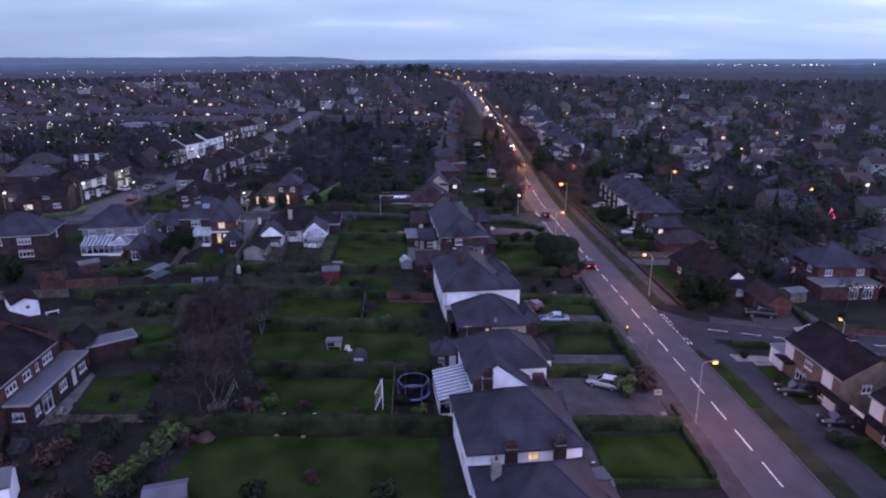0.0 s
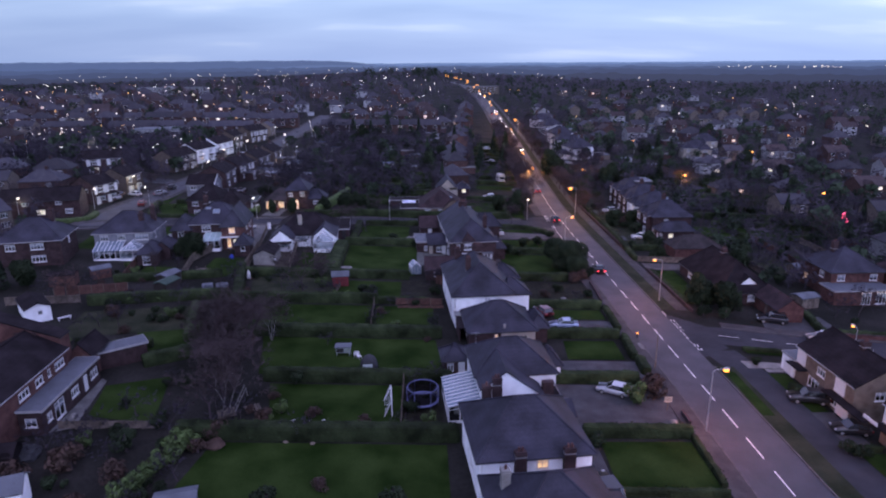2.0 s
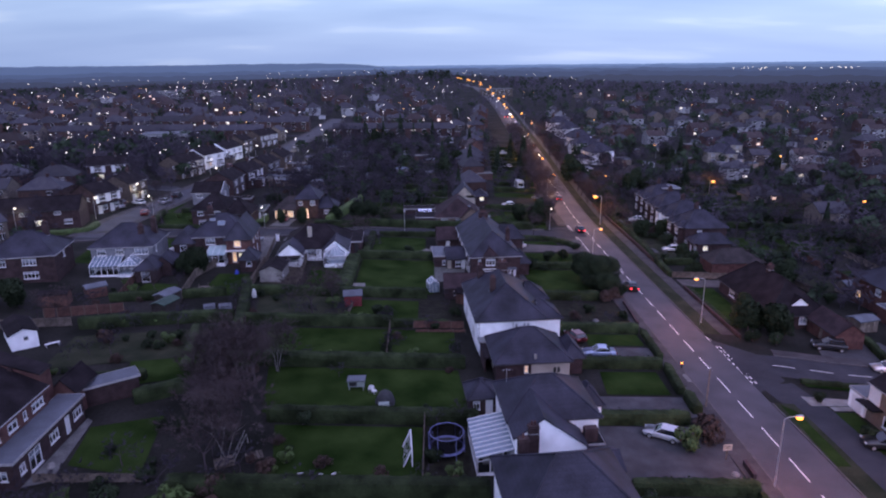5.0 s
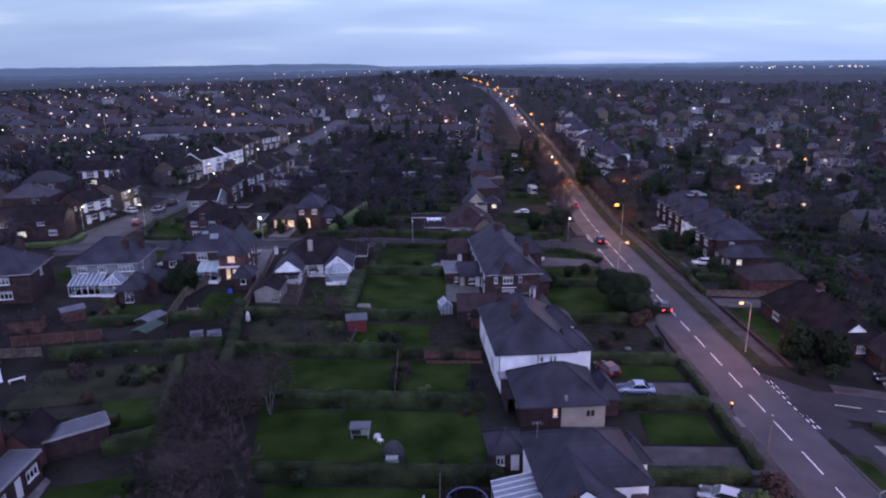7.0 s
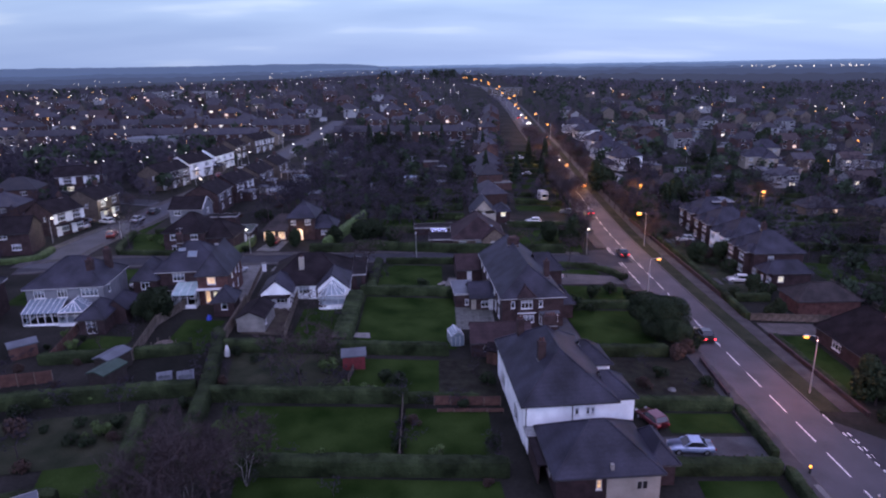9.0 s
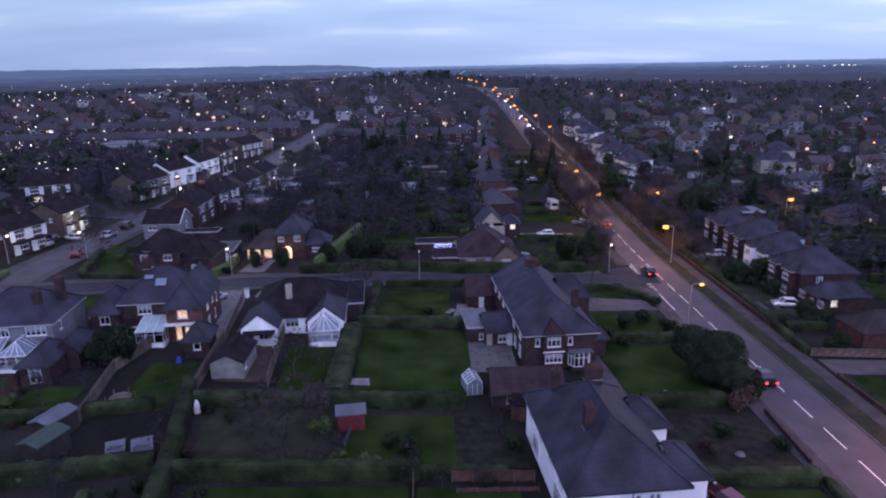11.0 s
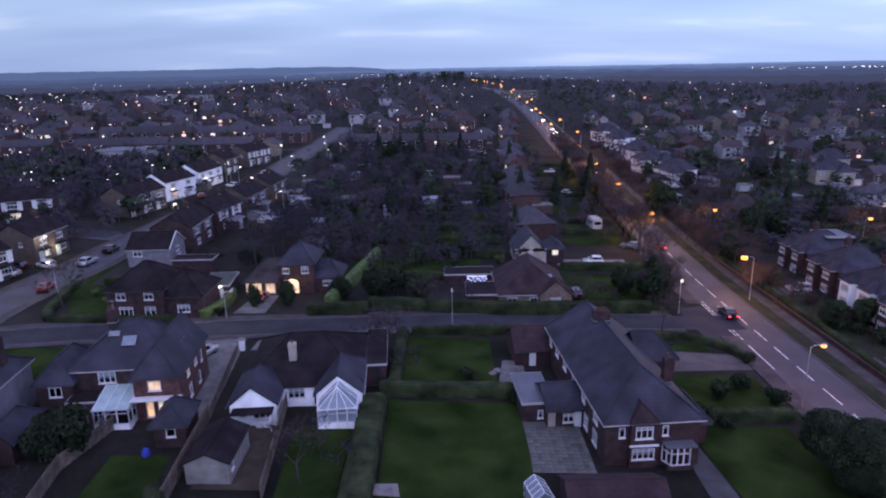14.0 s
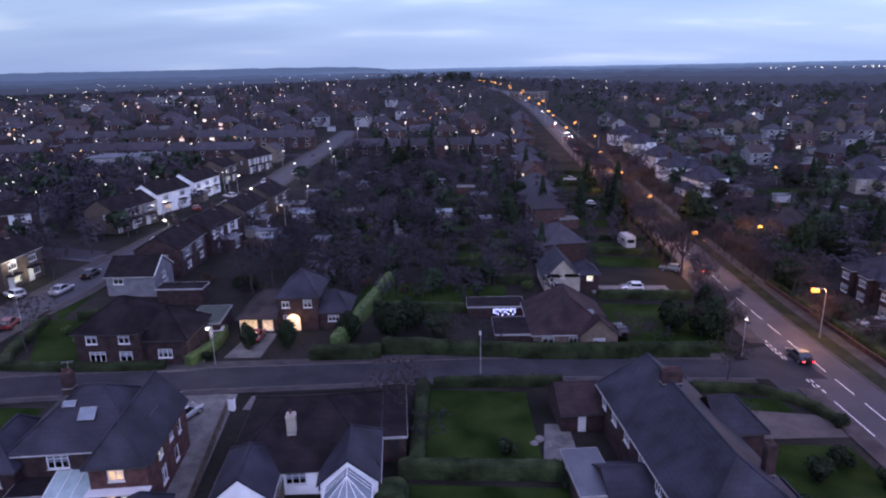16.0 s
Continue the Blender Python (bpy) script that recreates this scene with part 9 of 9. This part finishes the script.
grove = tagged(new("garden_grove"), "leafless trees and evergreens behind the houses", "trees", kind="stuff")
for m_, items in MASS.items():
    vs_, ls_, st_ = [], [], []
    nv_ = nl_ = 0
    for me, mx in items:
        co_ = np.empty(len(me.vertices) * 3, np.float32)
        me.vertices.foreach_get("co", co_)
        mm_ = np.array(mx)
        vs_.append(co_.reshape(-1, 3) @ mm_[:3, :3].T + mm_[:3, 3])
        li_ = np.empty(len(me.loops), np.int32)
        me.loops.foreach_get("vertex_index", li_)
        ls_.append(li_ + nv_)
        ps_ = np.empty(len(me.polygons), np.int32)
        me.polygons.foreach_get("loop_start", ps_)
        st_.append(ps_ + nl_)
        nv_ += len(me.vertices)
        nl_ += len(li_)
    big = bpy.data.meshes.new("tree_mass")
    big.vertices.add(nv_)
    big.vertices.foreach_set("co", np.concatenate(vs_).astype(np.float32).ravel())
    big.loops.add(nl_)
    big.loops.foreach_set("vertex_index", np.concatenate(ls_))
    st_ = np.concatenate(st_)
    big.polygons.add(len(st_))
    big.polygons.foreach_set("loop_start", st_)
    big.update(calc_edges=True)
    big.materials.append(m_)
    part("tree_mass", big, grove)


def woods(name, n, area, label, seed, leafy=.35, size=(3.5, 8), far=False):
    """Far trees, each a small ragged crown of tufts on a stem, joined."""
    rnd = random.Random(seed)
    bare, green = Soup(), Soup()
    k = 0
    tries = 0
    while k < n and tries < n * 6:
        tries += 1
        x, y = area(rnd)
        if not free(x, y, .5):
            continue
        k += 1
        h = rnd.uniform(*size)
        z = far_lie(x, y)
        s = green if rnd.random() < leafy else bare
        s.tube((x, y, z - .3), (x, y, z + h * .5), .14, .07, 3)
        w = h * rnd.uniform(.28, .42)
        m = 46 if y < 330 else 26 if y < 500 else 16
        for _ in range(m):
            v = Vector((rnd.gauss(0, 1), rnd.gauss(0, 1), rnd.gauss(0, 1))).normalized() * rnd.uniform(.5, 1)
            p = Vector((x + v.x * w, y + v.y * w, z + h * .62 + v.z * h * .38))
            u = Vector((rnd.uniform(-1, 1), rnd.uniform(-1, 1), rnd.uniform(-.3, 1))).normalized() * w * rnd.uniform(.25, .5)
            q = u.orthogonal().normalized() * w * (.3 if s is green else .07 if y < 330 else .1)
            s.face(p - u, p + q, p + u, p - q)
    ob = tagged(new(name), label, "woods", kind="stuff")
    # far woods get the twig colour with haze mixed in
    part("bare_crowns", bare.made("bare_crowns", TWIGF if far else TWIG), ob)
    part("leafy_crowns", green.made("leafy_crowns", CONIFER), ob)


woods("garden_trees", 1300, lambda r: (r.uniform(-330, 30), r.uniform(200, 460)), "garden trees and shrubs among the houses", 3, .15, (2.5, 7))
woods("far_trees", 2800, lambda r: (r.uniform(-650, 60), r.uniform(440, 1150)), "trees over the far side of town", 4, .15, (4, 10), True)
woods("east_trees", 2500, lambda r: (62 + 330 * r.random() ** .8, r.uniform(95, 560)), "trees and shrubs between the eastern houses", 5, .3, (2.5, 8.5))
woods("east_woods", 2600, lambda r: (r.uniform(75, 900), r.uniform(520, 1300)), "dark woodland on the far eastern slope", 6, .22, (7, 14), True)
woods("roadside_trees", 130, lambda r: (r.uniform(46, 70), r.uniform(198, 420)), "bare trees and shrubs beside the road", 17, .15, (2.5, 7))
woods("east_gardens", 620, lambda r: (r.uniform(66, 165), r.uniform(95, 265)), "shrubs and bushes in the eastern gardens", 19, .5, (1.2, 4.5))
woods("west_garden_trees", 850, lambda r: (r.uniform(-200, -84), r.uniform(90, 300)), "trees and shrubs in western gardens", 8, .15, (2, 6))
woods("west_copse", 420, lambda r: (r.uniform(-158, -98), r.uniform(232, 305)), "dense bare copse behind the estate", 23, .12, (4, 8))
woods("gardens_middle", 430, lambda r: (r.uniform(-48, 8), r.uniform(182, 330)), "overgrown shrubs in long back gardens", 12, .1, (1.2, 6))

woods("hill_wood", 90, lambda r: (r.gauss(-4, 38), r.uniform(900, 1120)), "dark wood crowning the low hill", 31, .3, (11, 19))

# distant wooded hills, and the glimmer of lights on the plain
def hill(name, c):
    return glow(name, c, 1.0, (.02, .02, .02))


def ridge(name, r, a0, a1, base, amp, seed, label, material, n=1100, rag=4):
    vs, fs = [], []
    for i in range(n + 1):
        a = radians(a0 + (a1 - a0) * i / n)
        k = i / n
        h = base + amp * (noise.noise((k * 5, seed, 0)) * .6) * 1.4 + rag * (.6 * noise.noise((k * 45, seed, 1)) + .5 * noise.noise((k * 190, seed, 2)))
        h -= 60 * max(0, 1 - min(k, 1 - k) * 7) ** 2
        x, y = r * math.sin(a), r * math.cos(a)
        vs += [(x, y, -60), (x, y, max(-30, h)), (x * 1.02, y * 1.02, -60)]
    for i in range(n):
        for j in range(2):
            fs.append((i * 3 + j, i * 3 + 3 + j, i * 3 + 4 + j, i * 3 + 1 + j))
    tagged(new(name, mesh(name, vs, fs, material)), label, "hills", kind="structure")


# aerial haze is put into each glow colour, bluer and paler farther off
ridge("backdrop", 4400, -64, 0, 64, 22, 1.5, "long wooded hills on the horizon, glowing haze blue", hill("far_hills", (.072, .112, .255)))
ridge("backdrop", 4550, -14, 66, 44, 4, 7.5, "flat horizon of distant plain, glowing haze blue", hill("far_plain", (.125, .20, .43)), rag=3)
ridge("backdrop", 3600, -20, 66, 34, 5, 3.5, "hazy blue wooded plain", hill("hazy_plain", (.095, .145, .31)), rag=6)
ridge("backdrop", 2800, -64, 66, 27, 6, 9.5, "wooded plain glowing a dim haze blue", hill("middle_plain", (.050, .078, .185)), rag=8)
ridge("backdrop", 2150, -64, 66, 19, 7, 5.5, "wooded land beyond the town, glowing dusky haze blue", hill("near_plain", (.036, .054, .13)), rag=8)
ridge("backdrop", 1650, -64, 66, 11, 7, 2.5, "dark wooded fringe of the town with faint haze glow", hill("town_fringe", (.024, .032, .078)), rag=7)
far_l = Soup()
rf_ = random.Random(21)


def far_light(x, y, z, s):
    far_l.box(x - s, x + s, y - s, y + s, z, z + s * 1.2)


for _ in range(150):
    x, y = rf_.uniform(-1300, 1300), rf_.uniform(900, 2150)
    if abs(x) < .66 * y:
        far_light(x, y, far_lie(x, y) + rf_.uniform(5, 12), .22 + y / 4200)
for _ in range(34):
    a_, r_ = radians(rf_.uniform(24, 36) if rf_.random() < .75 else rf_.uniform(-14, 8)), rf_.uniform(2600, 2740)
    far_light(r_ * math.sin(a_), r_ * math.cos(a_), rf_.uniform(18, 25), rf_.uniform(.8, 1.4))
ob = tagged(new("distant_lights"), "scattered far town lights", "lights", kind="stuff")
part("lamps", far_l.made("lamps", glow("far_lights", (1.0, .82, .6), 3)), ob)

# slabs of the patio beside the brick house, laid proud of their joints
patio = next(o_ for o_ in scene.objects if o_.get("label") == "stained stone-slab patio")
SLABM = mat("patio_slab", (.082, .086, .08), .85, .5, .35, 6, .3, rand=.25)
SLAB = Soup().box(-.29, .29, -.29, .29, 0, .035, .012).made("slab", SLABM)
for i in range(9):
    for j in range(15):
        x, y = -1.0 + .61 * i, 122.4 + .61 * j
        part("slab", SLAB, patio, pose(x, y, gz(x, y) + .075 + .006 * hsh(i, j), 0, 0, (hsh(j, i) - .5) * 1.2))
